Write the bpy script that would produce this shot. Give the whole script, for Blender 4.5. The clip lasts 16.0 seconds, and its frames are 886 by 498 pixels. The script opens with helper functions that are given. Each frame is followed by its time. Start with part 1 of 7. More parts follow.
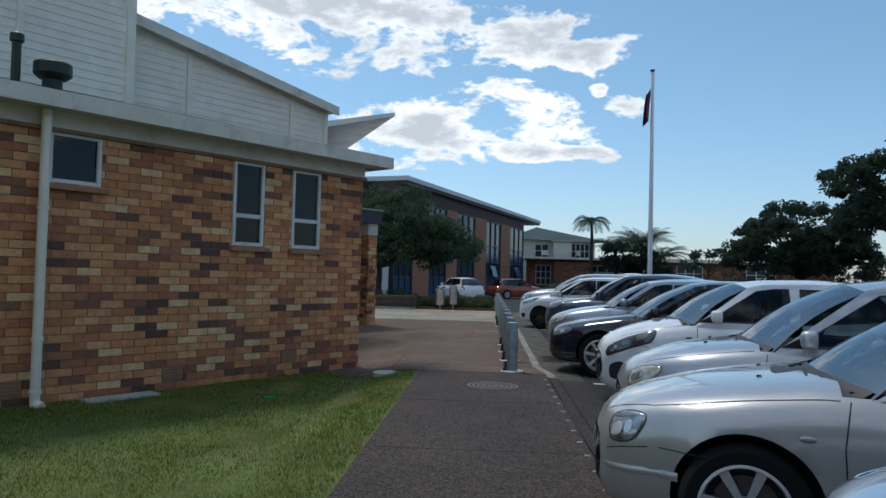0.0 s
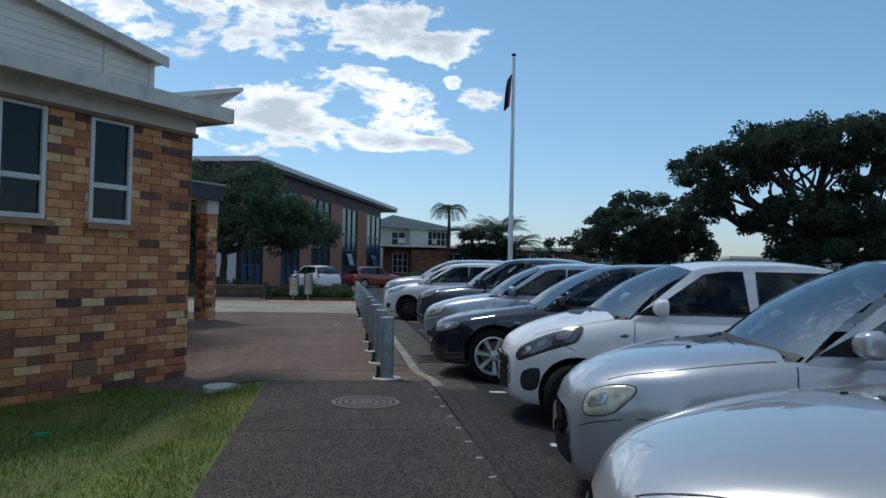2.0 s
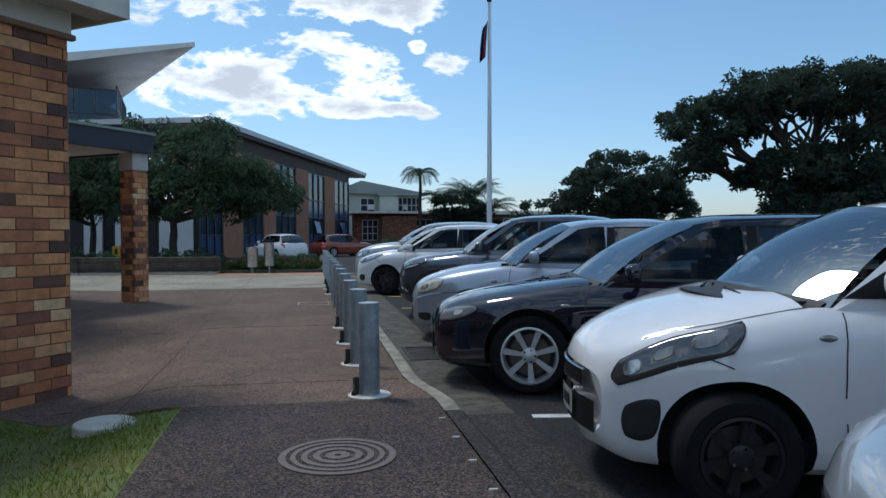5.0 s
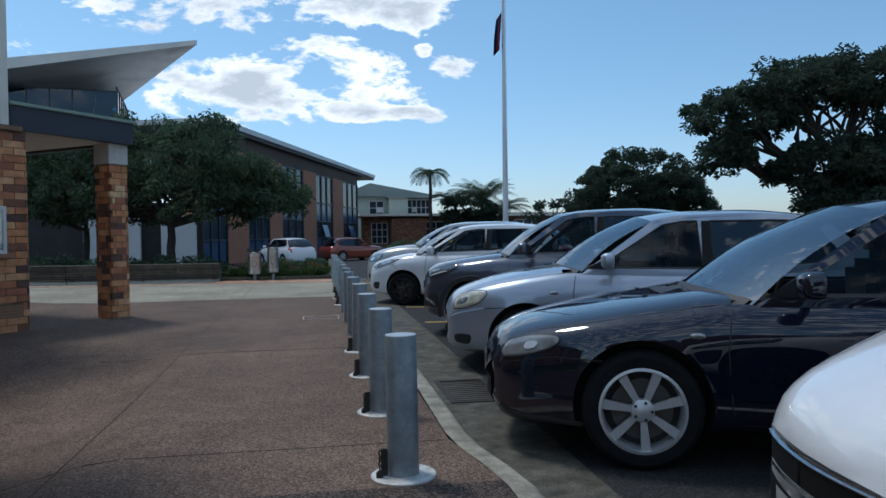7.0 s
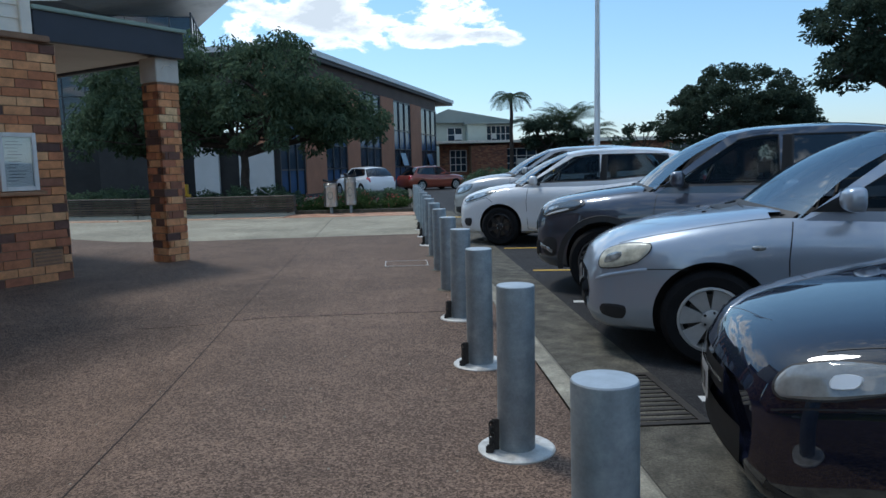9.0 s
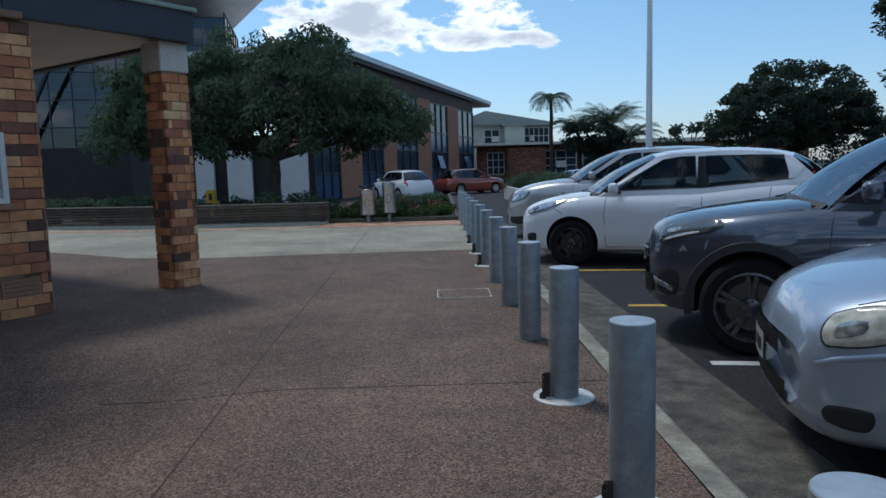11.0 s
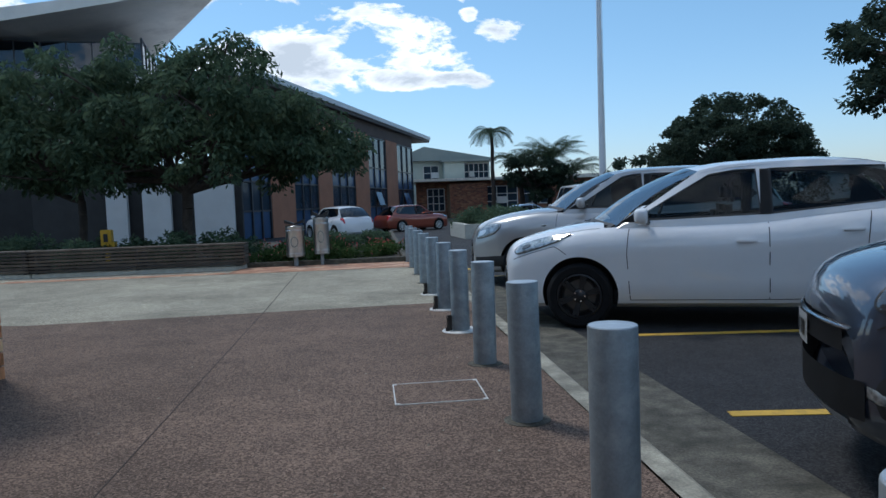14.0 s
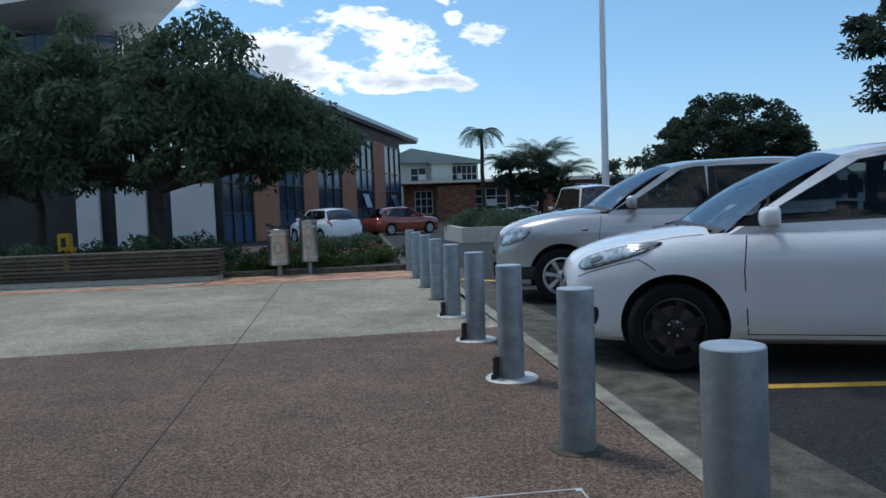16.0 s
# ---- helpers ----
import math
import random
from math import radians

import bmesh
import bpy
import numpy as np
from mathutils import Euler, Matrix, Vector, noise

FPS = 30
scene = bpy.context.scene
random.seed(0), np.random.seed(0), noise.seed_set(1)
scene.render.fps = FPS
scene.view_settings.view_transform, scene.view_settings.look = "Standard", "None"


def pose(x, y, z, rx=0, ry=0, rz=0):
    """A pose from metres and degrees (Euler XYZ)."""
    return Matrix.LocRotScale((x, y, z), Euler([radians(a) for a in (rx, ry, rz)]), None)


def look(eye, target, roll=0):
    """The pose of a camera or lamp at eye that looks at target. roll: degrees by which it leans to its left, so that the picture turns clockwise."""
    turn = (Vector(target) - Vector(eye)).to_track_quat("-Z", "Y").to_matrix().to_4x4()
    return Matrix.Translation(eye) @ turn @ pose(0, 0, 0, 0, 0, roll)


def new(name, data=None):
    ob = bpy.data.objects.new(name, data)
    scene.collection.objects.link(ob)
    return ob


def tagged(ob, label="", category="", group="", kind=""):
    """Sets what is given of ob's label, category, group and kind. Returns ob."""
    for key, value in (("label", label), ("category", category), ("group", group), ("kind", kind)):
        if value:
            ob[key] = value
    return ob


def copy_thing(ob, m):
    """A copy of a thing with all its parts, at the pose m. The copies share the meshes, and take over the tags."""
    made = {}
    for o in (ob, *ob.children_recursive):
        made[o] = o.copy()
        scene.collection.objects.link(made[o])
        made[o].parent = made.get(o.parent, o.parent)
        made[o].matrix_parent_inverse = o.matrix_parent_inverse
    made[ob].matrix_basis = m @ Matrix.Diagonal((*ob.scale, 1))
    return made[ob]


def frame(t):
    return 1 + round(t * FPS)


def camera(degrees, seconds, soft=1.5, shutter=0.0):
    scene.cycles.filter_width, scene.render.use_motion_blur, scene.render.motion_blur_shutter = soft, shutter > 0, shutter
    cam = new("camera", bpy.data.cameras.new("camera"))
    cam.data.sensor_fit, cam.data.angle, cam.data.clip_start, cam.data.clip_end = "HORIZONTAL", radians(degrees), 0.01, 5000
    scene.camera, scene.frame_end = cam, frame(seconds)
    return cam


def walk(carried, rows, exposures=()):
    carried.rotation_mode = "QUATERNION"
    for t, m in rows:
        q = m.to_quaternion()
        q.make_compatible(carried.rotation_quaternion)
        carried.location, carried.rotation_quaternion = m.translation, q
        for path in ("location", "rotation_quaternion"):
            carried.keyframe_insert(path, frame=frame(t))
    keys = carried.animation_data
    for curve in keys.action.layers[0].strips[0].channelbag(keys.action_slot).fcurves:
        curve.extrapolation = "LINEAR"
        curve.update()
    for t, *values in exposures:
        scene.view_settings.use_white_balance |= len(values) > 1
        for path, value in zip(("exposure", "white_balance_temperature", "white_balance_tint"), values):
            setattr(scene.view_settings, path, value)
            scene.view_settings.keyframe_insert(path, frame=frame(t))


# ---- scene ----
cam = camera(63.6, 16.0)
PATH = [
    (0, (1.108, -0.752, 1.421), (0.981, 1.242, 1.491), 1.4),
    (0.5, (1.099, -0.187, 1.386), (1.066, 1.813, 1.365), 2.3),
    (1, (0.995, 0.462, 1.355), (1.135, 2.456, 1.305), 2.5),
    (1.5, (0.975, 0.94, 1.328), (1.225, 2.924, 1.313), 2.0),
    (2, (0.946, 1.481, 1.342), (1.224, 3.461, 1.39), 1.2),
    (2.5, (0.925, 1.98, 1.335), (1.268, 3.949, 1.389), 0.5),
    (3, (0.908, 2.53, 1.295), (1.236, 4.502, 1.324), 0.8),
    (3.5, (0.878, 3.04, 1.283), (1.271, 5.0, 1.211), 0.9),
    (4, (0.941, 3.534, 1.271), (1.309, 5.499, 1.199), 0.2),
    (6.5, (1.097, 5.847, 1.241), (1.463, 7.814, 1.237), -0.4),
    (7, (1.096, 6.382, 1.222), (1.436, 8.353, 1.185), -0.8),
    (7.5, (1.078, 6.91, 1.217), (1.256, 8.9, 1.131), -0.7),
    (8, (1.082, 7.405, 1.19), (1.277, 9.388, 1.013), -1.2),
    (8.5, (1.062, 7.89, 1.182), (1.1755, 9.858, 0.838), -2.5),
    (9, (1.02, 8.39, 1.234), (1.141, 10.373, 1.0), -1.4),
    (9.5, (0.937, 8.843, 1.269), (0.987, 10.839, 1.155), 0.5),
    (10, (0.869, 9.313, 1.255), (0.884, 11.304, 1.075), 1.1),
    (10.2, (0.856, 9.517, 1.278), (0.890, 11.502, 1.037), -1.0),
    (12.3, (0.76, 11.492, 1.153), (0.788, 13.484, 0.98), -1.9),
    (12.5, (0.767, 11.737, 1.128), (0.836, 13.729, 0.961), -1.7),
    (13, (0.769, 12.213, 1.147), (0.862, 14.205, 1.003), -2.2),
    (13.5, (0.733, 12.688, 1.129), (0.937, 14.67, 0.953), -2.1),
    (14, (0.734, 13.169, 1.132), (0.934, 15.155, 1.007), -2.2),
    (14.5, (0.679, 13.665, 1.139), (0.885, 15.654, 1.111), -1.7),
    (15, (0.637, 14.104, 1.138), (0.845, 16.092, 1.075), -2.0),
    (15.5, (0.599, 14.658, 1.104), (0.781, 16.647, 0.999), -2.2),
    (16, (0.55, 15.055, 1.101), (0.793, 17.036, 0.983), -2.1),
]
walk(cam, [(t, look(eye, target, roll)) for t, eye, target, roll in PATH], [
    (0, 0.0, 6350, 10), (1, 0.12, 6250, 10), (2, -0.06, 6150, 10), (2.5, -0.14, 6100, 10), (3, -0.08, 6100, 10), (4, 0.14, 6100, 10), (6.5, -0.04, 6050, 10), (7, 0.0, 6000, 10), (7.5, 0.18, 6000, 10), (8, 0.28, 6100, 9), (8.5, 0.48, 5950, 10), (9, 0.30, 6100, 9), (9.5, -0.1, 5950, 10),
    (10.2, -0.05, 5950, 10), (12.5, 0.02, 5950, 10), (14, 0.1, 5950, 10), (14.5, -0.05, 5900, 10), (15, 0.0, 5900, 10), (16, 0.12, 6000, 10)])
# world: blue sky with broken cumulus, a soft high sun behind thin cloud
world = bpy.data.worlds.new("world")
scene.world = world
world.use_nodes = True


def wire(tree, kind, **values):
    n = tree.nodes.new("ShaderNode" + kind)
    for key, value in values.items():
        if key in n.inputs:
            n.inputs[key].default_value = value
    return n


def build_sky():
    t = world.node_tree
    t.nodes.clear()
    out = t.nodes.new("ShaderNodeOutputWorld")
    bg = t.nodes.new("ShaderNodeBackground")
    bg.inputs["Strength"].default_value = SKY_STRENGTH
    sky = t.nodes.new("ShaderNodeTexSky")
    sky.sky_type = "NISHITA"
    sky.sun_disc = False
    sky.sun_elevation, sky.sun_rotation = radians(SUN_ELEVATION), radians(SUN_AZIMUTH)
    sky.air_density, sky.dust_density, sky.ozone_density = 1.1, 0.6, 1.6
    coord = t.nodes.new("ShaderNodeTexCoord")
    split = t.nodes.new("ShaderNodeSeparateXYZ")
    t.links.new(coord.outputs["Generated"], split.inputs[0])

    def math_node(op, a, b=None, c=None):
        n = t.nodes.new("ShaderNodeMath")
        n.operation = op
        for k, v in enumerate((a, b, c)):
            if v is None:
                continue
            if isinstance(v, (int, float)):
                n.inputs[k].default_value = v
            else:
                t.links.new(v, n.inputs[k])
        return n.outputs[0]

    # clouds lie over azimuth and elevation
    az = math_node("ARCTAN2", split.outputs["X"], split.outputs["Y"])
    el = math_node("ARCSINE", split.outputs["Z"])
    comb = t.nodes.new("ShaderNodeCombineXYZ")
    t.links.new(math_node("MULTIPLY", az, 1.0), comb.inputs[0])
    t.links.new(math_node("MULTIPLY", el, 2.1), comb.inputs[1])
    comb.inputs[2].default_value = 3.3
    big = wire(t, "TexNoise", Scale=10.0, Detail=10.0, Roughness=0.6, Distortion=0.35)
    t.links.new(comb.outputs[0], big.inputs["Vector"])
    fine = wire(t, "TexNoise", Scale=26.0, Detail=6.0, Roughness=0.6)
    t.links.new(comb.outputs[0], fine.inputs["Vector"])

    def bank(a0, e0, aw, ew, lean):
        """A soft bank of cloud round one direction, in radians."""
        da = math_node("SUBTRACT", az, a0)
        de = math_node("SUBTRACT", math_node("SUBTRACT", el, e0), math_node("MULTIPLY", da, lean))
        r = math_node("ADD", math_node("POWER", math_node("ABSOLUTE", math_node("DIVIDE", da, aw)), 2.0),
                      math_node("POWER", math_node("ABSOLUTE", math_node("DIVIDE", de, ew)), 2.0))
        return math_node("MAXIMUM", math_node("SUBTRACT", 1.0, r), 0.0)

    total = None
    for spec in CLOUD_BANKS:
        b = bank(*[radians(v) for v in spec[:4]], spec[4])
        total = b if total is None else math_node("MAXIMUM", total, b)
    # thin scattered cloud elsewhere, high up
    high = math_node("MULTIPLY", math_node("MAXIMUM", math_node("SUBTRACT", el, 0.55), 0.0), 0.5)
    total = math_node("MAXIMUM", total, high)
    # unseen cloud behind the camera, added to brighten surfaces that face it
    rear = math_node("MULTIPLY", math_node("MINIMUM", math_node("MAXIMUM", math_node("MULTIPLY", split.outputs["Y"], -2.0), 0.0), 1.0), math_node("MINIMUM", math_node("MAXIMUM", math_node("MULTIPLY", el, 5.0), 0.0), 0.40))
    total = math_node("MAXIMUM", total, rear)
    rough = math_node("SUBTRACT", math_node("ADD", math_node("MULTIPLY", big.outputs["Fac"], 0.72), math_node("MULTIPLY", fine.outputs["Fac"], 0.28)), 0.5)
    gate = math_node("SUBTRACT", math_node("ADD", math_node("MULTIPLY", total, 1.25), math_node("MULTIPLY", rough, 6.5)), 0.52)
    near = math_node("MINIMUM", math_node("MULTIPLY", total, 5.0), 1.0)
    dense = math_node("MULTIPLY", near, math_node("MINIMUM", math_node("MAXIMUM", math_node("MULTIPLY", gate, 2.6), 0.0), 1.0))
    ramp = t.nodes.new("ShaderNodeValToRGB")
    ramp.color_ramp.elements[0].position, ramp.color_ramp.elements[1].position = 0.30, 0.62
    ramp.color_ramp.elements[0].color, ramp.color_ramp.elements[1].color = (*CLOUD_WHITE, 1), (*CLOUD_GREY, 1)
    soft = wire(t, "TexNoise", Scale=8.0, Detail=5.0, Roughness=0.5)
    t.links.new(comb.outputs[0], soft.inputs["Vector"])
    t.links.new(math_node("ADD", math_node("MULTIPLY", soft.outputs["Fac"], 0.7), math_node("MULTIPLY", math_node("MAXIMUM", math_node("SUBTRACT", gate, 0.35), 0.0), 0.30)), ramp.inputs[0])
    tint = t.nodes.new("ShaderNodeMixRGB")
    tint.blend_type = "MULTIPLY"
    tint.inputs[0].default_value = 1.0
    tint.inputs[2].default_value = (*SKY_TINT, 1)
    low = t.nodes.new("ShaderNodeMixRGB")
    low.inputs[1].default_value, low.inputs[2].default_value = (*SKY_TINT, 1), (*HORIZON_TINT, 1)
    t.links.new(math_node("POWER", math_node("MAXIMUM", math_node("SUBTRACT", 1.0, math_node("MULTIPLY", math_node("MAXIMUM", el, 0.0), 2.4)), 0.0), 2.0), low.inputs[0])
    t.links.new(low.outputs[0], tint.inputs[2])
    t.links.new(sky.outputs[0], tint.inputs[1])
    mix = t.nodes.new("ShaderNodeMixRGB")
    t.links.new(dense, mix.inputs[0])
    t.links.new(tint.outputs[0], mix.inputs[1])
    t.links.new(ramp.outputs[0], mix.inputs[2])
    t.links.new(mix.outputs[0], bg.inputs["Color"])
    t.links.new(bg.outputs[0], out.inputs[0])


SKY_STRENGTH, SUN_ELEVATION, SUN_AZIMUTH = 0.125, 62.0, -38.0
SKY_TINT = (0.77, 0.96, 0.96)
HORIZON_TINT = (0.74, 0.85, 1.10)
CLOUD_WHITE, CLOUD_GREY = (8.6, 8.9, 9.2), (4.6, 5.1, 5.6)
# azimuth, elevation, half width, half height, lean
CLOUD_BANKS = [(-12, 19.8, 25, 5.0, -0.06), (3.5, 18.0, 8.0, 2.6, -0.16), (-28, 25, 17, 8, 0.0), (-6.0, 11.5, 9.6, 3.5, 0.04), (3.0, 13.0, 6.6, 3.1, -0.28), (4.4, 9.8, 6.5, 1.1, -0.04), (10.8, 13.3, 2.4, 1.1, -0.1), (8.4, 14.5, 1.0, 0.7, 0.0), (-30, 12, 12, 6, 0.0)]
build_sky()

sun = new("sun", bpy.data.lights.new("sun", "SUN"))
sun.data.energy, sun.data.angle, sun.data.color = 1.5, radians(11), (1.0, 0.95, 0.88)
sd = Vector((math.sin(radians(SUN_AZIMUTH)) * math.cos(radians(SUN_ELEVATION)), math.cos(radians(SUN_AZIMUTH)) * math.cos(radians(SUN_ELEVATION)), math.sin(radians(SUN_ELEVATION))))
sun.matrix_world = look(sd * 60, (0, 0, 0))

# ---- materials ----


def material(name, base, rough=0.6, metal=0.0, vary=0.0, scale=6.0, grain=0.0, grain_scale=120.0, bump=0.0, spec=0.5, coat=0.0, by=None, stops=None, alpha=1.0, dirt=None, dirt_scale=0.7, dirt_amount=0.0):
    """A procedural surface: a base colour with broad stains, fine grain and relief; by: 'object' or 'island' picks each piece's tone from stops."""
    m = bpy.data.materials.new(name)
    m.use_nodes = True
    t = m.node_tree
    b = t.nodes["Principled BSDF"]
    b.inputs["Roughness"].default_value, b.inputs["Metallic"].default_value = rough, metal
    b.inputs["Specular IOR Level"].default_value = spec
    b.inputs["Coat Weight"].default_value = coat
    b.inputs["Coat Roughness"].default_value, b.inputs["Coat IOR"].default_value = 0.02, 1.7
    coord = t.nodes.new("ShaderNodeTexCoord")
    geo = t.nodes.new("ShaderNodeNewGeometry")
    where = geo.outputs["Position"]
    colour = None
    if by:
        ramp = t.nodes.new("ShaderNodeValToRGB")
        ramp.color_ramp.interpolation = "CONSTANT"
        el = ramp.color_ramp.elements
        while len(el) < len(stops):
            el.new(0.5)
        for e, (p, c) in zip(el, stops):
            e.position, e.color = p, (*c, 1)
        if by == "object":
            info = t.nodes.new("ShaderNodeObjectInfo")
            t.links.new(info.outputs["Random"], ramp.inputs[0])
        else:
            t.links.new(geo.outputs["Random Per Island"], ramp.inputs[0])
        colour = ramp.outputs[0]
    else:
        rgb = t.nodes.new("ShaderNodeRGB")
        rgb.outputs[0].default_value = (*base, 1)
        colour = rgb.outputs[0]

    def scaled(source, amount, size, detail):
        nonlocal colour
        n = wire(t, "TexNoise", Scale=size, Detail=detail, Roughness=0.6)
        t.links.new(where, n.inputs["Vector"])
        r = t.nodes.new("ShaderNodeMapRange")
        r.inputs["From Min"].default_value, r.inputs["From Max"].default_value = 0.3, 0.7
        r.inputs["To Min"].default_value, r.inputs["To Max"].default_value = 1 - amount, 1 + amount
        t.links.new(n.outputs["Fac"], r.inputs["Value"])
        x = t.nodes.new("ShaderNodeMixRGB")
        x.blend_type = "MULTIPLY"
        x.inputs[0].default_value = 1
        t.links.new(colour, x.inputs[1])
        t.links.new(r.outputs[0], x.inputs[2])
        colour = x.outputs[0]
        return n

    if vary:
        scaled(where, vary, scale, 5.0)
    fine = scaled(where, grain, grain_scale, 3.0) if grain else None
    if dirt:
        n = wire(t, "TexNoise", Scale=dirt_scale, Detail=8.0, Roughness=0.65)
        t.links.new(where, n.inputs["Vector"])
        r = t.nodes.new("ShaderNodeMapRange")
        r.inputs["From Min"].default_value, r.inputs["From Max"].default_value = 0.5, 0.72
        r.inputs["To Max"].default_value = dirt_amount
        t.links.new(n.outputs["Fac"], r.inputs["Value"])
        x = t.nodes.new("ShaderNodeMixRGB")
        x.inputs[2].default_value = (*dirt, 1)
        t.links.new(r.outputs[0], x.inputs[0])
        t.links.new(colour, x.inputs[1])
        colour = x.outputs[0]
    t.links.new(colour, b.inputs["Base Color"])
    if bump:
        if fine is None:
            fine = wire(t, "TexNoise", Scale=grain_scale, Detail=4.0)
            t.links.new(where, fine.inputs["Vector"])
        bn = t.nodes.new("ShaderNodeBump")
        bn.inputs["Strength"].default_value, bn.inputs["Distance"].default_value = bump, 0.01
        t.links.new(fine.outputs["Fac"], bn.inputs["Height"])
        t.links.new(bn.outputs[0], b.inputs["Normal"])
    return m


def aggregate(name, dark, light, tint, size=95.0, rough=0.85):
    """Exposed aggregate: pebbles of many tones set in a matrix."""
    m = bpy.data.materials.new(name)
    m.use_nodes = True
    t = m.node_tree
    b = t.nodes["Principled BSDF"]
    b.inputs["Roughness"].default_value = rough
    b.inputs["Specular IOR Level"].default_value = 0.35
    geo = t.nodes.new("ShaderNodeNewGeometry")
    v = wire(t, "TexVoronoi", Scale=size)
    t.links.new(geo.outputs["Position"], v.inputs["Vector"])
    ramp = t.nodes.new("ShaderNodeValToRGB")
    el = ramp.color_ramp.elements
    el[0].color, el[1].color = (*dark, 1), (*light, 1)
    mid = el.new(0.45)
    mid.color = (*tint, 1)
    sep = t.nodes.new("ShaderNodeSeparateColor")
    t.links.new(v.outputs["Color"], sep.inputs[0])
    t.links.new(sep.outputs[0], ramp.inputs[0])
    colour = ramp.outputs[0]
    for size2, amount, detail in ((0.55, 0.32, 6.0), (4.0, 0.16, 5.0), (30.0, 0.18, 3.0)):
        n = wire(t, "TexNoise", Scale=size2, Detail=detail, Roughness=0.65)
        t.links.new(geo.outputs["Position"], n.inputs["Vector"])
        r = t.nodes.new("ShaderNodeMapRange")
        r.inputs["From Min"].default_value, r.inputs["From Max"].default_value = 0.3, 0.7
        r.inputs["To Min"].default_value, r.inputs["To Max"].default_value = 1 - amount, 1 + amount
        t.links.new(n.outputs["Fac"], r.inputs["Value"])
        x = t.nodes.new("ShaderNodeMixRGB")
        x.blend_type = "MULTIPLY"
        x.inputs[0].default_value = 1
        t.links.new(colour, x.inputs[1])
        t.links.new(r.outputs[0], x.inputs[2])
        colour = x.outputs[0]
    t.links.new(colour, b.inputs["Base Color"])
    bn = t.nodes.new("ShaderNodeBump")
    bn.inputs["Strength"].default_value, bn.inputs["Distance"].default_value = 0.5, 0.006
    t.links.new(v.outputs["Distance"], bn.inputs["Height"])
    t.links.new(bn.outputs[0], b.inputs["Normal"])
    return m


def glass(name, tint=(0.55, 0.62, 0.62), clear=0.75, rough=0.0, ior=1.8):
    """A pane: partly see-through, with a mirror-like sheen at low angles."""
    m = bpy.data.materials.new(name)
    m.use_nodes = True
    t = m.node_tree
    t.nodes.clear()
    out = t.nodes.new("ShaderNodeOutputMaterial")
    tr = t.nodes.new("ShaderNodeBsdfTransparent")
    tr.inputs[0].default_value = (*[c * clear for c in tint], 1)
    gl = t.nodes.new("ShaderNodeBsdfGlossy")
    gl.inputs["Roughness"].default_value = rough
    gl.inputs["Color"].default_value = (0.9, 0.95, 1.0, 1)
    fr = t.nodes.new("ShaderNodeFresnel")
    fr.inputs[0].default_value = ior
    mx = t.nodes.new("ShaderNodeMixShader")
    t.links.new(fr.outputs[0], mx.inputs[0])
    t.links.new(tr.outputs[0], mx.inputs[1])
    t.links.new(gl.outputs[0], mx.inputs[2])
    t.links.new(mx.outputs[0], out.inputs[0])
    return m


def leaves(name, a, b_, rough=0.75, dry=None):
    """Foliage: each leaf its own green, a little light passing through."""
    m = bpy.data.materials.new(name)
    m.use_nodes = True
    t = m.node_tree
    b = t.nodes["Principled BSDF"]
    b.inputs["Roughness"].default_value = rough
    b.inputs["Specular IOR Level"].default_value = 0.08
    geo = t.nodes.new("ShaderNodeNewGeometry")
    ramp = t.nodes.new("ShaderNodeValToRGB")
    ramp.color_ramp.elements[0].color, ramp.color_ramp.elements[1].color = (*a, 1), (*b_, 1)
    t.links.new(geo.outputs["Random Per Island"], ramp.inputs[0])
    colour = ramp.outputs[0]
    if dry:
        n = wire(t, "TexNoise", Scale=0.9, Detail=5.0, Roughness=0.6)
        t.links.new(geo.outputs["Position"], n.inputs["Vector"])
        r = t.nodes.new("ShaderNodeMapRange")
        r.inputs["From Min"].default_value, r.inputs["From Max"].default_value = 0.52, 0.66
        t.links.new(n.outputs["Fac"], r.inputs["Value"])
        x = t.nodes.new("ShaderNodeMixRGB")
        x.inputs[2].default_value = (*dry, 1)
        t.links.new(r.outputs[0], x.inputs[0])
        t.links.new(colour, x.inputs[1])
        colour = x.outputs[0]
    t.links.new(colour, b.inputs["Base Color"])
    through_leaf = t.nodes.new("ShaderNodeBsdfTranslucent")
    t.links.new(colour, through_leaf.inputs["Color"])
    mix = t.nodes.new("ShaderNodeMixShader")
    mix.inputs[0].default_value = 0.4
    t.links.new(b.outputs[0], mix.inputs[1])
    t.links.new(through_leaf.outputs[0], mix.inputs[2])
    t.links.new(mix.outputs[0], t.nodes["Material Output"].inputs[0])
    return m


BRICK_STOPS = [(0.0, (0.60, 0.26, 0.11)), (0.20, (0.66, 0.31, 0.14)), (0.40, (0.50, 0.195, 0.09)), (0.55, (0.70, 0.38, 0.185)), (0.64, (0.42, 0.16, 0.085)), (0.72, (0.74, 0.49, 0.26)), (0.79, (0.27, 0.115, 0.07)), (0.88, (0.165, 0.082, 0.06)), (0.95, (0.12, 0.066, 0.052))]
M_brick = material("brick_piece", None, 0.8, by="object", stops=BRICK_STOPS, vary=0.22, scale=9.0, grain=0.16, grain_scale=160, bump=0.35)
M_brick_isl = material("brick_rest", None, 0.8, by="island", stops=BRICK_STOPS, vary=0.22, scale=9.0, grain=0.16, grain_scale=160, bump=0.35)
RED_STOPS = [(0.0, (0.22, 0.09, 0.055)), (0.35, (0.28, 0.12, 0.07)), (0.6, (0.17, 0.07, 0.05)), (0.8, (0.34, 0.18, 0.10)), (0.92, (0.11, 0.055, 0.045))]
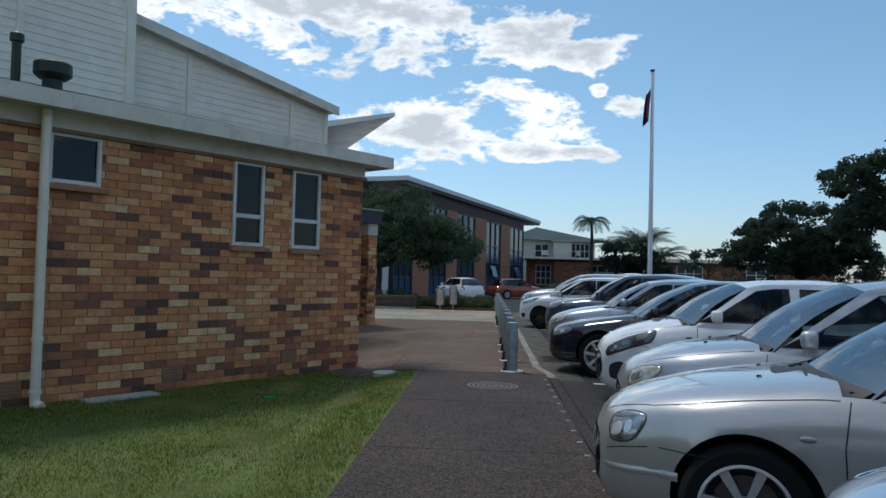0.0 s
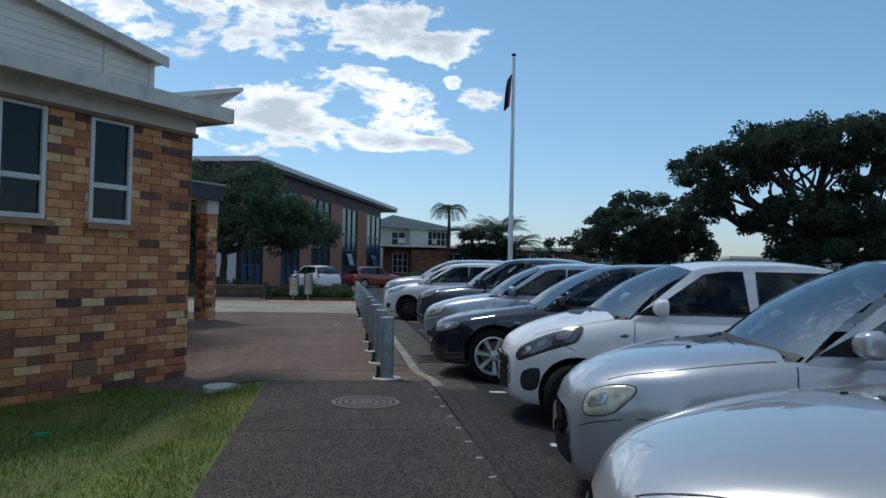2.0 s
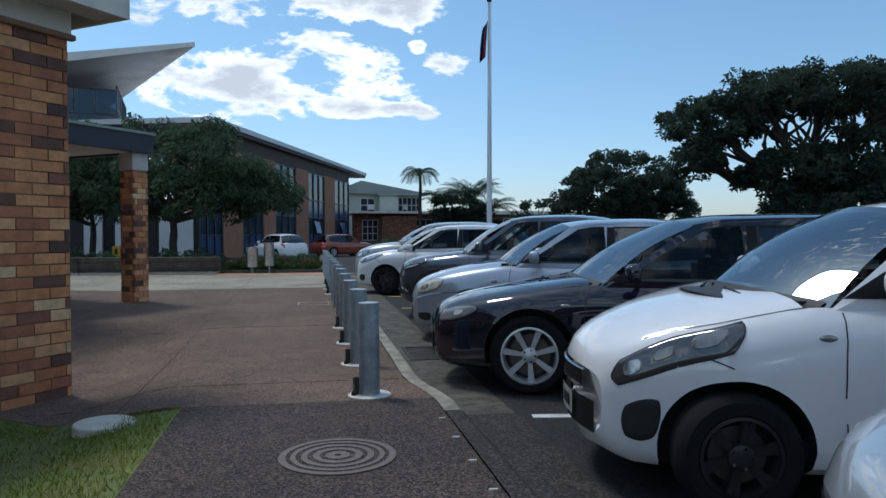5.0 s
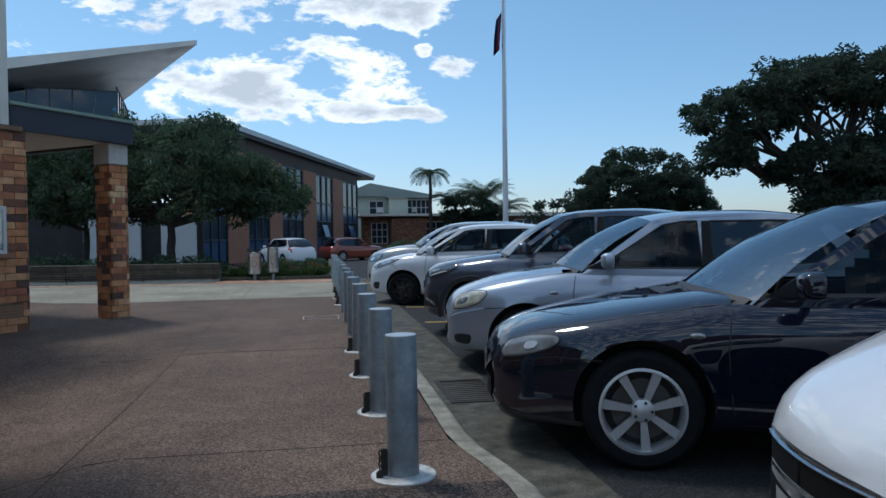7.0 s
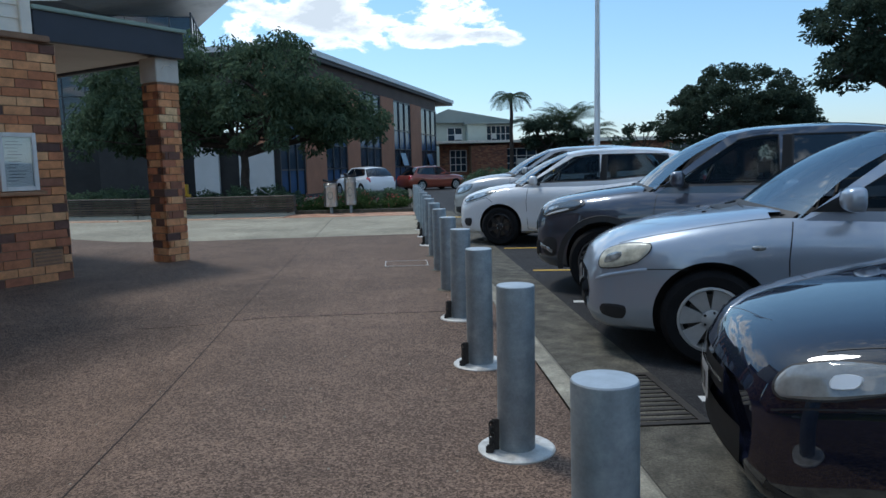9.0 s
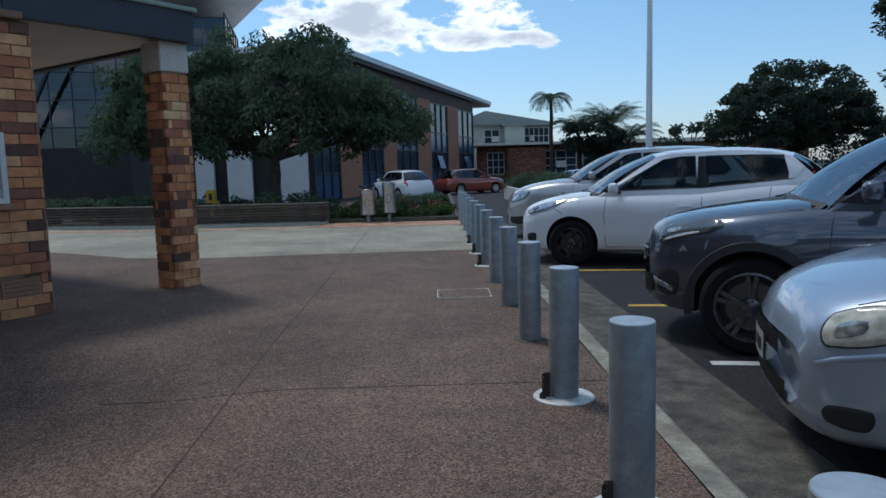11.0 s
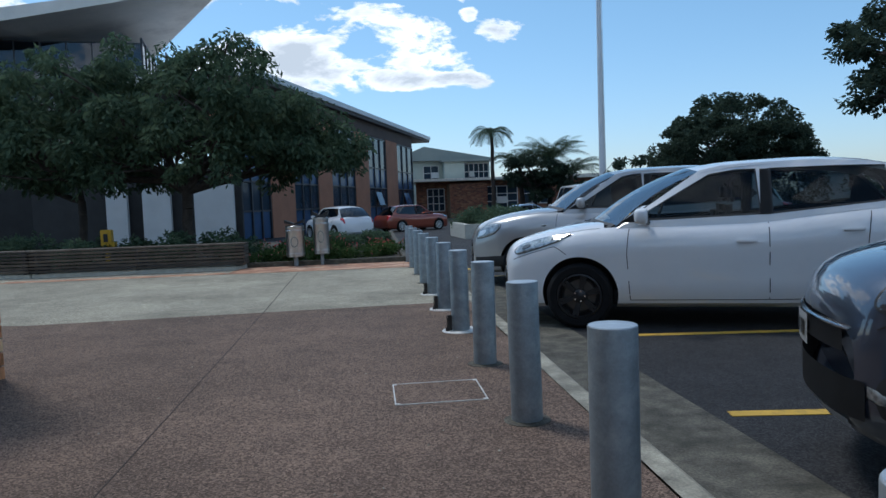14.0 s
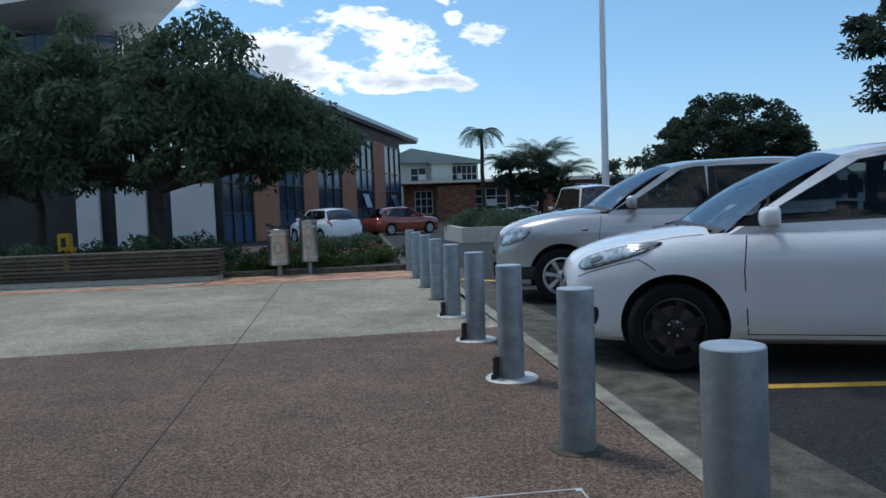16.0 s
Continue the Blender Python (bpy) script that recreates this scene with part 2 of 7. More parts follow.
M_brick_far = material("brick_far", None, 0.85, by="island", stops=RED_STOPS, vary=0.2, scale=3.0)
M_mortar = material("mortar", (0.27, 0.18, 0.12), 0.9, vary=0.25, scale=5, grain=0.2, grain_scale=90, bump=0.3)
M_white = material("white_paint", (0.72, 0.72, 0.70), 0.5, vary=0.07, scale=2.2, dirt=(0.35, 0.33, 0.29), dirt_scale=2.5, dirt_amount=0.35)
M_board = material("weatherboard_paint", (0.86, 0.81, 0.70), 0.55, vary=0.06, scale=1.5, dirt=(0.45, 0.43, 0.38), dirt_scale=1.7, dirt_amount=0.3)
M_fascia = material("fascia_paint", (0.74, 0.70, 0.61), 0.5, vary=0.09, scale=1.8, dirt=(0.30, 0.29, 0.26), dirt_scale=3.0, dirt_amount=0.45)
M_soffit = material("soffit_paint", (0.60, 0.59, 0.55), 0.7, vary=0.08, scale=1.4)
M_sill = material("sill_brick_tile", (0.36, 0.19, 0.10), 0.7, vary=0.2, scale=8, grain=0.12)
M_timber = material("wood_trim_brown", (0.26, 0.15, 0.09), 0.7, vary=0.2, scale=6, grain=0.15)
M_roofmetal = material("roof_green_grey", (0.16, 0.22, 0.21), 0.45, metal=0.2, vary=0.1, scale=2)
M_beam = material("beam_dark_paint", (0.035, 0.04, 0.055), 0.55, vary=0.12, scale=3)
M_flash = material("copper_green_flashing", (0.28, 0.36, 0.30), 0.5, vary=0.15, scale=4)
# near-black stands in for the shade of unlit interiors and recesses
M_unlitroom = material("unlit_interior", (0.035, 0.035, 0.035), 0.9, vary=0.2, scale=1.5)
M_room = material("room_wall", (0.10, 0.10, 0.095), 0.8, vary=0.1, scale=1.2)
M_galv = material("galvanised_steel", (0.27, 0.31, 0.33), 0.50, metal=0.5, vary=0.13, scale=16, grain=0.08, grain_scale=90, dirt=(0.55, 0.59, 0.60), dirt_scale=9, dirt_amount=0.4)
M_galvcap = material("bollard_cap_galvanised", (0.42, 0.46, 0.49), 0.5, metal=0.5, vary=0.12, scale=20)
M_ring = material("base_plate_zinc", (0.60, 0.60, 0.57), 0.6, metal=0.3, vary=0.18, scale=18, dirt=(0.2, 0.16, 0.12), dirt_scale=12, dirt_amount=0.6)
M_rust = material("rusty_chain_steel", (0.055, 0.05, 0.045), 0.7, metal=0.5, vary=0.3, scale=40)
M_black = material("black_plastic", (0.02, 0.02, 0.021), 0.55, vary=0.15, scale=12)
M_rubber = material("tyre_rubber", (0.012, 0.012, 0.013), 0.9, vary=0.2, scale=10, spec=0.2)
M_chrome = material("chrome", (0.75, 0.76, 0.78), 0.12, metal=1.0)
M_alloy = material("alloy_silver", (0.64, 0.65, 0.66), 0.38, metal=0.55, vary=0.06, scale=30)
M_alloy_dark = material("alloy_black", (0.03, 0.03, 0.032), 0.35, metal=0.4)
M_hubcap = material("hubcap_grey", (0.42, 0.42, 0.41), 0.45, metal=0.3, vary=0.08, scale=20)
M_brake = material("brake_disc_steel", (0.14, 0.13, 0.12), 0.45, metal=0.8)
# strong mottling stands in for bright and dark reflections in the reflector facets
M_lens = material("lamp_lens_facet_mottle", (0.36, 0.38, 0.38), 0.12, metal=0.5, vary=0.75, scale=22, coat=1.0)
M_lens_old = material("lamp_lens_hazed", (0.52, 0.50, 0.40), 0.25, vary=0.35, scale=18, coat=0.6)
M_lensdark = material("lamp_housing_dark", (0.05, 0.052, 0.056), 0.15, coat=1.0)
M_bulb = material("lamp_reflector", (0.80, 0.82, 0.84), 0.38, metal=0.5)
M_red = material("tail_lamp_red", (0.45, 0.015, 0.015), 0.12, coat=1.0)
M_amber = material("indicator_amber", (0.62, 0.25, 0.03), 0.15, coat=0.8)
M_seat = material("seat_fabric_dark", (0.022, 0.023, 0.026), 0.95, vary=0.2, scale=20)
M_plate = material("number_plate_white", (0.65, 0.66, 0.66), 0.35, vary=0.05, scale=30)
M_plate_dark = material("plate_bars", (0.03, 0.03, 0.03), 0.5)
M_carglass = glass("car_glass", (0.50, 0.58, 0.60), 0.5, 0.0, 3.2)
M_pane = glass("window_glass", (0.42, 0.44, 0.45), 0.45, 0.0, 1.38)
M_sideglass = glass("car_side_glass", (0.50, 0.58, 0.60), 0.7, 0.0, 1.32)
M_curtain = glass("curtain_wall_glass", (0.22, 0.34, 0.46), 0.8, 0.0, 1.65)
M_frame_dark = material("aluminium_dark", (0.045, 0.05, 0.06), 0.4, metal=0.5, vary=0.08, scale=5)
M_asphalt = aggregate("asphalt", (0.006, 0.006, 0.007), (0.050, 0.050, 0.050), (0.020, 0.020, 0.022), 130)
M_path_old = aggregate("aggregate_path_dark", (0.009, 0.0065, 0.005), (0.15, 0.112, 0.09), (0.036, 0.025, 0.020), 105)
M_path_new = aggregate("aggregate_paving_brown", (0.046, 0.029, 0.020), (0.255, 0.176, 0.128), (0.124, 0.080, 0.057), 125)
M_concrete = aggregate("pale_concrete_paving", (0.17, 0.155, 0.11), (0.43, 0.39, 0.30), (0.295, 0.265, 0.195), 100)
# mossy, dirty concrete; base lowered further to hold the parked cars' shade
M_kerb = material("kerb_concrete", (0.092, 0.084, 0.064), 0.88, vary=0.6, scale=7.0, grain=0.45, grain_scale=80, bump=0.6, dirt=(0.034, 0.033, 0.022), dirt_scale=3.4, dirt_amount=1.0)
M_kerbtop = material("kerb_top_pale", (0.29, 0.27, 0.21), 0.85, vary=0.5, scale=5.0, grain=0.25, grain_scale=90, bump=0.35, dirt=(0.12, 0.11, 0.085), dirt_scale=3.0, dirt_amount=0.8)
M_kerb_old = aggregate("kerb_old_dark", (0.008, 0.007, 0.006), (0.095, 0.078, 0.066), (0.026, 0.021, 0.018), 95)
M_joint = material("sealed_joint_dark", (0.05, 0.037, 0.03), 0.9, vary=0.2, scale=9)
M_paver = material("clay_paver", None, 0.8, by="object", stops=[(0.0, (0.42, 0.21, 0.12)), (0.3, (0.50, 0.28, 0.17)), (0.6, (0.36, 0.18, 0.11)), (0.85, (0.55, 0.36, 0.24))], vary=0.18, scale=7, grain=0.12, bump=0.2)
M_paver_isl = material("clay_paver_rest", None, 0.8, by="island", stops=[(0.0, (0.42, 0.21, 0.12)), (0.3, (0.50, 0.28, 0.17)), (0.6, (0.36, 0.18, 0.11)), (0.85, (0.55, 0.36, 0.24))], vary=0.18, scale=7, grain=0.12, bump=0.2)
M_yellow = material("road_paint_yellow", (0.62, 0.38, 0.05), 0.7, vary=0.15, scale=6, dirt=(0.08, 0.07, 0.05), dirt_scale=9, dirt_amount=0.7)
M_wpaint = material("road_paint_white", (0.6, 0.6, 0.57), 0.7, vary=0.12, scale=6, dirt=(0.06, 0.06, 0.06), dirt_scale=9, dirt_amount=0.8)
M_soil = material("lawn_soil", (0.11, 0.15, 0.035), 0.95, vary=0.35, scale=1.1, grain=0.35, grain_scale=40, bump=0.6, dirt=(0.21, 0.19, 0.085), dirt_scale=0.75, dirt_amount=0.75)
M_mulch = material("bed_soil", (0.06, 0.048, 0.035), 0.95, vary=0.3, scale=4, grain=0.3, grain_scale=30, bump=0.8)
M_blade = leaves("grass_blades", (0.07, 0.115, 0.008), (0.22, 0.24, 0.030), 0.6, (0.36, 0.29, 0.11))
M_leafA = leaves("leaves_feathery", (0.058, 0.095, 0.060), (0.118, 0.170, 0.100))
M_leafB = leaves("leaves_dark_broad", (0.036, 0.056, 0.040), (0.070, 0.098, 0.066))
M_leafC = leaves("leaves_bed_shrubs", (0.035, 0.07, 0.022), (0.10, 0.15, 0.05))
M_palm = leaves("palm_fronds", (0.036, 0.060, 0.040), (0.070, 0.105, 0.060))
M_flower = leaves("rose_petals", (0.45, 0.03, 0.03), (0.75, 0.30, 0.28))
M_bark = material("bark", (0.06, 0.048, 0.04), 0.95, vary=0.3, scale=5, grain=0.25, grain_scale=30, bump=0.8)
M_slat = material("bench_timber_weathered", None, 0.8, by="object", stops=[(0.0, (0.075, 0.058, 0.044)), (0.35, (0.105, 0.082, 0.06)), (0.7, (0.055, 0.044, 0.034))], vary=0.3, scale=5, grain=0.2, grain_scale=45, bump=0.3)
M_cladA = material("pale_green_cladding", (0.48, 0.53, 0.47), 0.6, vary=0.06, scale=1.2)
M_terra = material("terracotta_panel", (0.36, 0.16, 0.09), 0.75, vary=0.12, scale=1.0, grain=0.1, grain_scale=25)
M_wallwhite = material("rendered_wall_white", (0.50, 0.51, 0.51), 0.75, vary=0.08, scale=0.8)
M_steel = material("brushed_stainless", (0.55, 0.56, 0.57), 0.30, metal=1.0, vary=0.12, scale=12)
M_flag = material("flag_cloth_navy", (0.012, 0.016, 0.06), 0.8, vary=0.2, scale=3)
M_flagred = material("flag_cloth_red", (0.35, 0.02, 0.03), 0.8)
M_yellowbox = material("yellow_painted_steel", (0.62, 0.36, 0.02), 0.5, vary=0.1, scale=8)
M_castiron = material("cast_iron", (0.05, 0.047, 0.043), 0.65, metal=0.5, vary=0.25, scale=15)
M_pole = material("flagpole_white", (0.68, 0.70, 0.72), 0.35, metal=0.1, vary=0.05, scale=1.5)
M_paper = material("notice_paper", (0.75, 0.75, 0.72), 0.7, vary=0.05, scale=12)
M_ink = material("notice_print_grey", (0.16, 0.17, 0.18), 0.8)
M_grate = material("grate_iron", (0.04, 0.035, 0.03), 0.7, metal=0.4, vary=0.25, scale=20)
M_plastic_green = material("green_plastic", (0.02, 0.32, 0.13), 0.4)


def paint(name, base, metal=0.5, rough=0.34, spec=0.25):
    return material(name, base, rough, metal=metal, spec=spec, vary=0.03, scale=1.3, coat=1.0, dirt=tuple(c * 0.78 + 0.006 for c in base), dirt_scale=6, dirt_amount=0.12)

# ---- mesh helpers ----


def finish(ob, smooth=0.0):
    if smooth:
        ob.data.polygons.foreach_set("use_smooth", [True] * len(ob.data.polygons))
        ob.data.set_sharp_from_angle(angle=radians(smooth))
    return ob


def part(name, bm, mat, parent=None, label="", smooth=0.0):
    """Links a bmesh as one mesh object, under a thing where one is given."""
    me = bpy.data.meshes.new(name)
    bmesh.ops.recalc_face_normals(bm, faces=bm.faces)
    bm.to_mesh(me)
    bm.free()
    for m in mat if isinstance(mat, (list, tuple)) else [mat]:
        me.materials.append(m)
    ob = new(name, me)
    if parent is not None:
        ob.parent = parent
    if label:
        tagged(ob, label)
    return finish(ob, smooth)


def soup(name, verts, faces, mat, parent=None, smooth=0.0):
    """A mesh object straight from lists."""
    me = bpy.data.meshes.new(name)
    me.from_pydata(verts, [], faces)
    me.materials.append(mat)
    ob = new(name, me)
    if parent is not None:
        ob.parent = parent
    return finish(ob, smooth)


def shared(name, me, parent, m=None):
    ob = new(name, me)
    ob.parent = parent
    if m is not None:
        ob.matrix_local = m
    return ob


def thing(name, label, category, m=None, group="", kind=""):
    ob = new(name)
    ob.empty_display_size = 0.2
    if m is not None:
        ob.matrix_world = m
    return tagged(ob, label, category, group, kind)


def box(bm, lo, hi, bevel=0.0):
    r = bmesh.ops.create_cube(bm, size=1.0)["verts"]
    for v in r:
        v.co = Vector([lo[k] + (v.co[k] + 0.5) * (hi[k] - lo[k]) for k in range(3)])
    if bevel:
        es = {e for v in r for e in v.link_edges}
        bmesh.ops.bevel(bm, geom=list(es), offset=bevel, segments=2, affect="EDGES")
    return bm


def boxm(lo, hi, bevel=0.0):
    return box(bmesh.new(), lo, hi, bevel)


def rod(bm, a, b, r0, r1=None, n=12, caps=True):
    a, b = Vector(a), Vector(b)
    r1 = r0 if r1 is None else r1
    q = (b - a).to_track_quat("Z", "Y").to_matrix()
    rings = []
    for c, r in ((a, r0), (b, r1)):
        rings.append([bm.verts.new(c + q @ Vector((r * math.cos(2 * math.pi * k / n), r * math.sin(2 * math.pi * k / n), 0))) for k in range(n)])
    for k in range(n):
        bm.faces.new((rings[0][k], rings[0][(k + 1) % n], rings[1][(k + 1) % n], rings[1][k]))
    if caps:
        bm.faces.new(rings[0][::-1])
        bm.faces.new(rings[1])
    return bm


def lathe(bm, profile, n=24, axis="Z", at=(0, 0, 0), caps=True):
    """Turns a profile of (radius, height) round an axis."""
    rings = []
    for r, h in profile:
        ring = []
        for k in range(n):
            a = 2 * math.pi * k / n
            c, s = r * math.cos(a), r * math.sin(a)
            p = (c, s, h) if axis == "Z" else (c, h, s)
            ring.append(bm.verts.new(Vector(at) + Vector(p)))
        rings.append(ring)
    for p, q in zip(rings, rings[1:]):
        for k in range(n):
            bm.faces.new((p[k], p[(k + 1) % n], q[(k + 1) % n], q[k]))
    for ring in (rings[0], rings[-1]) if caps else ():
        if (ring[0].co - ring[n // 2].co).length > 1e-4:
            bm.faces.new(ring)
    return bm


def prism(bm, pts, lo, hi, place=lambda p, h: (p[0], p[1], h)):
    """Extrudes an outline between two levels."""
    a = [bm.verts.new(place(p, lo)) for p in pts]
    b = [bm.verts.new(place(p, hi)) for p in pts]
    n = len(pts)
    for k in range(n):
        bm.faces.new((a[k], a[(k + 1) % n], b[(k + 1) % n], b[k]))
    bm.faces.new(a[::-1])
    bm.faces.new(b)
    return bm


def smooth01(v):
    v = min(1.0, max(0.0, v))
    return v * v * (3 - 2 * v)


def ground_z(x, y):
    """Level of paving and lawn: falls a little towards the brick wall and far up the car park."""
    z = -0.19 * smooth01((0.0 - x) / 1.0) * (1 - smooth01((y - 11.8) / 4.0))
    return z - 0.016 * max(0.0, y - 29.0) * (1 if y < 56 else 27.0 / (y - 29.0))


def road_z(x, y):
    return ground_z(5, y) - 0.045


def inside(p, poly):
    hit = False
    for (x0, y0), (x1, y1) in zip(poly, poly[1:] + poly[:1]):
        if (y0 > p[1]) != (y1 > p[1]) and p[0] < (x1 - x0) * (p[1] - y0) / (y1 - y0) + x0:
            hit = not hit
    return hit


def sheet(name, poly, mat, lift=0.0, step=0.5, level=ground_z, skirt=0.0):
    """A flat-lying polygon cut into a grid and laid on the terrain, with an edge that goes down."""
    bm = bmesh.new()
    f = bm.faces.new([bm.verts.new((x, y, 0)) for x, y in poly])
    xs, ys = [p[0] for p in poly], [p[1] for p in poly]
    for k, (lo, hi) in enumerate(((min(xs), max(xs)), (min(ys), max(ys)))):
        n = int((hi - lo) / step)
        for j in range(1, n):
            at = [0, 0, 0]
            at[k] = lo + (hi - lo) * j / n
            no = [0, 0, 0]
            no[k] = 1
            bmesh.ops.bisect_plane(bm, geom=bm.verts[:] + bm.edges[:] + bm.faces[:], plane_co=at, plane_no=no)
    if skirt:
        edge = [e for e in bm.edges if e.is_boundary]
        r = bmesh.ops.extrude_edge_only(bm, edges=edge)["geom"]
        low = {v for v in r if isinstance(v, bmesh.types.BMVert)}
    else:
        low = set()
    for v in bm.verts:
        v.co.z = level(v.co.x, v.co.y) + lift - (skirt if v in low else 0)
    ob = part(name, bm, mat)
    ob["kind"] = "structure"
    return ob


# ---- ground ----
def build_ground():
    g = sheet("ground", [(-600, -300), (600, -300), (600, 900), (-600, 900)], M_asphalt, -0.34, 300.0, level=lambda x, y: 0.0 if y < 40 else -0.55)
    tagged(g, "dark asphalt ground reaching far away", "ground")
    road = sheet("road", [(2.48, -14), (60, -14), (60, 130), (-8, 130), (-8, 46), (1.6, 46), (1.6, 28.2), (2.48, 28.2)], M_asphalt, 0.0, 6.0, level=road_z, skirt=0.3)
    tagged(road, "dark grey asphalt car park with worn marking lines", "road")
    old = sheet("pavement_old", [(0.13, -12), (1.98, -12), (1.98, 9.82), (0.13, 9.86)], M_path_old, 0.0, 0.8, skirt=0.25)
    tagged(old, "dark exposed aggregate footpath beside the lawn", "pavement")
    brown = sheet("pavement_brown", [(0.13, 9.862), (1.98, 9.822), (1.84, 10.6), (1.84, 21.35), (-3.0, 21.2), (-4.0, 21.5), (-5.4, 22.45), (-12, 26.2), (-12, 9.9), (-1.62, 10.754), (-0.4, 9.864)], M_path_new, 0.0, 0.22, skirt=0.25)
    tagged(brown, "brown exposed aggregate paving in front of the entrance", "pavement")
    pale = sheet("pavement_pale", [(1.84, 21.354), (1.75, 26.3), (-1.95, 26.55), (-6.0, 26.75), (-9.4, 27.55), (-16, 30.2), (-16, 28.5), (-12, 26.204), (-5.4, 22.454), (-4.0, 21.504), (-3.0, 21.204)], M_concrete, 0.0, 1.0, skirt=0.25)
    tagged(pale, "pale washed concrete paving band", "pavement")
    lawn = sheet("lawn", [(0.126, -12), (0.126, 9.85), (-0.4, 9.86), (-1.62, 10.75), (-14, -6), (-14, -12)], M_soil, -0.005, 0.5)
    tagged(lawn, "mown green lawn with dry yellow patches", "lawn")
    # joints across the old path, seams in the new, laid close on the paving
    def joint(a, b, width, label):
        n = max(2, int((Vector(b) - Vector(a)).length / 0.2))
        d = (Vector(b) - Vector(a)).normalized()
        s = Vector((-d.y, d.x)) * width / 2
        bm = bmesh.new()
        prev = None
        for k in range(n + 1):
            q = Vector(a).lerp(Vector(b), k / n)
            row = [bm.verts.new((q.x + e * s.x, q.y + e * s.y, ground_z(q.x, q.y) + h)) for e, h in ((-1, -0.02), (-1, 0.0025), (1, 0.0025), (1, -0.02))]
            if prev:
                for c in range(3):
                    bm.faces.new((prev[c], prev[c + 1], row[c + 1], row[c]))
            prev = row
        tagged(part("path_joint", bm, M_joint), label, "joint", "path joints", "structure")
    for y in (5.1, 7.35, 2.8, 0.4, -2.0):
        joint((0.14, y), (1.97, y), 0.010, "dark joint across the footpath")
    joint((-0.347, 9.9), (-0.494, 21.27), 0.006, "thin dark construction joint along the paving")
    joint((-0.495, 21.30), (-0.604, 26.4), 0.008, "thin dark joint along the pale concrete")
    for y in (10.6, 14.35):
        joint((-1.2, y), (1.8, y - 0.02), 0.005, "faint joint across the brown paving")
    # kerb and gutter: a real step down to the asphalt
    def kerb(name, y0, y1, mat, label):
        n = int((y1 - y0) * 3)
        bm = bmesh.new()
        rows = []
        for k in range(n + 1):
            y = y0 + (y1 - y0) * k / n
            e = smooth01((y - 9.7) / 1.0)
            xa, xb = 1.985 - 0.14 * e, 2.50
            prof = [(xa, 0.004), (xa + 0.11, 0.002), (xa + 0.135, -0.012), (xa + 0.16, -0.036), (xb, -0.040), (xb, -0.3), (xa, -0.3)]
            rows.append([bm.verts.new((x + 0.004 * math.sin(y * 1.7), y, z + ground_z(5, y))) for x, z in prof])
        for a, b in zip(rows, rows[1:]):
            for k in range(len(prof) - 1):
                bm.faces.new((a[k], a[k + 1], b[k + 1], b[k]))
        bm.faces.new(rows[0])
        bm.faces.new(rows[-1])
        ob = part(name, bm, mat)
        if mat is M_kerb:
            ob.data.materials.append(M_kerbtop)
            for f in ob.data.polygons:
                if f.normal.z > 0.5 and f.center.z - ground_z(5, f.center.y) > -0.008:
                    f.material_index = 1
        tagged(ob, label, "kerb", "", "structure")
    kerb("kerb", -12, 9.4, M_kerb_old, "dark worn kerb and gutter beside the footpath")
    kerb("kerb", 9.404, 28.2, M_kerb, "weathered concrete kerb and gutter beside the car park")
    # bay lines, slanting a little
    for y, m in ((19.06, M_yellow), (16.75, M_yellow), (21.75, M_yellow), (14.77, M_wpaint), (12.0, M_wpaint), (9.3, M_wpaint), (6.95, M_wpaint), (4.35, M_wpaint), (24.4, M_yellow)):
        b = part("bay_line", boxm((0, -0.045, -0.02), (4.7, 0.045, 0.004)), m)
        b.matrix_world = pose(2.6, y, road_z(3, y), 0, 0, -9)
        tagged(b, "worn yellow painted bay line on asphalt" if m is M_yellow else "worn white painted bay line on asphalt", "bay line", "parking bay lines", "structure")
    b = part("bay_line", prism(bmesh.new(), [(2.1, 26.0), (4.6, 23.3), (4.7, 23.38), (2.2, 26.1)], -0.06, -0.034), M_yellow)
    tagged(b, "worn yellow painted diagonal line on asphalt", "bay line", "parking bay lines", "structure")


build_ground()

# ---- brick building: local X along the front, Y inwards ----
PHI = 36.0
B1 = pose(-1.06, 11.35, 0, 0, 0, 90 - PHI)
BRICK, COURSE, GAP = 0.30, 0.10, 0.011
piece_meshes = {}


def brick_mesh(length, depth=0.09, height=COURSE - GAP):
    key = (round(length, 3), depth)
    if key not in piece_meshes:
        bm = boxm((0, 0, 0), (length, depth, height))
        me = bpy.data.meshes.new("brick")
        bm.to_mesh(me)
        bm.free()
        me.materials.append(M_brick)
        piece_meshes[key] = me
    return piece_meshes[key]


def course_pieces(x0, x1, z, odd, holes, rnd):
    """Stretches of brick in one course between x0 and x1, leaving the openings out."""
    spans = [(x0, x1)]
    for hx0, hx1, hz0, hz1 in holes:
        if z + COURSE * 0.6 > hz0 and z + COURSE * 0.4 < hz1:
            nxt = []
            for a, b in spans:
                if hx1 <= a or hx0 >= b:
                    nxt.append((a, b))
                else:
                    nxt += [s for s in ((a, hx0), (hx1, b)) if s[1] - s[0] > 0.03]
            spans = nxt
    out = []
    for a, b in spans:
        x = math.floor((a - x0) / BRICK) * BRICK + x0 - (BRICK / 2 if odd else 0)
        while x < b - 0.01:
            l, r = max(x, a), min(x + BRICK, b)
            if r - l > 0.03:
                out.append((l, r - l - GAP))
            x += BRICK
    return out


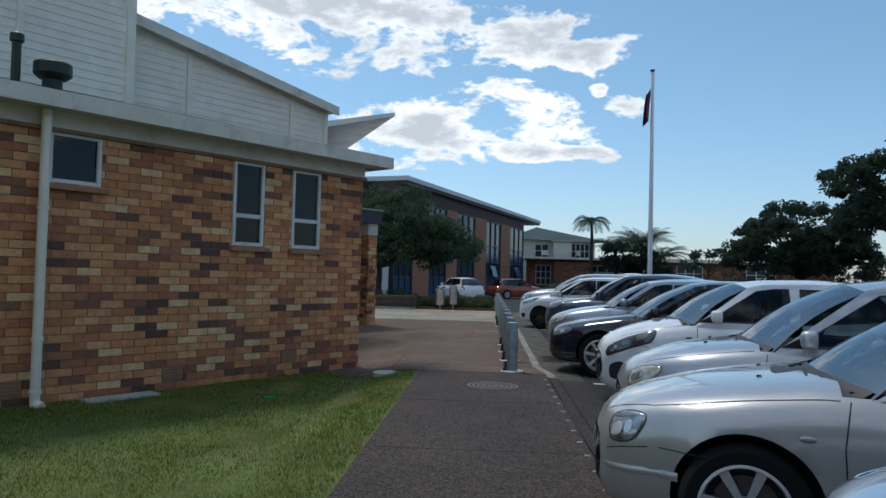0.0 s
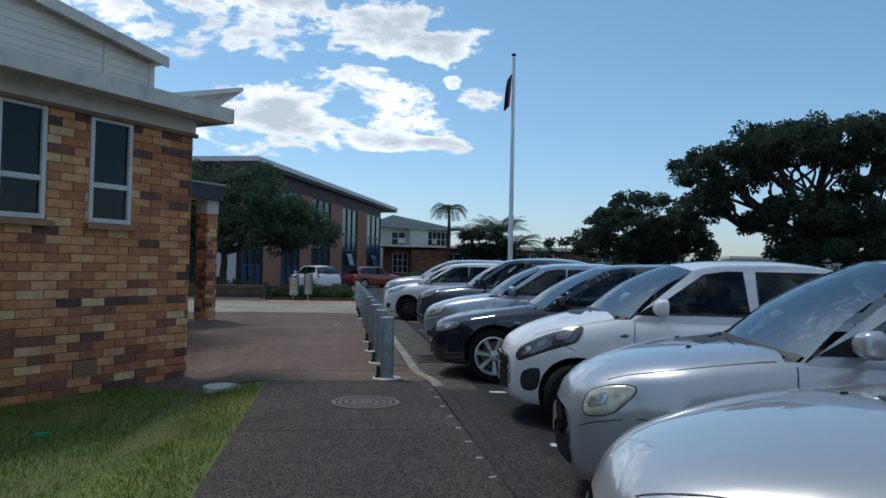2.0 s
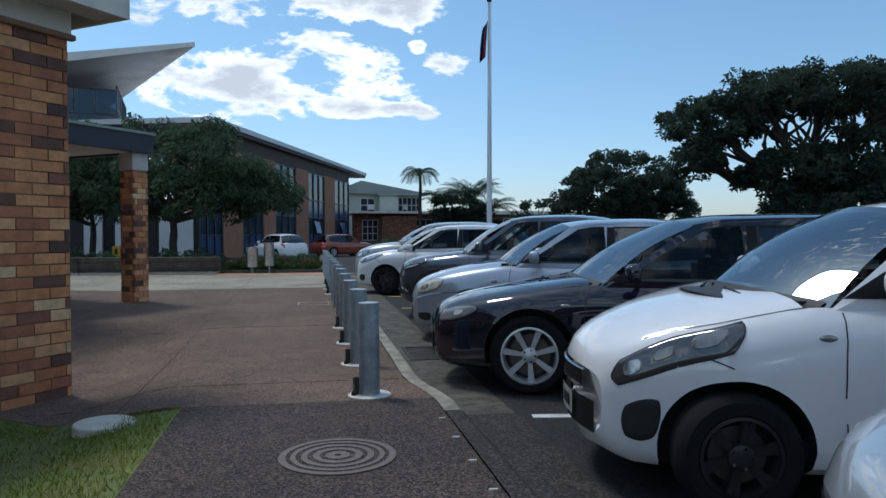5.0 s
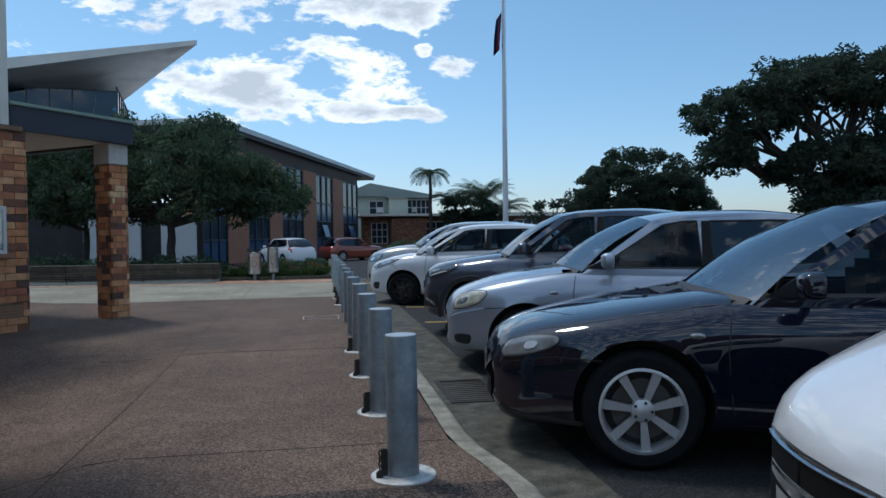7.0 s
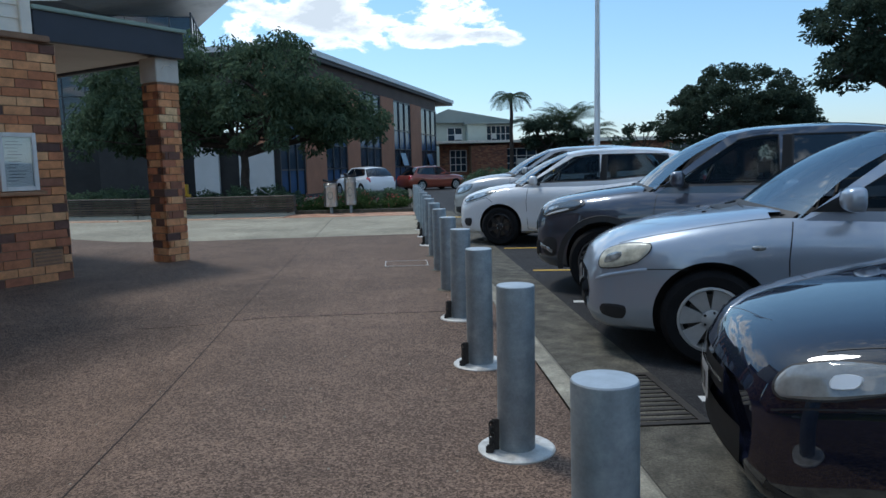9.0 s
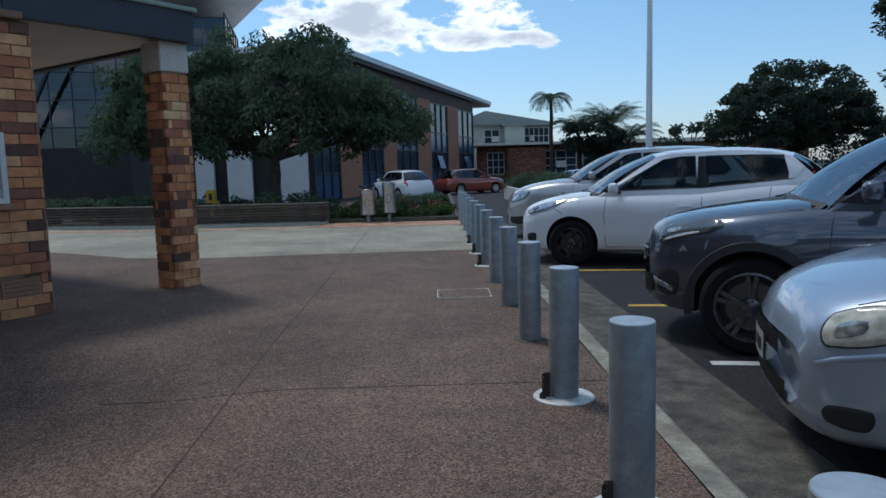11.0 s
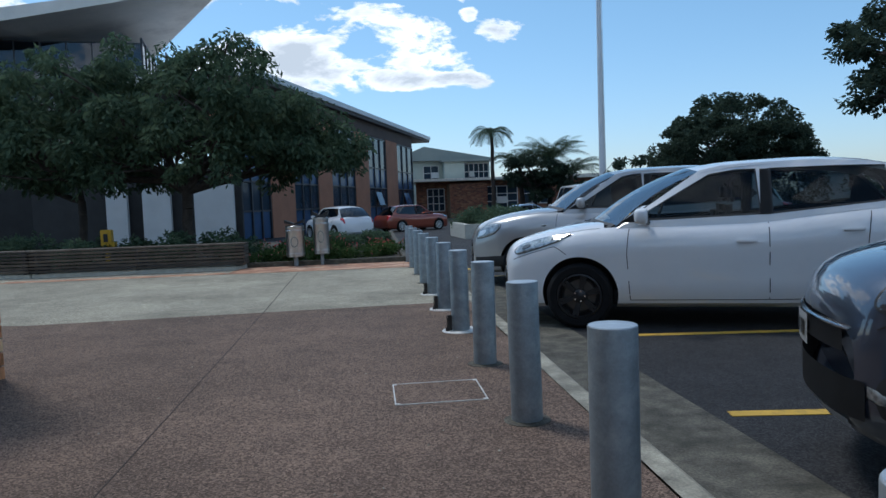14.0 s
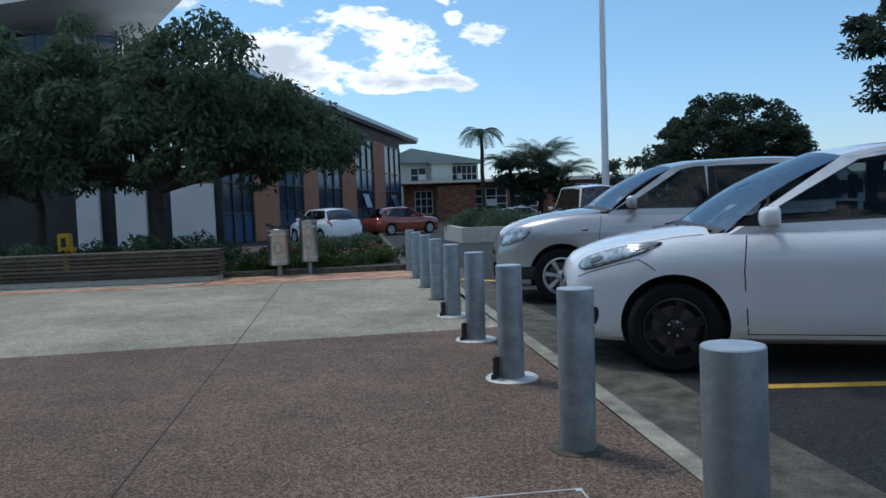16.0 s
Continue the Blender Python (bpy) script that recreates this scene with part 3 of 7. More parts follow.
def brick_wall(name, label, m, x0, x1, z0, z1, holes=(), near=None, thick=0.25, seed=1):
    """A wall: mortar core with openings through it and proud bricks on its face; near: the stretch of X whose bricks are picked out."""
    rnd = random.Random(seed)
    core = bmesh.new()
    xs = sorted({x0, x1, *[h[0] for h in holes], *[h[1] for h in holes]})
    zs = sorted({z0, z1, *[h[2] for h in holes], *[h[3] for h in holes]})
    for xa, xb in zip(xs, xs[1:]):
        for za, zb in zip(zs, zs[1:]):
            cx, cz = (xa + xb) / 2, (za + zb) / 2
            if not any(h[0] < cx < h[1] and h[2] < cz < h[3] for h in holes):
                box(core, (xa, 0.012, za), (xb, thick, zb))
    bmesh.ops.remove_doubles(core, verts=core.verts, dist=1e-5)
    wall = part(name, core, M_mortar)
    tagged(wall, label, "wall", "", "structure")
    wall.matrix_world = m
    verts, faces, count = [], [], 0
    k = 0
    z = z0
    while z + COURSE <= z1 + 0.02:
        for x, l in course_pieces(x0, x1, z, k % 2, holes, rnd):
            dy = rnd.uniform(-0.003, 0.003)
            if near and near[0] <= x <= near[1] and near[2] <= z <= near[3] and count < 300:
                shared("brick", brick_mesh(round(l, 3)), wall, pose(x, dy, z))
                count += 1
            else:
                n = len(verts)
                for p in ((x, dy, z), (x + l, dy, z), (x + l, 0.05, z), (x, 0.05, z)):
                    verts.append(p)
                for p in ((x, dy, z), (x + l, dy, z), (x + l, 0.05, z), (x, 0.05, z)):
                    verts.append((p[0], p[1], z + COURSE - GAP))
                faces += [tuple(n + i for i in f) for f in ((0, 1, 5, 4), (1, 2, 6, 5), (3, 0, 4, 7), (4, 5, 6, 7), (0, 3, 2, 1))]
        z += COURSE
        k += 1
    if faces:
        rest = soup("brickwork", verts, faces, M_brick_isl, wall)
        rest["kind"] = "stuff"
    return wall


def window(name, label, m, x0, x1, z0, z1, mid=None, depth=0.07, sill=True, pane=M_pane, frame_mat=None, category="window"):
    """A window in an opening: frame of rails and stiles, panes, sill."""
    fm = frame_mat or M_white
    w = thing(name, label, category, m, kind="structure")
    t = 0.055
    for lo, hi in (((x0, z0), (x0 + t, z1)), ((x1 - t, z0), (x1, z1)), ((x0 + t, z0), (x1 - t, z0 + t)), ((x0 + t, z1 - t), (x1 - t, z1))):
        part("window_frame", boxm((lo[0], 0.0, lo[1]), (hi[0], depth, hi[1]), 0.006), fm, w)
    panes = [(z0 + t, z1 - t)]
    if mid:
        part("transom", boxm((x0 + t, 0.005, mid - 0.03), (x1 - t, depth, mid + 0.03), 0.005), fm, w)
        panes = [(z0 + t, mid - 0.03), (mid + 0.03, z1 - t)]
    for a, b in panes:
        p = part("pane", boxm((x0 + t, depth * 0.55, a), (x1 - t, depth * 0.55 + 0.006, b)), pane, w)
        p.visible_shadow = False
    if sill:
        bm = bmesh.new()
        prism(bm, [(-0.085, -0.02), (-0.085, -0.075), (0.05, -0.075), (0.05, 0.0)], x0 - 0.06, x1 + 0.06, lambda p, h: (h, p[0], z0 + p[1]))
        part("window_sill", bm, M_sill, w, "brown glazed brick sill")
    return w


def build_front_block():
    holes = [(-5.08, -4.45, 2.38, 3.0), (-2.56, -2.02, 1.76, 3.0), (-1.50, -0.93, 1.76, 3.0), (-6.9, -6.2, 1.76, 3.0)]
    vents = [(-3.55, -3.25, -0.07, 0.13), (-1.63, -1.33, -0.02, 0.18), (-5.6, -5.25, -0.1, 0.1)]
    brick_wall("wall_front", "mottled orange and dark brown brick wall with recessed joints", B1, -11.0, -0.0, -0.5, 3.0, holes + vents, near=(-3.1, 0.1, 0.6, 3.0), seed=3)
    # the end face turns back towards the entrance
    brick_wall("wall_end", "mottled brick end wall turning the corner", B1 @ pose(0.002, 0.012, 0, 0, 0, 90), 0.0, 4.8, -0.5, 3.0, seed=4)
    for k, h in enumerate(vents):
        v = thing("wall_vent", "dark brown terracotta air vent low in brickwork", "vent", B1, "wall vents", "structure")
        part("vent_frame", boxm((h[0] + 0.005, 0.004, h[2] + 0.005), (h[1] - 0.005, 0.03, h[3] - 0.005)), M_sill, v)
        for j in range(4):
            z = h[2] + 0.03 + j * 0.042
            part("vent_slat", boxm((h[0] + 0.03, 0.0, z), (h[1] - 0.03, 0.006, z + 0.022)), M_timber, v)
    window("window_1", "small white-framed fixed window under the eave", B1, -5.08, -4.45, 2.38, 3.0)
    window("window_2", "white-framed two-pane window with brick sill", B1, -2.56, -2.02, 1.76, 3.0, mid=2.2)
    window("window_3", "white-framed two-pane window with brick sill", B1, -1.50, -0.93, 1.76, 3.0, mid=2.2)
    window("window_4", "white-framed two-pane window with brick sill", B1, -6.9, -6.2, 1.76, 3.0, mid=2.2)
    # rooms behind the windows
    room = part("room_1", boxm((-10.8, 0.3, -0.4), (-0.3, 4.6, 3.02)), M_room)
    bmesh_in = bmesh.new()
    bmesh_in.from_mesh(room.data)
    bmesh.ops.delete(bmesh_in, geom=[f for f in bmesh_in.faces if f.calc_center_median().y < 0.4], context="FACES_ONLY")
    bmesh_in.to_mesh(room.data)
    bmesh_in.free()
    room.matrix_world = B1
    tagged(room, "dim plain room behind the windows", "room", "", "structure")
    trim = part("trim_1", boxm((-11, -0.05, 2.98), (0.05, 0.02, 3.03), 0.008), M_timber)
    trim.matrix_world = B1
    tagged(trim, "thin brown timber strip along the wall head", "trim", "", "structure")
    bed = part("trim_2", boxm((-11, -0.02, 3.03), (0.02, 0.24, 3.24)), M_fascia)
    bed.matrix_world = B1
    tagged(bed, "grey-white painted boards between wall and eave", "trim", "", "structure")
    bm = bmesh.new()
    prism(bm, [(-0.40, 3.20), (-0.37, 3.20), (-0.37, 3.23), (0.0, 3.24), (0.0, 3.30), (-0.37, 3.36), (-0.40, 3.39)], -11, 0.32, lambda p, h: (h, p[0], p[1]))
    fascia = part("fascia", bm, M_fascia)
    fascia.matrix_world = B1
    tagged(fascia, "weathered white box gutter fascia at the eave", "fascia", "", "structure")
    for x in (-5.0, -3.8, -2.4, -1.2):
        j = part("fascia_joint", boxm((x, -0.404, 3.2), (x + 0.035, -0.395, 3.395)), M_fascia)
        j.matrix_world = B1
        tagged(j, "joint cover on the gutter fascia", "trim", "fascia joints", "structure")
    end_f = part("fascia_end", boxm((0.29, -0.4, 3.2), (0.33, 4.8, 3.39), 0.005), M_fascia)
    end_f.matrix_world = B1
    tagged(end_f, "white fascia at the roof end", "fascia", "", "structure")
    bm = bmesh.new()
    prism(bm, [(-0.37, 3.34), (4.8, 4.62), (4.8, 4.56), (-0.37, 3.28)], -11, 0.31, lambda p, h: (h, p[0], p[1]))
    roof = part("roof_low", bm, M_roofmetal)
    roof.matrix_world = B1
    tagged(roof, "low green-grey metal roof behind the fascia", "roof", "", "structure")
    soff = part("soffit", boxm((-11, -0.36, 3.225), (0.29, -0.03, 3.238)), M_soffit)
    soff.matrix_world = B1
    tagged(soff, "white painted soffit under the eave", "soffit", "", "structure")

    # weatherboarded upper wall under a falling roof edge
    def roof_line(x):
        return 6.24 - (x + 2.05) * 0.152

    upper = part("wall_upper", prism(bmesh.new(), [(-11, 2.76), (3.3, 2.76), (3.3, roof_line(3.3)), (-11, roof_line(-11))], 4.86, 5.1, lambda p, h: (p[0], h, p[1])), M_board)
    upper.matrix_world = B1
    tagged(upper, "cream weatherboard upper wall", "wall", "", "structure")
    z, me = 2.80, {}
    while z < 7.6:
        x1 = 3.3 if roof_line(3.3) > z + 0.15 else -2.05 + (6.24 - z - 0.15) / 0.152
        if x1 > -6:
            bm = bmesh.new()
            prism(bm, [(4.862, 0.0), (4.835, 0.0), (4.85, 0.15), (4.862, 0.15)], -9.5, x1, lambda p, h: (h, p[0], z + p[1]))
            part("weatherboard", bm, M_board, upper)
        z += 0.145
    for x in (-5.9, -4.1, -2.06, -0.5, 2.2):
        top = roof_line(x) - 0.05
        part("cover_batten", boxm((x - 0.05, 4.80, 2.8), (x + 0.05, 4.84, top), 0.006), M_board, upper)
    part("corner_board", boxm((3.2, 4.79, 2.78), (3.32, 4.86, roof_line(3.3) - 0.04), 0.006), M_board, upper)
    bm = bmesh.new()
    prism(bm, [(-11, roof_line(-11)), (3.48, roof_line(3.48)), (3.48, roof_line(3.48) + 0.13), (-11, roof_line(-11) + 0.13)], 4.62, 9.5, lambda p, h: (p[0], h, p[1]))
    up_roof = part("roof_upper", bm, M_fascia)
    up_roof.matrix_world = B1
    tagged(up_roof, "pale metal roof edge with white barge board", "roof", "", "structure")
    barge = part("barge_board", prism(bmesh.new(), [(-11, roof_line(-11) - 0.06), (3.5, roof_line(3.5) - 0.06), (3.5, roof_line(3.5) + 0.15), (-11, roof_line(-11) + 0.15)], 4.58, 4.617, lambda p, h: (p[0], h, p[1])), M_fascia)
    barge.matrix_world = B1
    tagged(barge, "white barge board along the falling roof edge", "trim", "", "structure")
    # tall wall behind at the near end
    tall = part("wall_tall", boxm((-11, 4.3, 4.4), (-2.0, 4.83, 9.5)), M_board)
    tall.matrix_world = B1
    tagged(tall, "tall cream weatherboard wall", "wall", "", "structure")
    z = 4.5
    while z < 9.3:
        bm = bmesh.new()
        prism(bm, [(4.3, 0.0), (4.275, 0.0), (4.29, 0.15), (4.3, 0.15)], -9.5, -2.0, lambda p, h: (h, p[0], z + p[1]))
        part("weatherboard", bm, M_board, tall)
        z += 0.145
    part("corner_board", boxm((-2.14, 4.22, 4.45), (-1.98, 4.30, 9.4), 0.006), M_board, tall)
    part("corner_board", boxm((-4.02, 4.24, 4.45), (-3.90, 4.30, 9.4), 0.006), M_board, tall)
    # notice wall and the block behind
    nw = B1 @ pose(0, 4.83, 0)
    brick_wall("wall_notice", "mottled brick wall with a notice case beside the entrance", nw, 0.25, 3.58, -0.5, 2.72, [(3.12, 3.48, 0.16, 0.36)], near=(1.9, 3.6, 0.3, 2.8), seed=6)
    brick_wall("wall_return", "mottled brick end of the notice wall", nw @ pose(3.582, 0.012, 0, 0, 0, 90), 0.0, 4.0, -0.5, 2.72, seed=7)
    v = thing("wall_vent", "brown terracotta air vent low in brickwork", "vent", nw, "wall vents", "structure")
    part("vent_frame", boxm((3.125, 0.004, 0.165), (3.475, 0.03, 0.355)), M_sill, v)
    for j in range(4):
        part("vent_slat", boxm((3.15, 0.0, 0.19 + j * 0.042), (3.45, 0.006, 0.212 + j * 0.042)), M_timber, v)
    t2 = part("trim_3", boxm((0.25, -0.06, 2.72), (3.5, 0.03, 2.79), 0.01), M_timber)
    t2.matrix_world = nw
    tagged(t2, "brown timber strip on top of the notice wall", "trim", "", "structure")
    # notice case
    n = thing("notice_case", "white-framed glazed notice case with printed sheet", "notice board", nw @ pose(0, 0, 0))
    x0, x1, z0, z1 = 2.83, 3.24, 1.06, 1.70
    for lo, hi in (((x0, z0), (x0 + 0.05, z1)), ((x1 - 0.05, z0), (x1, z1)), ((x0 + 0.05, z0), (x1 - 0.05, z0 + 0.05)), ((x0 + 0.05, z1 - 0.05), (x1 - 0.05, z1))):
        part("case_frame", boxm((lo[0], -0.06, lo[1]), (hi[0], 0.0, hi[1]), 0.005), M_white, n)
    part("sheet", boxm((x0 + 0.05, -0.02, z0 + 0.05), (x1 - 0.05, -0.004, z1 - 0.05)), M_paper, n, "white printed paper sheet")
    rnd = random.Random(9)
    for j in range(13):
        zz = z1 - 0.10 - j * 0.036
        xa = x0 + 0.08 + rnd.uniform(0, 0.05)
        part("text_line", boxm((xa, -0.0225, zz), (xa + rnd.uniform(0.08, 0.2), -0.019, zz + 0.008)), M_ink, n)
    p = part("case_glass", boxm((x0 + 0.05, -0.05, z0 + 0.05), (x1 - 0.05, -0.046, z1 - 0.05)), M_pane_clear, n)
    p.visible_shadow = False
    bm = bmesh.new()
    prism(bm, [(-0.11, -0.015), (-0.11, -0.05), (0.0, -0.05), (0.0, 0.0)], x0 - 0.05, x1 + 0.05, lambda p, h: (h, p[0], z0 + p[1]))
    part("case_sill", bm, M_sill, n, "brown brick sill")
    # column and canopy
    col = thing("brick_column", "square mottled brick column with pale concrete cap", "column", B1 @ pose(4.98, 4.93, 0) @ Matrix.Diagonal((0.95, 0.95, 1.0, 1.0)), kind="structure")
    part("core", boxm((0.012, 0.012, -0.4), (0.338, 0.338, 2.42)), M_mortar, col)
    for k in range(28):
        z = -0.4 + k * COURSE
        if z > 2.36:
            break
        for f in range(4):
            fm = pose(0.175, 0.175, 0) @ pose(0, 0, 0, 0, 0, 90 * f) @ pose(-0.175, -0.175, 0)
            cut = 0.23 if (k + f) % 2 else 0.11
            for a, b in ((0.0, cut - GAP), (cut, 0.35 - (0.0 if (k + f) % 2 else 0.05) - GAP * 0)):
                shared("brick", brick_mesh(round(b - a, 3), 0.05), col, fm @ pose(a, 0.0, z))
    part("cap", boxm((-0.012, -0.012, 2.42), (0.362, 0.362, 2.74), 0.008), M_capstone, col, "pale painted concrete cap")
    bm = bmesh.new()
    for k in range(9):
        a0, a1 = math.pi * k / 9 * 0.75 + 0.3, math.pi * (k + 1) / 9 * 0.75 + 0.3
        rod(bm, (0.175 - 0.09 * math.cos(a0), -0.014, 2.56 + 0.09 * math.sin(a0)), (0.175 - 0.09 * math.cos(a1), -0.014, 2.56 + 0.09 * math.sin(a1)), 0.006, n=6)
    part("arc_mark", bm, M_fascia, col)
    can = thing("entrance_canopy", "flat canopy with dark beam over the entrance path", "canopy", B1, kind="structure")
    part("beam", boxm((3.34, 4.80, 2.74), (5.34, 4.90, 3.07), 0.006), M_beam, can, "dark navy painted fascia beam")
    part("beam", boxm((5.24, 4.902, 2.742), (5.338, 10.0, 3.068), 0.006), M_beam, can)
    part("flashing", boxm((3.32, 4.76, 3.07), (5.38, 10.0, 3.12), 0.01), M_flash, can, "pale green metal flashing")
    part("soffit", boxm((3.36, 4.904, 2.78), (5.23, 10.0, 2.82)), M_soffit, can, "white painted soffit")
    # down pipe
    dp = thing("downpipe", "cream painted round downpipe with brackets", "downpipe", B1 @ pose(-5.16, -0.13, 0))
    bm = bmesh.new()
    rod(bm, (0, 0, -0.16), (0, 0, 3.2), 0.055, n=16)
    part("pipe", bm, M_board, dp, smooth=40)
    for z in (-0.05, 0.55, 2.05):
        bm = bmesh.new()
        rod(bm, (0, 0, z), (0, 0, z + 0.04), 0.066, n=16)
        part("pipe_collar", bm, M_board, dp, smooth=40)
    bm = bmesh.new()
    rod(bm, (0, 0, -0.16), (0.03, -0.1, -0.2), 0.06, n=16)
    part("pipe_shoe", bm, M_board, dp, smooth=40)
    # roof cowls
    for x, r, h, lab in ((-4.68, 0.22, 0.42, "dark green metal roof cowl vent"), (-5.12, 0.055, 0.72, "dark thin flue pipe with cap")):
        y = 1.0
        z = 3.34 + (y + 0.37) * 0.2476 - 0.05
        c = thing("roof_vent", lab, "roof vent", B1 @ pose(x, y, z))
        bm = bmesh.new()
        if r > 0.1:
            lathe(bm, [(r * 0.55, 0), (r * 0.55, h * 0.45), (r * 0.8, h * 0.5), (r * 1.05, h * 0.62), (r * 1.05, h * 0.95), (r * 0.95, h)], 20)
        else:
            lathe(bm, [(r, 0), (r, h * 0.8), (r * 1.5, h * 0.82), (r * 1.5, h * 0.95), (r * 0.6, h)], 14)
        part("cowl", bm, M_cowl, c, smooth=40)
        part("flashing", boxm((-r * 1.3, -r * 1.3, -0.12), (r * 1.3, r * 1.3, 0.03), 0.01), M_cowl, c)


M_pane_clear = glass("clear_pane", (0.95, 0.97, 0.97), 0.95)
M_capstone = material("concrete_cap_paint", (0.60, 0.58, 0.52), 0.7, vary=0.1, scale=6)
M_cowl = material("cowl_green_metal", (0.03, 0.045, 0.04), 0.5, metal=0.4, vary=0.15, scale=9)
build_front_block()

def build_unseen_wall():
    # added wall behind the camera, never in view; darkens reflections in the cars
    w = part("wall_rear", boxm((-14, -15.3, -0.4), (44, -15.0, 8.0)), M_unseenwall)
    tagged(w, "added plain dark wall out of view, darkening the car reflections", "wall", "", "structure")


M_unseenwall = material("unseen_wall_dark", (0.10, 0.055, 0.04), 0.85, vary=0.25, scale=1.5, grain=0.2, grain_scale=20)
build_unseen_wall()


# ---- bollards ----
def build_bollards():
    def make(fixed):
        b = thing("bollard", "galvanised steel tube bollard set in paving" if fixed else "galvanised steel lift-out bollard with padlocked chain and base ring", "bollard", None, "bollards along the kerb")
        bm = bmesh.new()
        lathe(bm, [(0.081, -0.06), (0.081, 0.716), (0.080, 0.719)], 32)
        part("tube", bm, M_galv, b, smooth=35)
        bm = bmesh.new()
        lathe(bm, [(0.0805, 0.7185), (0.078, 0.7225), (0.0, 0.724)], 32)
        part("cap", bm, M_galvcap, b, "lighter domed end cap", smooth=35)
        if fixed:
            bm = bmesh.new()
            lathe(bm, [(0.125, -0.03), (0.122, 0.003), (0.082, 0.008)], 24)
            part("mortar_collar", bm, M_kerb, b, smooth=40)
        else:
            bm = bmesh.new()
            lathe(bm, [(0.168, -0.03), (0.168, 0.006), (0.16, 0.012), (0.083, 0.014)], 32)
            part("base_ring", bm, M_ring, b, "pale worn zinc base ring", smooth=35)
            part("hasp", boxm((-0.115, -0.035, 0.01), (-0.079, -0.022, 0.15), 0.004), M_rust, b, "rusty steel hasp")
            for k in range(5):
                bm = bmesh.new()
                c = Vector((-0.115 - 0.006 * (k % 2), -0.05, 0.03 + k * 0.026))
                for j in range(8):
                    a0, a1 = j * math.pi / 4, (j + 1) * math.pi / 4
                    ax = (0.010, 0.016)
                    f = (lambda a: c + Vector((0, ax[0] * math.cos(a), ax[1] * math.sin(a)))) if k % 2 else (lambda a: c + Vector((ax[0] * math.cos(a), 0, ax[1] * math.sin(a))))
                    rod(bm, f(a0), f(a1), 0.0045, n=6)
                part("chain_link", bm, M_rust, b)
            part("padlock", boxm((-0.14, -0.065, 0.005), (-0.105, -0.04, 0.045), 0.006), M_rust, b)
        return b
    sets = {True: make(True), False: make(False)}
    used = set()
    for k in range(14):
        fixed = not (k in (0, 1, 2, 3, 7, 8, 9))
        m = pose(1.5, 10 + 1.35 * k, ground_z(1.5, 10 + 1.35 * k), (k * 37 % 5 - 2) * 0.25, (k * 53 % 5 - 2) * 0.25, (k * 31) % 9 - 4)
        if fixed not in used:
            used.add(fixed)
            sets[fixed].matrix_world = m
        else:
            copy_thing(sets[fixed], m)


build_bollards()


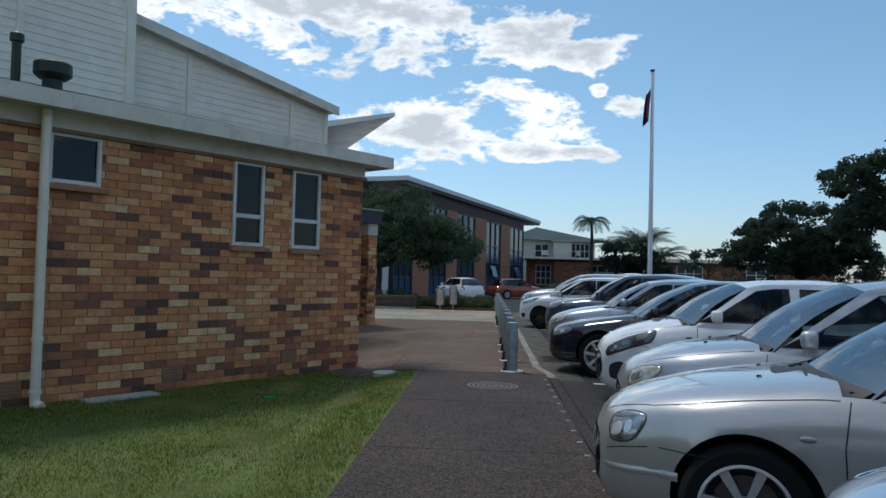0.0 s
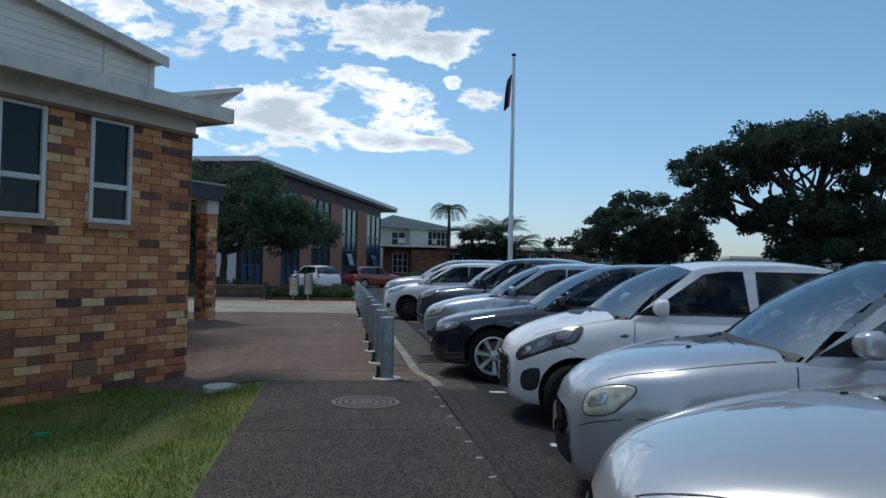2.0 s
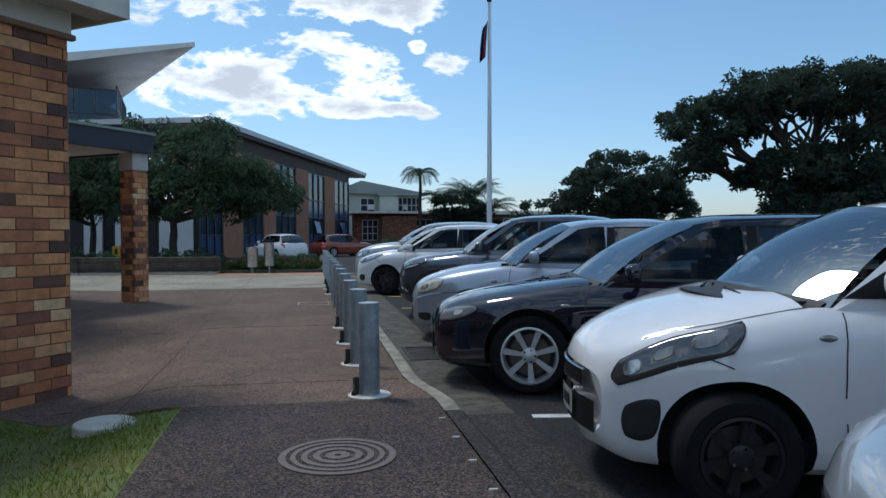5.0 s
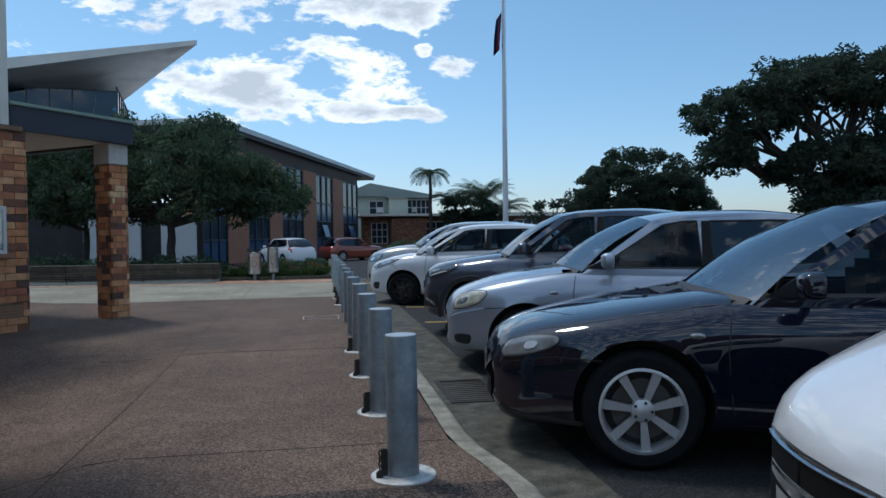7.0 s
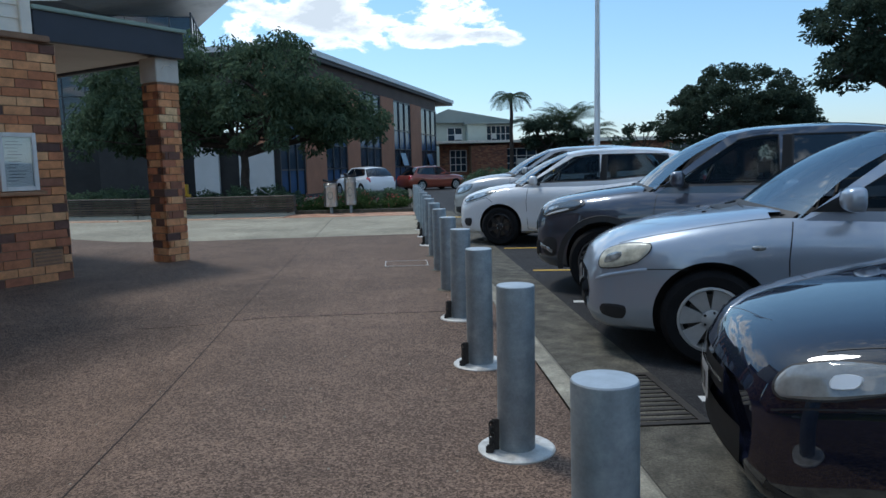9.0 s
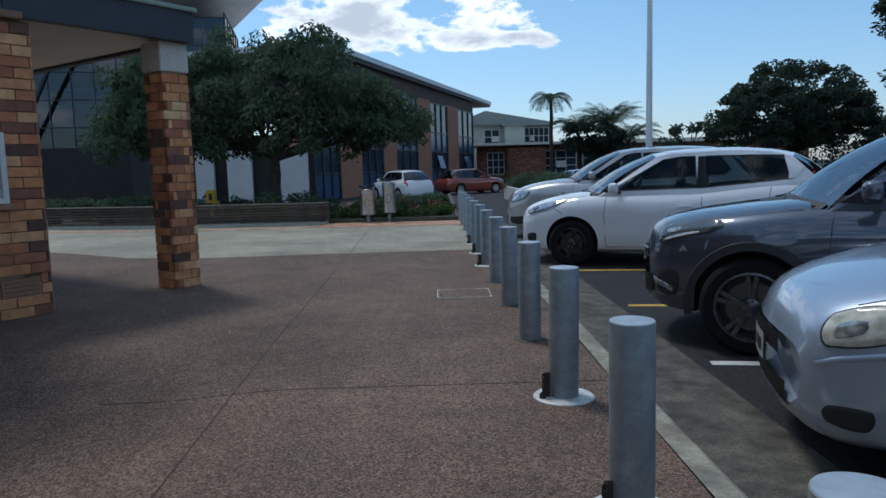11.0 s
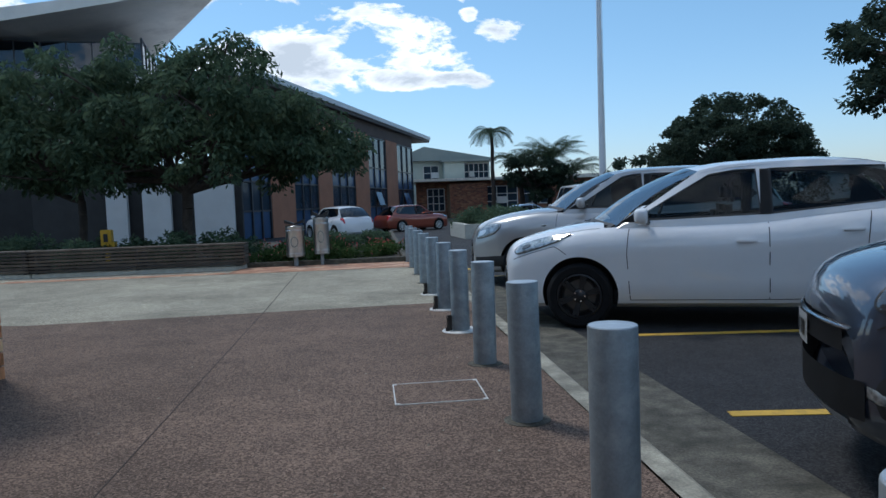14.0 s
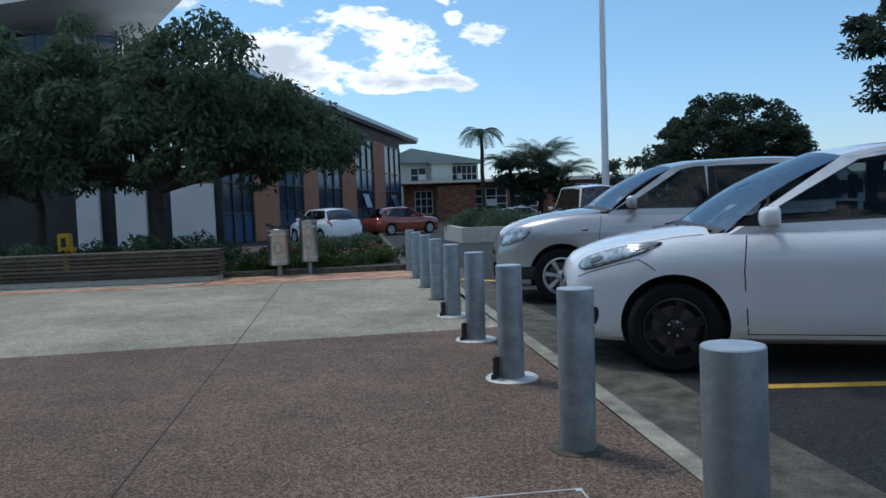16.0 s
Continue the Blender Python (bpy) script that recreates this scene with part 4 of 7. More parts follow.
# ---- covers, grate and small things on the ground ----
def build_covers():
    g = thing("drain_grate", "rusty cast iron gutter grate by the kerb", "drain grate", pose(2.27, 12.05, -0.038))
    for lo, hi in (((-0.22, -0.42), (0.22, -0.38)), ((-0.22, 0.38), (0.22, 0.42)), ((-0.22, -0.38), (-0.18, 0.38)), ((0.18, -0.38), (0.22, 0.38))):
        part("rim", boxm((*lo, -0.05), (*hi, 0.008)), M_grate, g)
    for k in range(11):
        y = -0.35 + k * 0.068
        part("bar", boxm((-0.18, y, -0.04), (0.18, y + 0.028, 0.004)), M_grate, g)
    # black sheet stands in for the deep shade between the bars
    part("pit", boxm((-0.2, -0.4, -0.06), (0.2, 0.4, -0.052)), M_black, g)
    m = thing("manhole_cover", "round cast iron manhole cover with ring pattern set in aggregate", "manhole cover", pose(1.2, 8.5, 0.002))
    for r0, r1 in ((0.02, 0.07), (0.10, 0.14), (0.17, 0.205), (0.235, 0.265), (0.29, 0.33)):
        bm = bmesh.new()
        lathe(bm, [(r0, -0.02), (r0, 0.006), (r1, 0.006), (r1, -0.02)], 40)
        part("ring", bm, M_castring, m)
    bm = bmesh.new()
    lathe(bm, [(0.0, -0.03), (0.31, -0.03), (0.31, 0.002), (0.0, 0.002)], 40)
    part("plate", bm, M_path_old, m)
    p = thing("pit_cover", "square recessed pit cover filled with paving, bright steel edges", "pit cover", pose(1.10, 17.42, 0.0))
    for lo, hi in (((-0.27, -0.24), (0.27, -0.232)), ((-0.27, 0.232), (0.27, 0.24)), ((-0.27, -0.232), (-0.262, 0.232)), ((0.262, -0.232), (0.27, 0.232))):
        part("edge", boxm((*lo, -0.03), (*hi, 0.004)), M_ring, p)
    for sx in (-1, 1):
        for sy in (-1, 1):
            part("corner", boxm((sx * 0.255 - 0.012, sy * 0.225 - 0.012, -0.02), (sx * 0.255 + 0.012, sy * 0.225 + 0.012, 0.005)), M_ring, p)
    part("infill", boxm((-0.26, -0.23, -0.03), (0.26, 0.23, 0.002)), M_path_new, p)
    s = thing("lawn_cover", "pale concrete service cover in the lawn", "service cover", pose(-0.33, 9.62, ground_z(-0.33, 9.62) + 0.01))
    bm = bmesh.new()
    lathe(bm, [(0.0, -0.05), (0.2, -0.05), (0.2, 0.012), (0.19, 0.02), (0.0, 0.022)], 28)
    part("lid", bm, M_pale, s, smooth=35)
    b = thing("plastic_scrap", "small green plastic scrap on the lawn", "litter", pose(-1.55, 8.0, ground_z(-1.5, 8.0) + 0.015, 0, 0, 20))
    part("scrap", boxm((-0.06, -0.02, -0.005), (0.06, 0.02, 0.03), 0.006), M_plastic_green, b)
    st = thing("edging_stone", "flat pale stone slab at the wall foot", "stone slab", B1 @ pose(-4.2, -0.2, -0.2))
    part("slab", boxm((-0.45, -0.16, -0.05), (0.45, 0.12, 0.03), 0.012), M_pale, st)
    rnd = random.Random(5)
    for k in range(16):
        y = 2.3 + k * 0.46
        c = thing("kerb_chip", "small white paint mark on the kerb edge", "paint mark", pose(1.93, y, 0.004, 0, 0, rnd.uniform(-8, 8)), "kerb paint marks")
        part("mark", boxm((-0.022, -0.008, -0.01), (0.022, 0.008, 0.0025)), M_wpaint, c)


M_castring = material("manhole_iron_worn", (0.16, 0.125, 0.105), 0.6, metal=0.3, vary=0.2, scale=30)
M_pale = material("pale_concrete_lid", (0.50, 0.49, 0.43), 0.85, vary=0.15, scale=8, grain=0.12, bump=0.2)
build_covers()


def build_grit():
    """Loose pale stone chips scattered over the brown paving."""
    rnd = random.Random(77)
    verts, faces = [], []
    for k in range(130):
        x, y = rnd.uniform(-2.5, 1.4), 10.2 + 11.0 * rnd.random()
        r, z, a = rnd.uniform(0.004, 0.012), ground_z(x, y), rnd.uniform(0, 3)
        n = len(verts)
        verts += [(x + r * math.cos(a + q * math.pi / 2) * (1 if q % 2 else 0.7), y + r * math.sin(a + q * math.pi / 2), z - 0.001) for q in range(4)] + [(x, y, z + r * 0.7)]
        faces += [(n, n + 1, n + 4), (n + 1, n + 2, n + 4), (n + 2, n + 3, n + 4), (n + 3, n, n + 4)]
    tagged(soup("grit", verts, faces, M_kerbtop), "loose pale stone chips on brown paving", "grit", "", "stuff")


build_grit()


def build_lawn_blades():
    rng = np.random.default_rng(4)
    poly = [(0.12, -2.5), (0.12, 9.84), (-0.4, 9.85), (-1.6, 10.72), (-5.6, 5.1), (-5.6, -2.5)]
    pts = rng.uniform((-5.6, -2.5), (0.14, 11.2), (190000, 2))
    keep = [inside(p, poly) for p in pts]
    pts = pts[np.array(keep)]
    patch = np.array([noise.noise((p[0] * 0.55, p[1] * 0.55, 0)) for p in pts])
    pts = pts[patch < 0.28 + rng.uniform(-0.12, 0.5, len(pts))]
    n = len(pts)
    z = np.array([ground_z(*p) for p in pts]) - 0.008
    a = rng.uniform(0, 2 * np.pi, n)
    h = rng.uniform(0.018, 0.048, n)
    w = rng.uniform(0.002, 0.0045, n)
    lean = rng.normal(0, 0.018, (n, 2))
    v = np.empty((n, 3, 3))
    v[:, 0] = np.c_[pts[:, 0] - w * np.cos(a), pts[:, 1] - w * np.sin(a), z]
    v[:, 1] = np.c_[pts[:, 0] + w * np.cos(a), pts[:, 1] + w * np.sin(a), z]
    v[:, 2] = np.c_[pts + lean, z + h]
    ob = soup("grass", v.reshape(-1, 3).tolist(), np.arange(3 * n).reshape(n, 3).tolist(), M_blade)
    tagged(ob, "short mown grass blades, drier in patches", "grass", "", "stuff")


build_lawn_blades()


# ---- foliage ----
def leaf_cloud(name, blobs, per, size, mat, parent, seed, droop=0.4, flat=0.6):
    """Many single leaves gathered in small clumps; blobs: centre and radius of each clump."""
    rng = np.random.default_rng(seed)
    cs = np.repeat(np.array([b[:3] for b in blobs]), per, 0)
    rs = np.repeat(np.array([b[3] for b in blobs]), per)
    n = len(cs)
    d = rng.normal(size=(n, 3))
    d /= np.linalg.norm(d, axis=1)[:, None]
    r = rng.uniform(0.25, 1.0, n) ** 0.5
    p = cs + d * (rs * r)[:, None] * np.array([1, 1, flat])
    p[:, 2] -= droop * rs * r * rng.uniform(0, 1, n) * np.hypot(d[:, 0], d[:, 1])
    ax = d * np.array([1, 1, 0.4]) + rng.normal(0, 0.55, (n, 3))
    ax[:, 2] -= droop
    ax /= np.linalg.norm(ax, axis=1)[:, None]
    side = np.cross(ax, rng.normal(size=(n, 3)))
    side /= np.linalg.norm(side, axis=1)[:, None]
    s = size * rng.uniform(0.6, 1.3, n)[:, None]
    v = np.empty((n, 4, 3))
    v[:, 0] = p - ax * s
    v[:, 1] = p + side * s * 0.38
    v[:, 2] = p + ax * s
    v[:, 3] = p - side * s * 0.38
    return soup(name, v.reshape(-1, 3).tolist(), np.arange(4 * n).reshape(n, 4).tolist(), mat, parent)


def limb(bm, a, b, r0, r1, rnd, wob=0.12, n=5):
    pts = [Vector(a).lerp(Vector(b), k / n) for k in range(n + 1)]
    l = (Vector(b) - Vector(a)).length
    for p in pts[1:-1]:
        p += Vector((rnd.uniform(-1, 1), rnd.uniform(-1, 1), rnd.uniform(-0.5, 1))) * wob * l * 0.4
    for k in range(n):
        rod(bm, pts[k], pts[k + 1], r0 + (r1 - r0) * k / n, r0 + (r1 - r0) * (k + 1) / n, 8)
    return pts


def tree(name, label, at, height, trunk, crowns, per, leaf, mat, seed, blobs_each, blob_r, droop=0.4, gaps=0.0, shell=0.7, lean=(0, 0)):
    """Trunk and limbs up to a crown made of clumps spread over several lobes: (x, y, z, rx, ry, rz) from the foot."""
    rnd = random.Random(seed)
    t = thing(name, label, "tree", pose(*at))
    bm = bmesh.new()
    fork = Vector((lean[0], lean[1], height))
    limb(bm, (0, 0, -0.4), fork, trunk, trunk * 0.75, rnd, 0.05)
    blobs = []
    for cx, cy, cz, rx, ry, rz in crowns:
        ends = []
        n = int(blobs_each * (rx * ry * rz) ** (2 / 3) / 6) + 12
        for k in range(n):
            while True:
                d = Vector((rnd.gauss(0, 1), rnd.gauss(0, 1), rnd.gauss(0, 1))).normalized()
                if d.z > -0.55:
                    break
            q = rnd.uniform(shell, 1.0)
            p = Vector((cx + d.x * rx * q, cy + d.y * ry * q, cz + d.z * rz * q))
            if gaps and noise.noise((p.x * 0.55, p.y * 0.55, p.z * 0.55 + seed)) < gaps - 0.35:
                continue
            blobs.append((p.x, p.y, p.z, blob_r * rnd.uniform(0.65, 1.3)))
            ends.append(p)
        hub = Vector((cx, cy, cz - rz * 0.35))
        pts = limb(bm, fork, hub, trunk * 0.6, trunk * 0.35, rnd, 0.12)
        for p in rnd.sample(ends, min(len(ends), 16)):
            limb(bm, pts[rnd.randint(2, 5)], p, trunk * 0.26, 0.02, rnd, 0.2, 4)
    part("trunk", bm, M_bark, t, smooth=60)
    leaf_cloud("crown", blobs, per, leaf, mat, t, seed, droop)
    return t


tree("garden_tree", "broad feathery dark green tree behind the bench planter", (-3.95, 32.3, 0), 1.7, 0.17,
     [(-0.6, 0, 3.7, 3.4, 3.0, 1.85), (1.4, -0.4, 3.9, 2.2, 2.2, 1.6), (-2.7, 0.2, 4.0, 2.2, 2.2, 1.35), (-3.6, 0.3, 2.9, 1.8, 2.2, 1.3), (3.3, 0.6, 2.75, 1.5, 1.6, 0.85), (0.2, 0.0, 2.5, 3.5, 2.6, 1.15), (2.4, 0.0, 3.1, 1.7, 1.8, 1.2)], 150, 0.092, M_leafA, 11, 56, 0.44, droop=0.8, shell=0.6)
tree("garden_tree", "second feathery green tree beside the white wall panels", (-7.2, 34.0, 0), 1.6, 0.14,
     [(0, 0, 3.1, 2.6, 2.4, 1.5), (-1.6, 0.4, 2.4, 1.8, 1.8, 1.0)], 120, 0.10, M_leafA, 12, 44, 0.46, droop=0.8, shell=0.55)
tree("spreading_tree", "wide spreading dark tree with open limbs beyond the car park", (28.1, 39.5, -0.3), 3.2, 0.45,
     [(-6.0, 0, 7.3, 2.5, 3.0, 1.5), (-3.1, -0.5, 8.7, 3.2, 3.5, 1.3), (0.5, 0, 9.1, 3.9, 4.0, 1.6), (4.8, 0, 9.1, 4.3, 4.3, 1.9), (9.1, 0, 8.0, 4.3, 4.3, 2.2), (-6.8, 0, 5.4, 1.1, 1.7, 1.1), (-1.7, -1, 4.5, 3.2, 3.0, 1.8), (2.8, -1.3, 5.0, 4.3, 3.5, 2.5), (7.8, -1.7, 4.7, 5.2, 3.5, 2.8), (1.8, -1.7, 2.8, 6.0, 3.5, 1.9)], 165, 0.15, M_leafB, 21, 44, 0.7, droop=0.35, gaps=0.02, shell=0.7)
tree("round_tree", "dense rounded dark evergreen tree", (31.2, 70.0, -0.5), 2.4, 0.42,
     [(0.0, 0, 5.7, 5.4, 5.0, 4.3), (-3.3, -1.4, 4.7, 4.1, 4.2, 3.4), (2.8, 0, 4.3, 4.0, 4.2, 3.4)], 150, 0.18, M_leafB, 31, 34, 0.78, droop=0.2, shell=0.78)
tree("small_tree", "small loose dark shrub tree beside the brick building", (22.4, 70.0, -0.5), 1.5, 0.15,
     [(0, 0, 3.6, 2.4, 2.2, 1.6)], 60, 0.22, M_leafB, 33, 16, 0.7, droop=0.3, gaps=0.2)


def palm(name, label, at, height, fronds, length, seed, tilt=0.5, trunk_r=0.14, sag=0.17):
    rnd = random.Random(seed)
    t = thing(name, label, "palm tree", pose(*at))
    bm = bmesh.new()
    top = Vector((rnd.uniform(-0.3, 0.3), 0, height))
    limb(bm, (0, 0, -0.3), top, trunk_r * 1.2, trunk_r * 0.8, rnd, 0.03)
    part("trunk", bm, M_bark, t, smooth=50)
    for k in range(fronds):
        a = 2 * math.pi * k / fronds + rnd.uniform(-0.2, 0.2)
        up = rnd.uniform(-0.1, 1.0) + tilt
        verts, faces = [], []
        p, d = Vector(top), Vector((math.cos(a), math.sin(a), up)).normalized()
        steps = 13
        for j in range(steps):
            q = p + d * (length / steps)
            side = d.cross(Vector((0, 0, 1)))
            side = side.normalized() if side.length > 1e-3 else Vector((1, 0, 0))
            w = length * 0.20 * math.sin(math.pi * (j + 1.2) / (steps + 1.5)) + 0.05
            for s in (-1, 1):
                for e in (0.0, 0.5):
                    n = len(verts)
                    b0 = p.lerp(q, e)
                    tip = b0 + side * s * w + d * w * 0.6 - Vector((0, 0, w * 0.45))
                    verts += [b0, b0 + d * 0.075, tip]
                    faces.append((n, n + 1, n + 2))
            n = len(verts)
            verts += [p - side * 0.018, p + side * 0.018, q + side * 0.014, q - side * 0.014]
            faces.append((n, n + 1, n + 2, n + 3))
            p = q
            d = (d - Vector((0, 0, sag + 0.05 * j / steps))).normalized()
        soup("frond", [tuple(v) for v in verts], faces, M_palm, t)
    return t


palm("palm_tree", "tall palm with drooping fronds behind the low building", (13.2, 84.0, -0.5), 8.5, 24, 2.9, 41, 0.5, 0.2)
palm("palm_tree", "bushy palm with upright fronds", (18.9, 84.0, -0.5), 5.4, 38, 4.4, 42, 0.9, 0.25, 0.09)
palm("palm_tree", "bushy palm with upright fronds", (16.4, 85.0, -0.5), 5.0, 30, 3.6, 43, 0.9, 0.25, 0.11)
palm("palm_tree", "bushy palm with upright fronds", (21.0, 83.0, -0.5), 4.2, 30, 3.8, 45, 0.7, 0.25, 0.10)
tree("small_tree", "dark bushy tree among the palms", (17.2, 83.0, -0.5), 1.8, 0.2, [(0, 0, 4.2, 3.0, 2.2, 2.0), (1.8, 0, 3.0, 2.8, 2, 1.9)], 110, 0.24, M_leafB, 44, 22, 0.8, droop=0.3)


def shrubs(name, label, spots, seed, mat, leaf=0.06, per=130, r=0.28, category="shrub", flowers=0):
    for k, (x, y, h) in enumerate(spots):
        rnd = random.Random(seed + k)
        t = thing(name, label, category, pose(x, y, ground_z(x, y)), label.split(" ")[0] + " planting")
        blobs = [(rnd.uniform(-0.3, 0.3), rnd.uniform(-0.25, 0.25), h * rnd.uniform(0.25, 0.9), r * rnd.uniform(0.6, 1.2)) for _ in range(5)]
        bm = bmesh.new()
        for b in blobs:
            limb(bm, (0, 0, -0.05), b[:3], 0.012, 0.005, rnd, 0.15, 3)
        part("woody_base", bm, M_bark, t)
        leaf_cloud("foliage", blobs, per, leaf, mat, t, seed + k, 0.2, 0.9)
        if flowers:
            leaf_cloud("bloom", [(b[0], b[1], b[2] + 0.1, b[3]) for b in blobs[:flowers]], 6, 0.045, M_flower, t, seed + 90 + k, 0.0, 0.9)["kind"] = "stuff"


# ---- bench planter, bed, bins ----
def build_bench():
    b = thing("timber_bench", "long slatted weathered timber bench on a pale plinth", "bench")
    # runs along the bed edge, bending once
    path = [(-1.78, 27.5), (-5.9, 27.75), (-9.2, 28.6), (-13.5, 30.4)]
    for (xa, ya), (xb, yb) in zip(path, path[1:]):
        l = math.hypot(xb - xa, yb - ya)
        m = pose(xa, ya, 0.0, 0, 0, math.degrees(math.atan2(yb - ya, xb - xa)))
        part("plinth", boxm((0.02, -0.5, -0.1), (l - 0.02, -0.06, 0.075), 0.01), M_pale, b, "pale concrete plinth").matrix_local = m
        for k in range(6):
            z = 0.095 + k * 0.066
            part("slat", boxm((0.0, -0.05 + 0.0, z), (l - 0.012, -0.006, z + 0.046), 0.005), M_slat, b).matrix_local = m
        for k in range(5):
            part("slat", boxm((0.0, -0.57 + k * 0.106, 0.485), (l - 0.012, -0.57 + k * 0.106 + 0.096, 0.52), 0.005), M_slat, b).matrix_local = m
        for k in range(3):
            x = 0.1 + k * (l - 0.25) / 2
            part("support", boxm((x, -0.54, 0.07), (x + 0.06, -0.055, 0.485)), M_frame_dark, b).matrix_local = m
    end = pose(-1.78, 27.5, 0)
    for k in range(6):
        z = 0.095 + k * 0.066
        part("slat", boxm((0.0, 0.0, z), (0.035, 0.52, z + 0.056), 0.005), M_slat, b).matrix_local = end
    return b


build_bench()


def build_bed():
    bed = sheet("garden_bed", [(1.35, 28.0), (1.5, 44.0), (-14, 44.0), (-14, 30.9), (-9.3, 29.2), (-5.9, 28.3), (-1.9, 28.1)], M_mulch, 0.04, 2.0)
    tagged(bed, "dark mulched garden bed behind the bench", "garden bed")
    for (xa, ya), (xb, yb) in zip([(1.45, 27.82), (1.45, 28.0)], [(-1.95, 28.02), (1.6, 44.0)]):
        l = math.hypot(xb - xa, yb - ya)
        k = part("bed_edging", boxm((0, -0.07, -0.1), (l, 0.07, 0.09), 0.015), M_kerb)
        k.matrix_world = pose(xa, ya, ground_z(xa, ya), 0, 0, math.degrees(math.atan2(yb - ya, xb - xa)))
        tagged(k, "low concrete edging of the garden bed", "edging", "", "structure")
    # clay paver strip in front of the bed and the bench
    edge = [(1.75, 26.304), (-1.95, 26.554), (-6.0, 26.754), (-9.4, 27.554)]
    base = sheet("paver_strip", edge[:1] + [(1.7, 27.75), (-1.75, 27.98), (-5.9, 28.2), (-9.2, 29.05)] + edge[:0:-1], M_concrete, -0.012, 1.2)
    tagged(base, "orange clay paver strip before the bed", "pavement")
    bm = boxm((0, 0, 0), (0.225, 0.11, 0.05))
    me = bpy.data.meshes.new("paver")
    bm.to_mesh(me)
    bm.free()
    me.materials.append(M_paver)
    verts, faces = [], []
    count = 0
    for (xa, ya), (xb, yb) in zip(edge, edge[1:]):
        l, turn = math.hypot(xb - xa, yb - ya), math.degrees(math.atan2(ya - yb, xa - xb))
        for j in range(12 if xa > 0 else 3):
            for k in range(int(l / 0.233)):
                m = pose(xb, yb, 0, 0, 0, turn) @ pose(k * 0.233 + (0.1 if j % 2 else 0.0), 0.012 + j * 0.118, -0.046)
                q = m @ Vector((0.11, 0.05, 0))
                if q.y > 27.66 + (1.7 - q.x) * 0.065:
                    continue
                if count < 300:
                    shared("paver", me, base, m)
                    count += 1
                else:
                    n = len(verts)
                    verts += [tuple(m @ v.co) for v in me.vertices]
                    faces += [tuple(n + i for i in f.vertices) for f in me.polygons]
    if verts:
        soup("pavers", verts, faces, M_paver_isl, base)["kind"] = "stuff"
    rnd = random.Random(8)
    spots = []
    for k in range(34):
        x, y = rnd.uniform(-1.8, 1.2), rnd.uniform(28.5, 33.5)
        spots.append((x, y, rnd.uniform(0.16, 0.36)))
    shrubs("rose_bush", "leafy rose bush with small red and pink blooms", spots, 60, M_leafC, 0.035, 170, 0.20, "rose bush", flowers=2)
    spots = [(rnd.uniform(-12, -2.2), rnd.uniform(29.2, 32.0) + 0.0, rnd.uniform(0.4, 0.7)) for k in range(34)]
    spots = [(x, y + max(0, (-5.9 - x)) * 0.35, h) for x, y, h in spots]
    shrubs("bed_shrub", "low dark green shrub behind the bench", spots, 160, M_leafA, 0.06, 150, 0.3)
    spots = [(rnd.uniform(-1.8, 1.2), rnd.uniform(34, 41), rnd.uniform(0.15, 0.3)) for k in range(14)]
    shrubs("bed_shrub", "low dark green shrub in the bed", spots, 260, M_leafA, 0.07, 120, 0.3)


build_bed()


def build_bins():
    b = thing("litter_bin", "round stainless steel litter bin on a post with embossed ring", "litter bin", pose(-0.78, 27.8, 0.0) @ Matrix.Diagonal((0.85, 0.85, 1.17, 1.0)), "litter bins")
    bm = bmesh.new()
    lathe(bm, [(0.19, 0.16), (0.215, 0.17), (0.215, 0.64), (0.222, 0.65), (0.222, 0.69), (0.19, 0.705)], 28)
    part("drum", bm, M_steel, b, smooth=35)
    for z in (0.20, 0.60):
        bm = bmesh.new()
        lathe(bm, [(0.217, z), (0.222, z + 0.006), (0.222, z + 0.022), (0.217, z + 0.028)], 28)
        part("band", bm, M_steel, b, smooth=35)
    bm = bmesh.new()
    lathe(bm, [(0.19, 0.70), (0.12, 0.705), (0.11, 0.66), (0.0, 0.65)], 24)
    part("mouth", bm, M_black, b, "dark open mouth", smooth=35)
    # peaked dark hood, dipping in the middle
    for e in (-1, 1):
        part("hood", prism(bmesh.new(), [(0.0, 0.712), (e * 0.215, 0.742), (e * 0.225, 0.80), (0.0, 0.735)][::e], -0.17, 0.17, lambda p, hh: (p[0], hh, p[1])), M_black, b, "dark peaked hood")
    bm = bmesh.new()
    lathe(bm, [(0.072, -0.004), (0.092, -0.004), (0.092, 0.004), (0.072, 0.004), (0.072, -0.004)], 24, "Y", (0, -0.214, 0.42), caps=False)
    part("emblem", bm, M_galv, b, "round embossed emblem")
    bm = bmesh.new()
    rod(bm, (0, 0, -0.1), (0, 0, 0.18), 0.05, n=14)
    part("post", bm, M_galv, b, smooth=35)
    copy_thing(b, pose(-0.26, 27.86, 0.0) @ Matrix.Diagonal((0.85, 0.85, 1.17, 1.0)))
    y = thing("yellow_post_box", "yellow steel box with black panel on a short post", "service box", pose(-5.75, 31.6, ground_z(-5.7, 31.5)))
    part("box", boxm((-0.13, -0.1, 0.45), (0.13, 0.1, 0.86), 0.02), M_yellowbox, y)
    part("panel", boxm((-0.05, -0.108, 0.56), (0.05, -0.099, 0.76)), M_black, y)
    part("post", boxm((-0.05, -0.05, -0.1), (0.05, 0.05, 0.45)), M_yellowbox, y)
    part("base", boxm((0.1, -0.1, 0.40), (0.2, 0.1, 0.55), 0.01), M_yellowbox, y)


build_bins()


